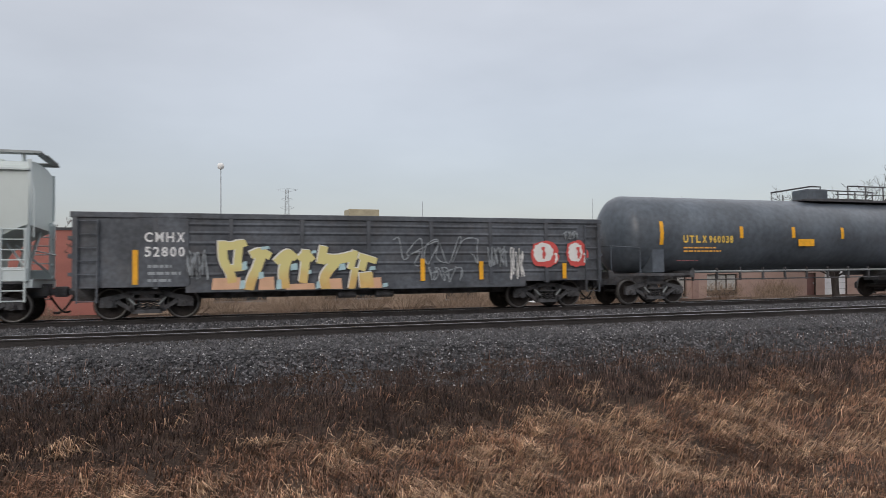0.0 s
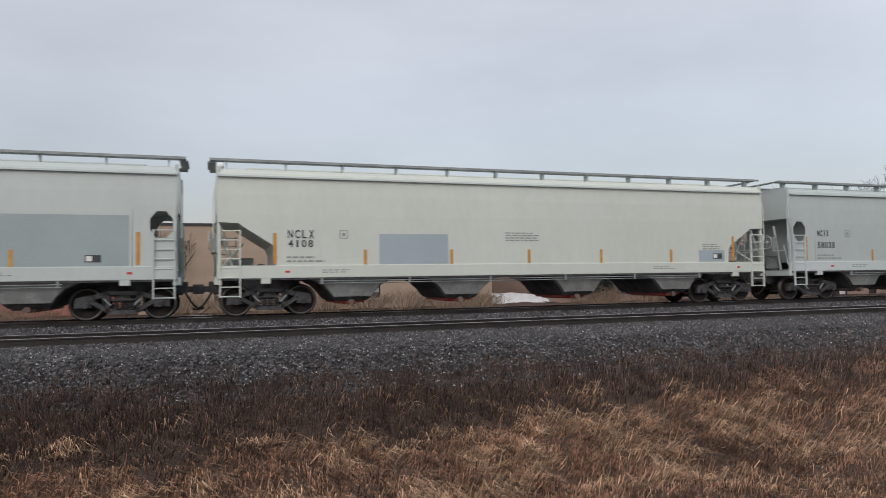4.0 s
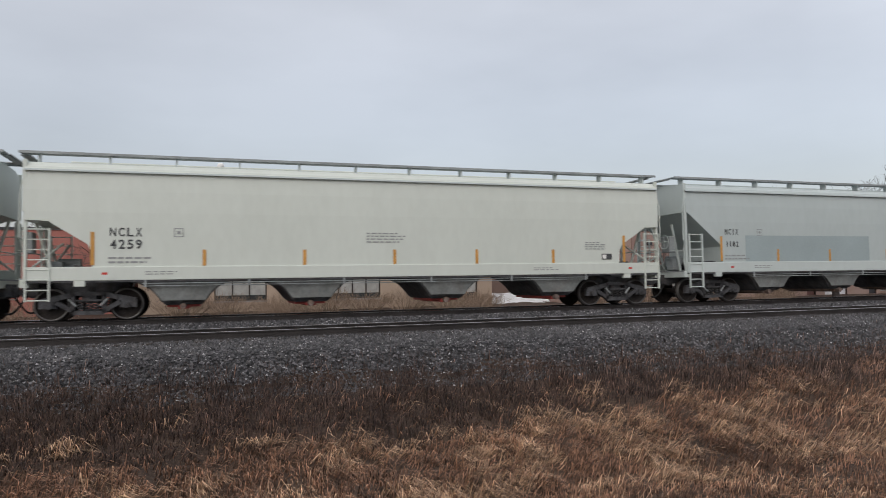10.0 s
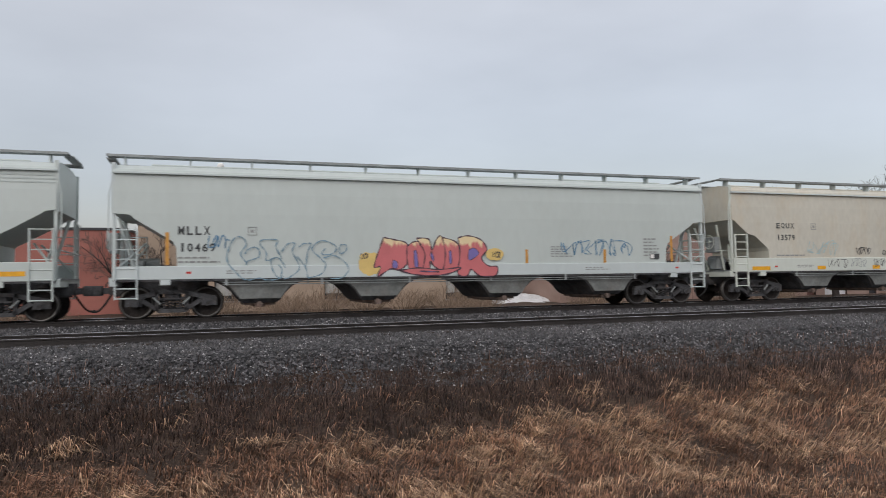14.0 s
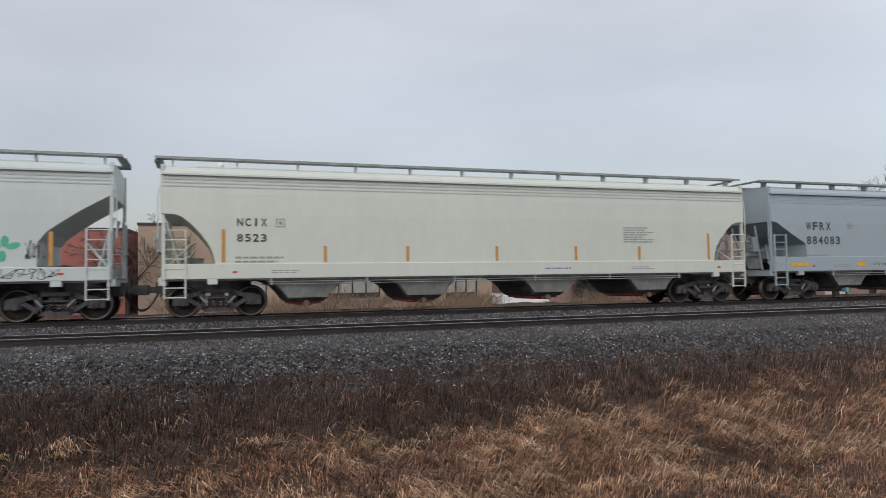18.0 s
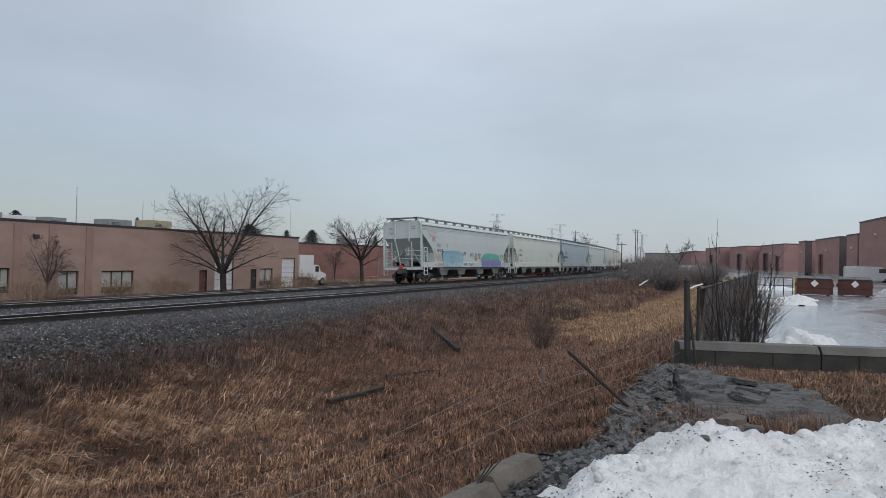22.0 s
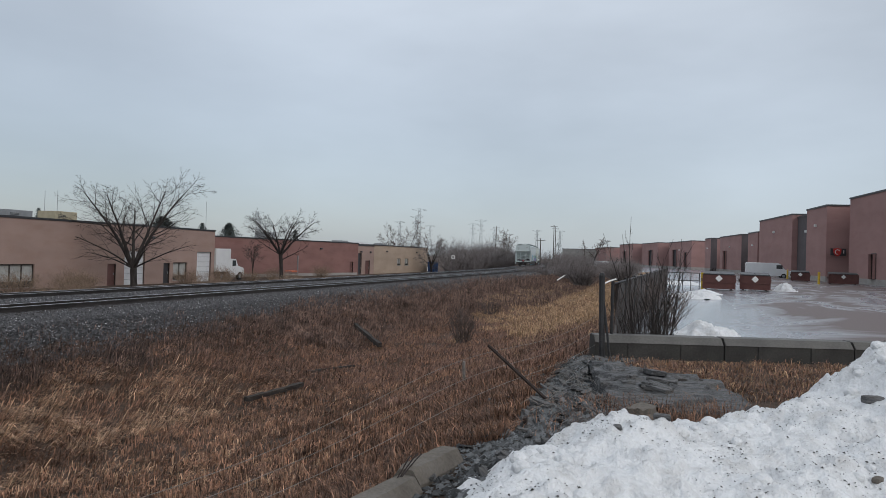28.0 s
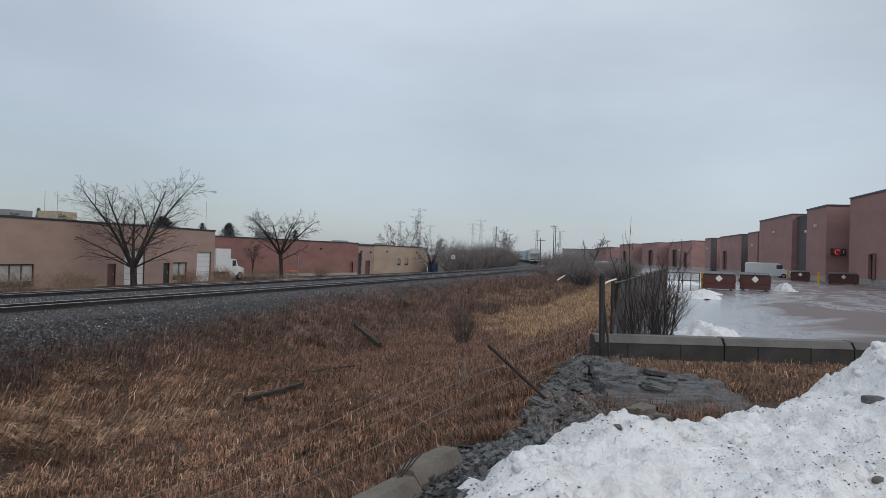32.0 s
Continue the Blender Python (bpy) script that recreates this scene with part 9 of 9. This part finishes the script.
def tufted(n, s0, s1, u0, u1, tuft=0.11, per=14, near=0.0):
    """Places in tufts; near pulls them towards the low end of s."""
    m = n // per
    f = rng.random(m) ** (1 + near)
    cs, cu = s0 + (s1 - s0) * f, rng.uniform(u0, u1, m)
    s = np.repeat(cs, per) + rng.normal(0, tuft, m * per)
    u = np.repeat(cu, per) + rng.normal(0, tuft, m * per)
    return s, u


def seen(s, u, near, power=1.0):
    """Thins places out with their distance from the spot where one stands."""
    x, y = s * CA + u * SA, LINE_Y + s * SA - u * CA
    r, az = np.hypot(x, y), np.arctan2(x, y)
    keep = (az > -0.64) & (az < 1.6) & (r > 5.5) & (rng.random(len(s)) < (near / np.maximum(r, near)) ** power)
    return s[keep], u[keep]


def wander(s, u, fs, fu, z):
    return np.array([noise.noise(Vector((a * fs, b * fu, z))) for a, b in zip(s, u)])


DOWN = (0.72, 0.62)  # the bank's grass hangs down the slope and along the line
# shaggy thatch over the ditch
s, u = seen(*tufted(430000, -14, 42, 9.3, 19.6, 0.08, 13), 10.0, 1.2)
mix = wander(s, u, 0.55, 0.8, 3.0)
edge = 10.4 + 1.2 * mix - np.clip((s - 2) * 0.16, -0.85, 1.5)
dark = (u < edge) & (rng.random(len(s)) < 0.85)
red = ~dark & (mix + rng.normal(0, 0.12, len(s)) > np.interp(s, [-14, -2, 5, 40], [0.40, 0.30, -0.02, -0.10]))
pale = ~dark & ~red
low_ = u > 13.6 + 0.8 * mix
far_ = s > rng.uniform(7.0, 14.0, len(s))
for kk, nm, mm, lb in ((red & far_, "russet_grass", M_RUSSET, "matted russet grass on the ditch banks"), (pale, "dry_grass", M_GRASS, "matted dry brown grass on the ditch banks"), (red & ~far_, "red_grass", M_REDGRASS, "short reddish-brown matted grass in the ditch")):
    q = kk & ~low_
    blades(nm, s[q], u[q], 0.26, 0.0078, 1.5, mm, lb, 0.7, DOWN, (0.25, 0.85), 0.6)
    q = kk & low_
    blades(nm, s[q], u[q], 0.17, 0.0072, 0.9, mm, lb, 0.9, DOWN, (0.5, 1.0), 1.0)
blades("dead_brush", s[dark], u[dark], 0.25, 0.0055, 0.7, M_BRUSH, "dark dead weeds along the foot of the ballast", 0.9, DOWN, (0.5, 1.0), 1.0)
# longer pale straw lying over it in swathes
s, u = seen(*tufted(230000, -14, 40, 9.9, 18.8, 0.075, 12), 11.0)
lush = 1.25 * wander(s, u, 0.8, 1.1, 5.0) + np.interp(s, [-14, -7, -3, 0, 8, 15, 40], [-0.28, -0.13, 0.05, 0.17, 0.20, -0.02, -0.2]) + np.interp(u, [9.9, 11.5, 14, 19], [-0.28, 0.04, 0.10, 0.02])
keep = lush > rng.uniform(-0.08, 0.30, len(s))
near_ = s < rng.uniform(0.0, 9.0, len(s))
q = keep & near_ & (u < 13.8)
blades("straw_grass", s[q], u[q], 0.38, 0.0070, 1.9, M_STRAW, "pale bent straw hanging down the bank", 0.5, DOWN, (0.2, 0.8), 0.5)
q = keep & near_ & (u >= 13.8) & (rng.random(len(s)) < 0.4)
blades("straw_grass", s[q], u[q], 0.18, 0.007, 1.1, M_STRAW, "short pale stubble in the ditch", 0.8, DOWN, (0.4, 1.0), 0.9)
q = keep & ~near_ & (rng.random(len(s)) < 0.8)
blades("dry_grass", s[q], u[q], 0.27, 0.0078, 1.7, M_GRASS, "short matted dry grass in the ditch", 0.6, DOWN, (0.2, 0.8), 0.6)
# single long stalks that fell across the weeds
s, u = seen(*tufted(1500, -13, 26, 8.8, 14.5, 0.3, 3), 14.0)
blades("fallen_stalk", s, u, 0.55, 0.0045, 4.0, M_STRAW, "long pale stalks fallen across the dark weeds", 1.0, (1.0, 0.2), (0.4, 1.0), 1.5)
# dark weeds that creep into the toe of the ballast
s, u = tufted(70000, -15, 75, 7.5, 10.6, 0.15, near=0.3)
keep = u + 0.9 * wander(s, u, 0.7, 0.9, 8.0) + np.interp(s, [-15, -4], [0.45, 0.0]) > rng.uniform(7.15, 8.8, len(s))
s, u = s[keep], u[keep]
brown = rng.random(len(s)) < np.interp(s, [-2, 6, 16], [0.12, 0.6, 0.9])
blades("dead_brush", s[~brown], u[~brown], 0.32, 0.005, 0.4, M_BRUSH, "dark dead weeds along the foot of the ballast", 0.8)
blades("dead_brush", s[brown], u[brown], 0.34, 0.006, 1.1, M_WEED, "brown dead weeds along the foot of the ballast", 0.8, DOWN, (0.3, 0.9), 0.8)
s, u = tufted(34000, -15, 45, 8.2, 9.8, 0.16, near=0.3)
blades("dead_brush", s, u, 0.17, 0.0055, 0.6, M_BRUSH, "low dead weeds at the edge of the ballast", 1.0)
# taller weeds that hide the stone shoulder further along
s, u = tufted(70000, 13, 150, 7.0, 12.5, 0.28, 12, near=0.6)
keep = u > np.interp(s, [13, 20, 30, 60], [8.3, 7.7, 7.1, 6.9]) + 0.5 * wander(s, u, 0.3, 0.6, 2.0)
blades("dead_brush", s[keep], u[keep], 0.40, 0.009, 0.9, M_WEED, "brown dead weeds on the embankment by the curve", 0.7, DOWN, (0.4, 1.0), 0.8)
s, u = tufted(22000, 30, 170, 8.0, 15.0, 0.3, 14, near=0.5)
keep = wander(s, u, 0.16, 0.3, 6.0) + np.interp(s, [30, 55, 80], [-0.1, 0.12, 0.3]) > 0.0
blades("tall_weeds", s[keep], u[keep], 0.85, 0.010, 0.3, M_WEED, "tall brown dead weeds on the bank by the curve", 0.4)
# golden grass along the far ditch, up to the yard fence
s, u = tufted(90000, 8, 95, 10.5, 22.5, 0.17, 12, near=0.9)
x, y = s * CA + u * SA, LINE_Y + s * SA - u * CA
d, l = x * YF[0] + y * YF[1], x * YS[0] + y * YS[1]
keep = (d > 12.5) & (l < 2.7 + (d - 12.5) * 0.355)
s, u, d, l = s[keep], u[keep], d[keep], l[keep]
gold = l + 3.0 * wander(s, u, 0.25, 0.4, 9.0) > np.interp(d, [13, 20, 26, 36, 50, 80], [7.0, 4.0, 2.0, 2.2, 3.4, 7.5])
blades("golden_grass", s[gold], u[gold], 0.30, 0.009, 0.9, M_GOLD, "bright golden dry grass further along the ditch", 0.7, (0.6, 0.4), (0.4, 1.0), 1.0)
keep = ~gold & ((s > 20) | (rng.random(len(s)) < 0.5))
blades("red_grass", s[keep], u[keep], 0.30, 0.008, 1.3, M_RUSSET, "matted dry grass further along the ditch", 0.7, DOWN, (0.3, 0.9), 0.8)
# grass between the ditch and the yard fence
n = 30000
d = 11.5 + 43 * rng.random(n) ** 1.3
fl = 3.0 + (d - 12.5) * 0.355
l = np.minimum(fl - 0.15, np.where(d < 12.5, 0.1 + (d - 5) * 0.31, fl)) - rng.random(n) * 3.2
x, y = d * YF[0] + l * YS[0], d * YF[1] + l * YS[1]
near_ = d < rng.uniform(14, 24, n)
for nm, kk, mm, lb in (("golden_grass", ~near_, M_GOLD, "dry golden grass along the yard fence"), ("russet_grass", near_, M_RUSSET, "matted russet grass near the corner post")):
    blades(nm, (x * CA + (y - LINE_Y) * SA)[kk], (x * SA - (y - LINE_Y) * CA)[kk], 0.27, 0.007, 1.0, mm, lb, 0.8, (0.5, -0.3), (0.4, 1.0), 1.2)
# tufts by the kerb blocks and round the slate
n = 15000
d, l = np.repeat(rng.uniform(8.6, 11.9, n // 10), 10) + rng.normal(0, 0.07, n), np.repeat(rng.uniform(2.6, 8.2, n // 10), 10) + rng.normal(0, 0.09, n)
keep = ~((d < 10.1) & (l < 3.7)) & (d < 11.95)
d, l = d[keep], l[keep]
x, y = d * YF[0] + l * YS[0], d * YF[1] + l * YS[1]
pick = rng.random(len(d))
for lo, hi, mm, lb in ((0.0, 0.5, M_GRASS, "matted brown grass before the kerb blocks"), (0.5, 0.8, M_RUSSET, "russet dead grass before the kerb blocks"), (0.8, 1.0, M_GOLD, "pale dry grass before the kerb blocks")):
    kk = (pick >= lo) & (pick < hi)
    blades("verge_grass", (x * CA + (y - LINE_Y) * SA)[kk], (x * SA - (y - LINE_Y) * CA)[kk], 0.15, 0.005, 1.3, mm, lb, 1.1, (0.5, 0.2), (0.3, 1.0), 2.5)
n = 2600
d, l = rng.uniform(6.4, 8.3, n), rng.normal(2.5, 0.7, n)
x, y = d * YF[0] + l * YS[0], d * YF[1] + l * YS[1]
blades("verge_grass", x * CA + (y - LINE_Y) * SA, x * SA - (y - LINE_Y) * CA, 0.22, 0.003, 0.4, M_GRASS, "thin dry grass among the slate", 0.7)
# grass from the ditch up to the kerb and the gravel
n = 30000
d = rng.uniform(4.4, 12.4, n)
l = 0.30 + (d - 4.9) / 7.2 * 1.95 - 0.12 - rng.exponential(0.85, n)
x, y = d * YF[0] + l * YS[0], d * YF[1] + l * YS[1]
keep = ~((d < 6.6) & (l > -0.75 + (d - 4.6) * 0.42))  # the kerb stones lie bare
x, y, n = x[keep], y[keep], int(keep.sum())
pick = rng.random(n) < 0.72
for nm, kk, mm, lb in (("red_grass", pick, M_REDGRASS, "reddish dead grass beside the kerb"), ("dry_grass", ~pick, M_GRASS, "matted dry grass beside the kerb")):
    blades(nm, (x * CA + (y - LINE_Y) * SA)[kk], (x * SA - (y - LINE_Y) * CA)[kk], 0.22, 0.0055, 1.2, mm, lb, 1.0)
# rough grass across the line
s, u = tufted(26000, -30, 70, -14, -5, 0.25)
blades("rough_grass", s, u, 0.45, 0.009, 0.3, M_GRASS, "rough dry grass between the line and the units", 0.6)

motions()
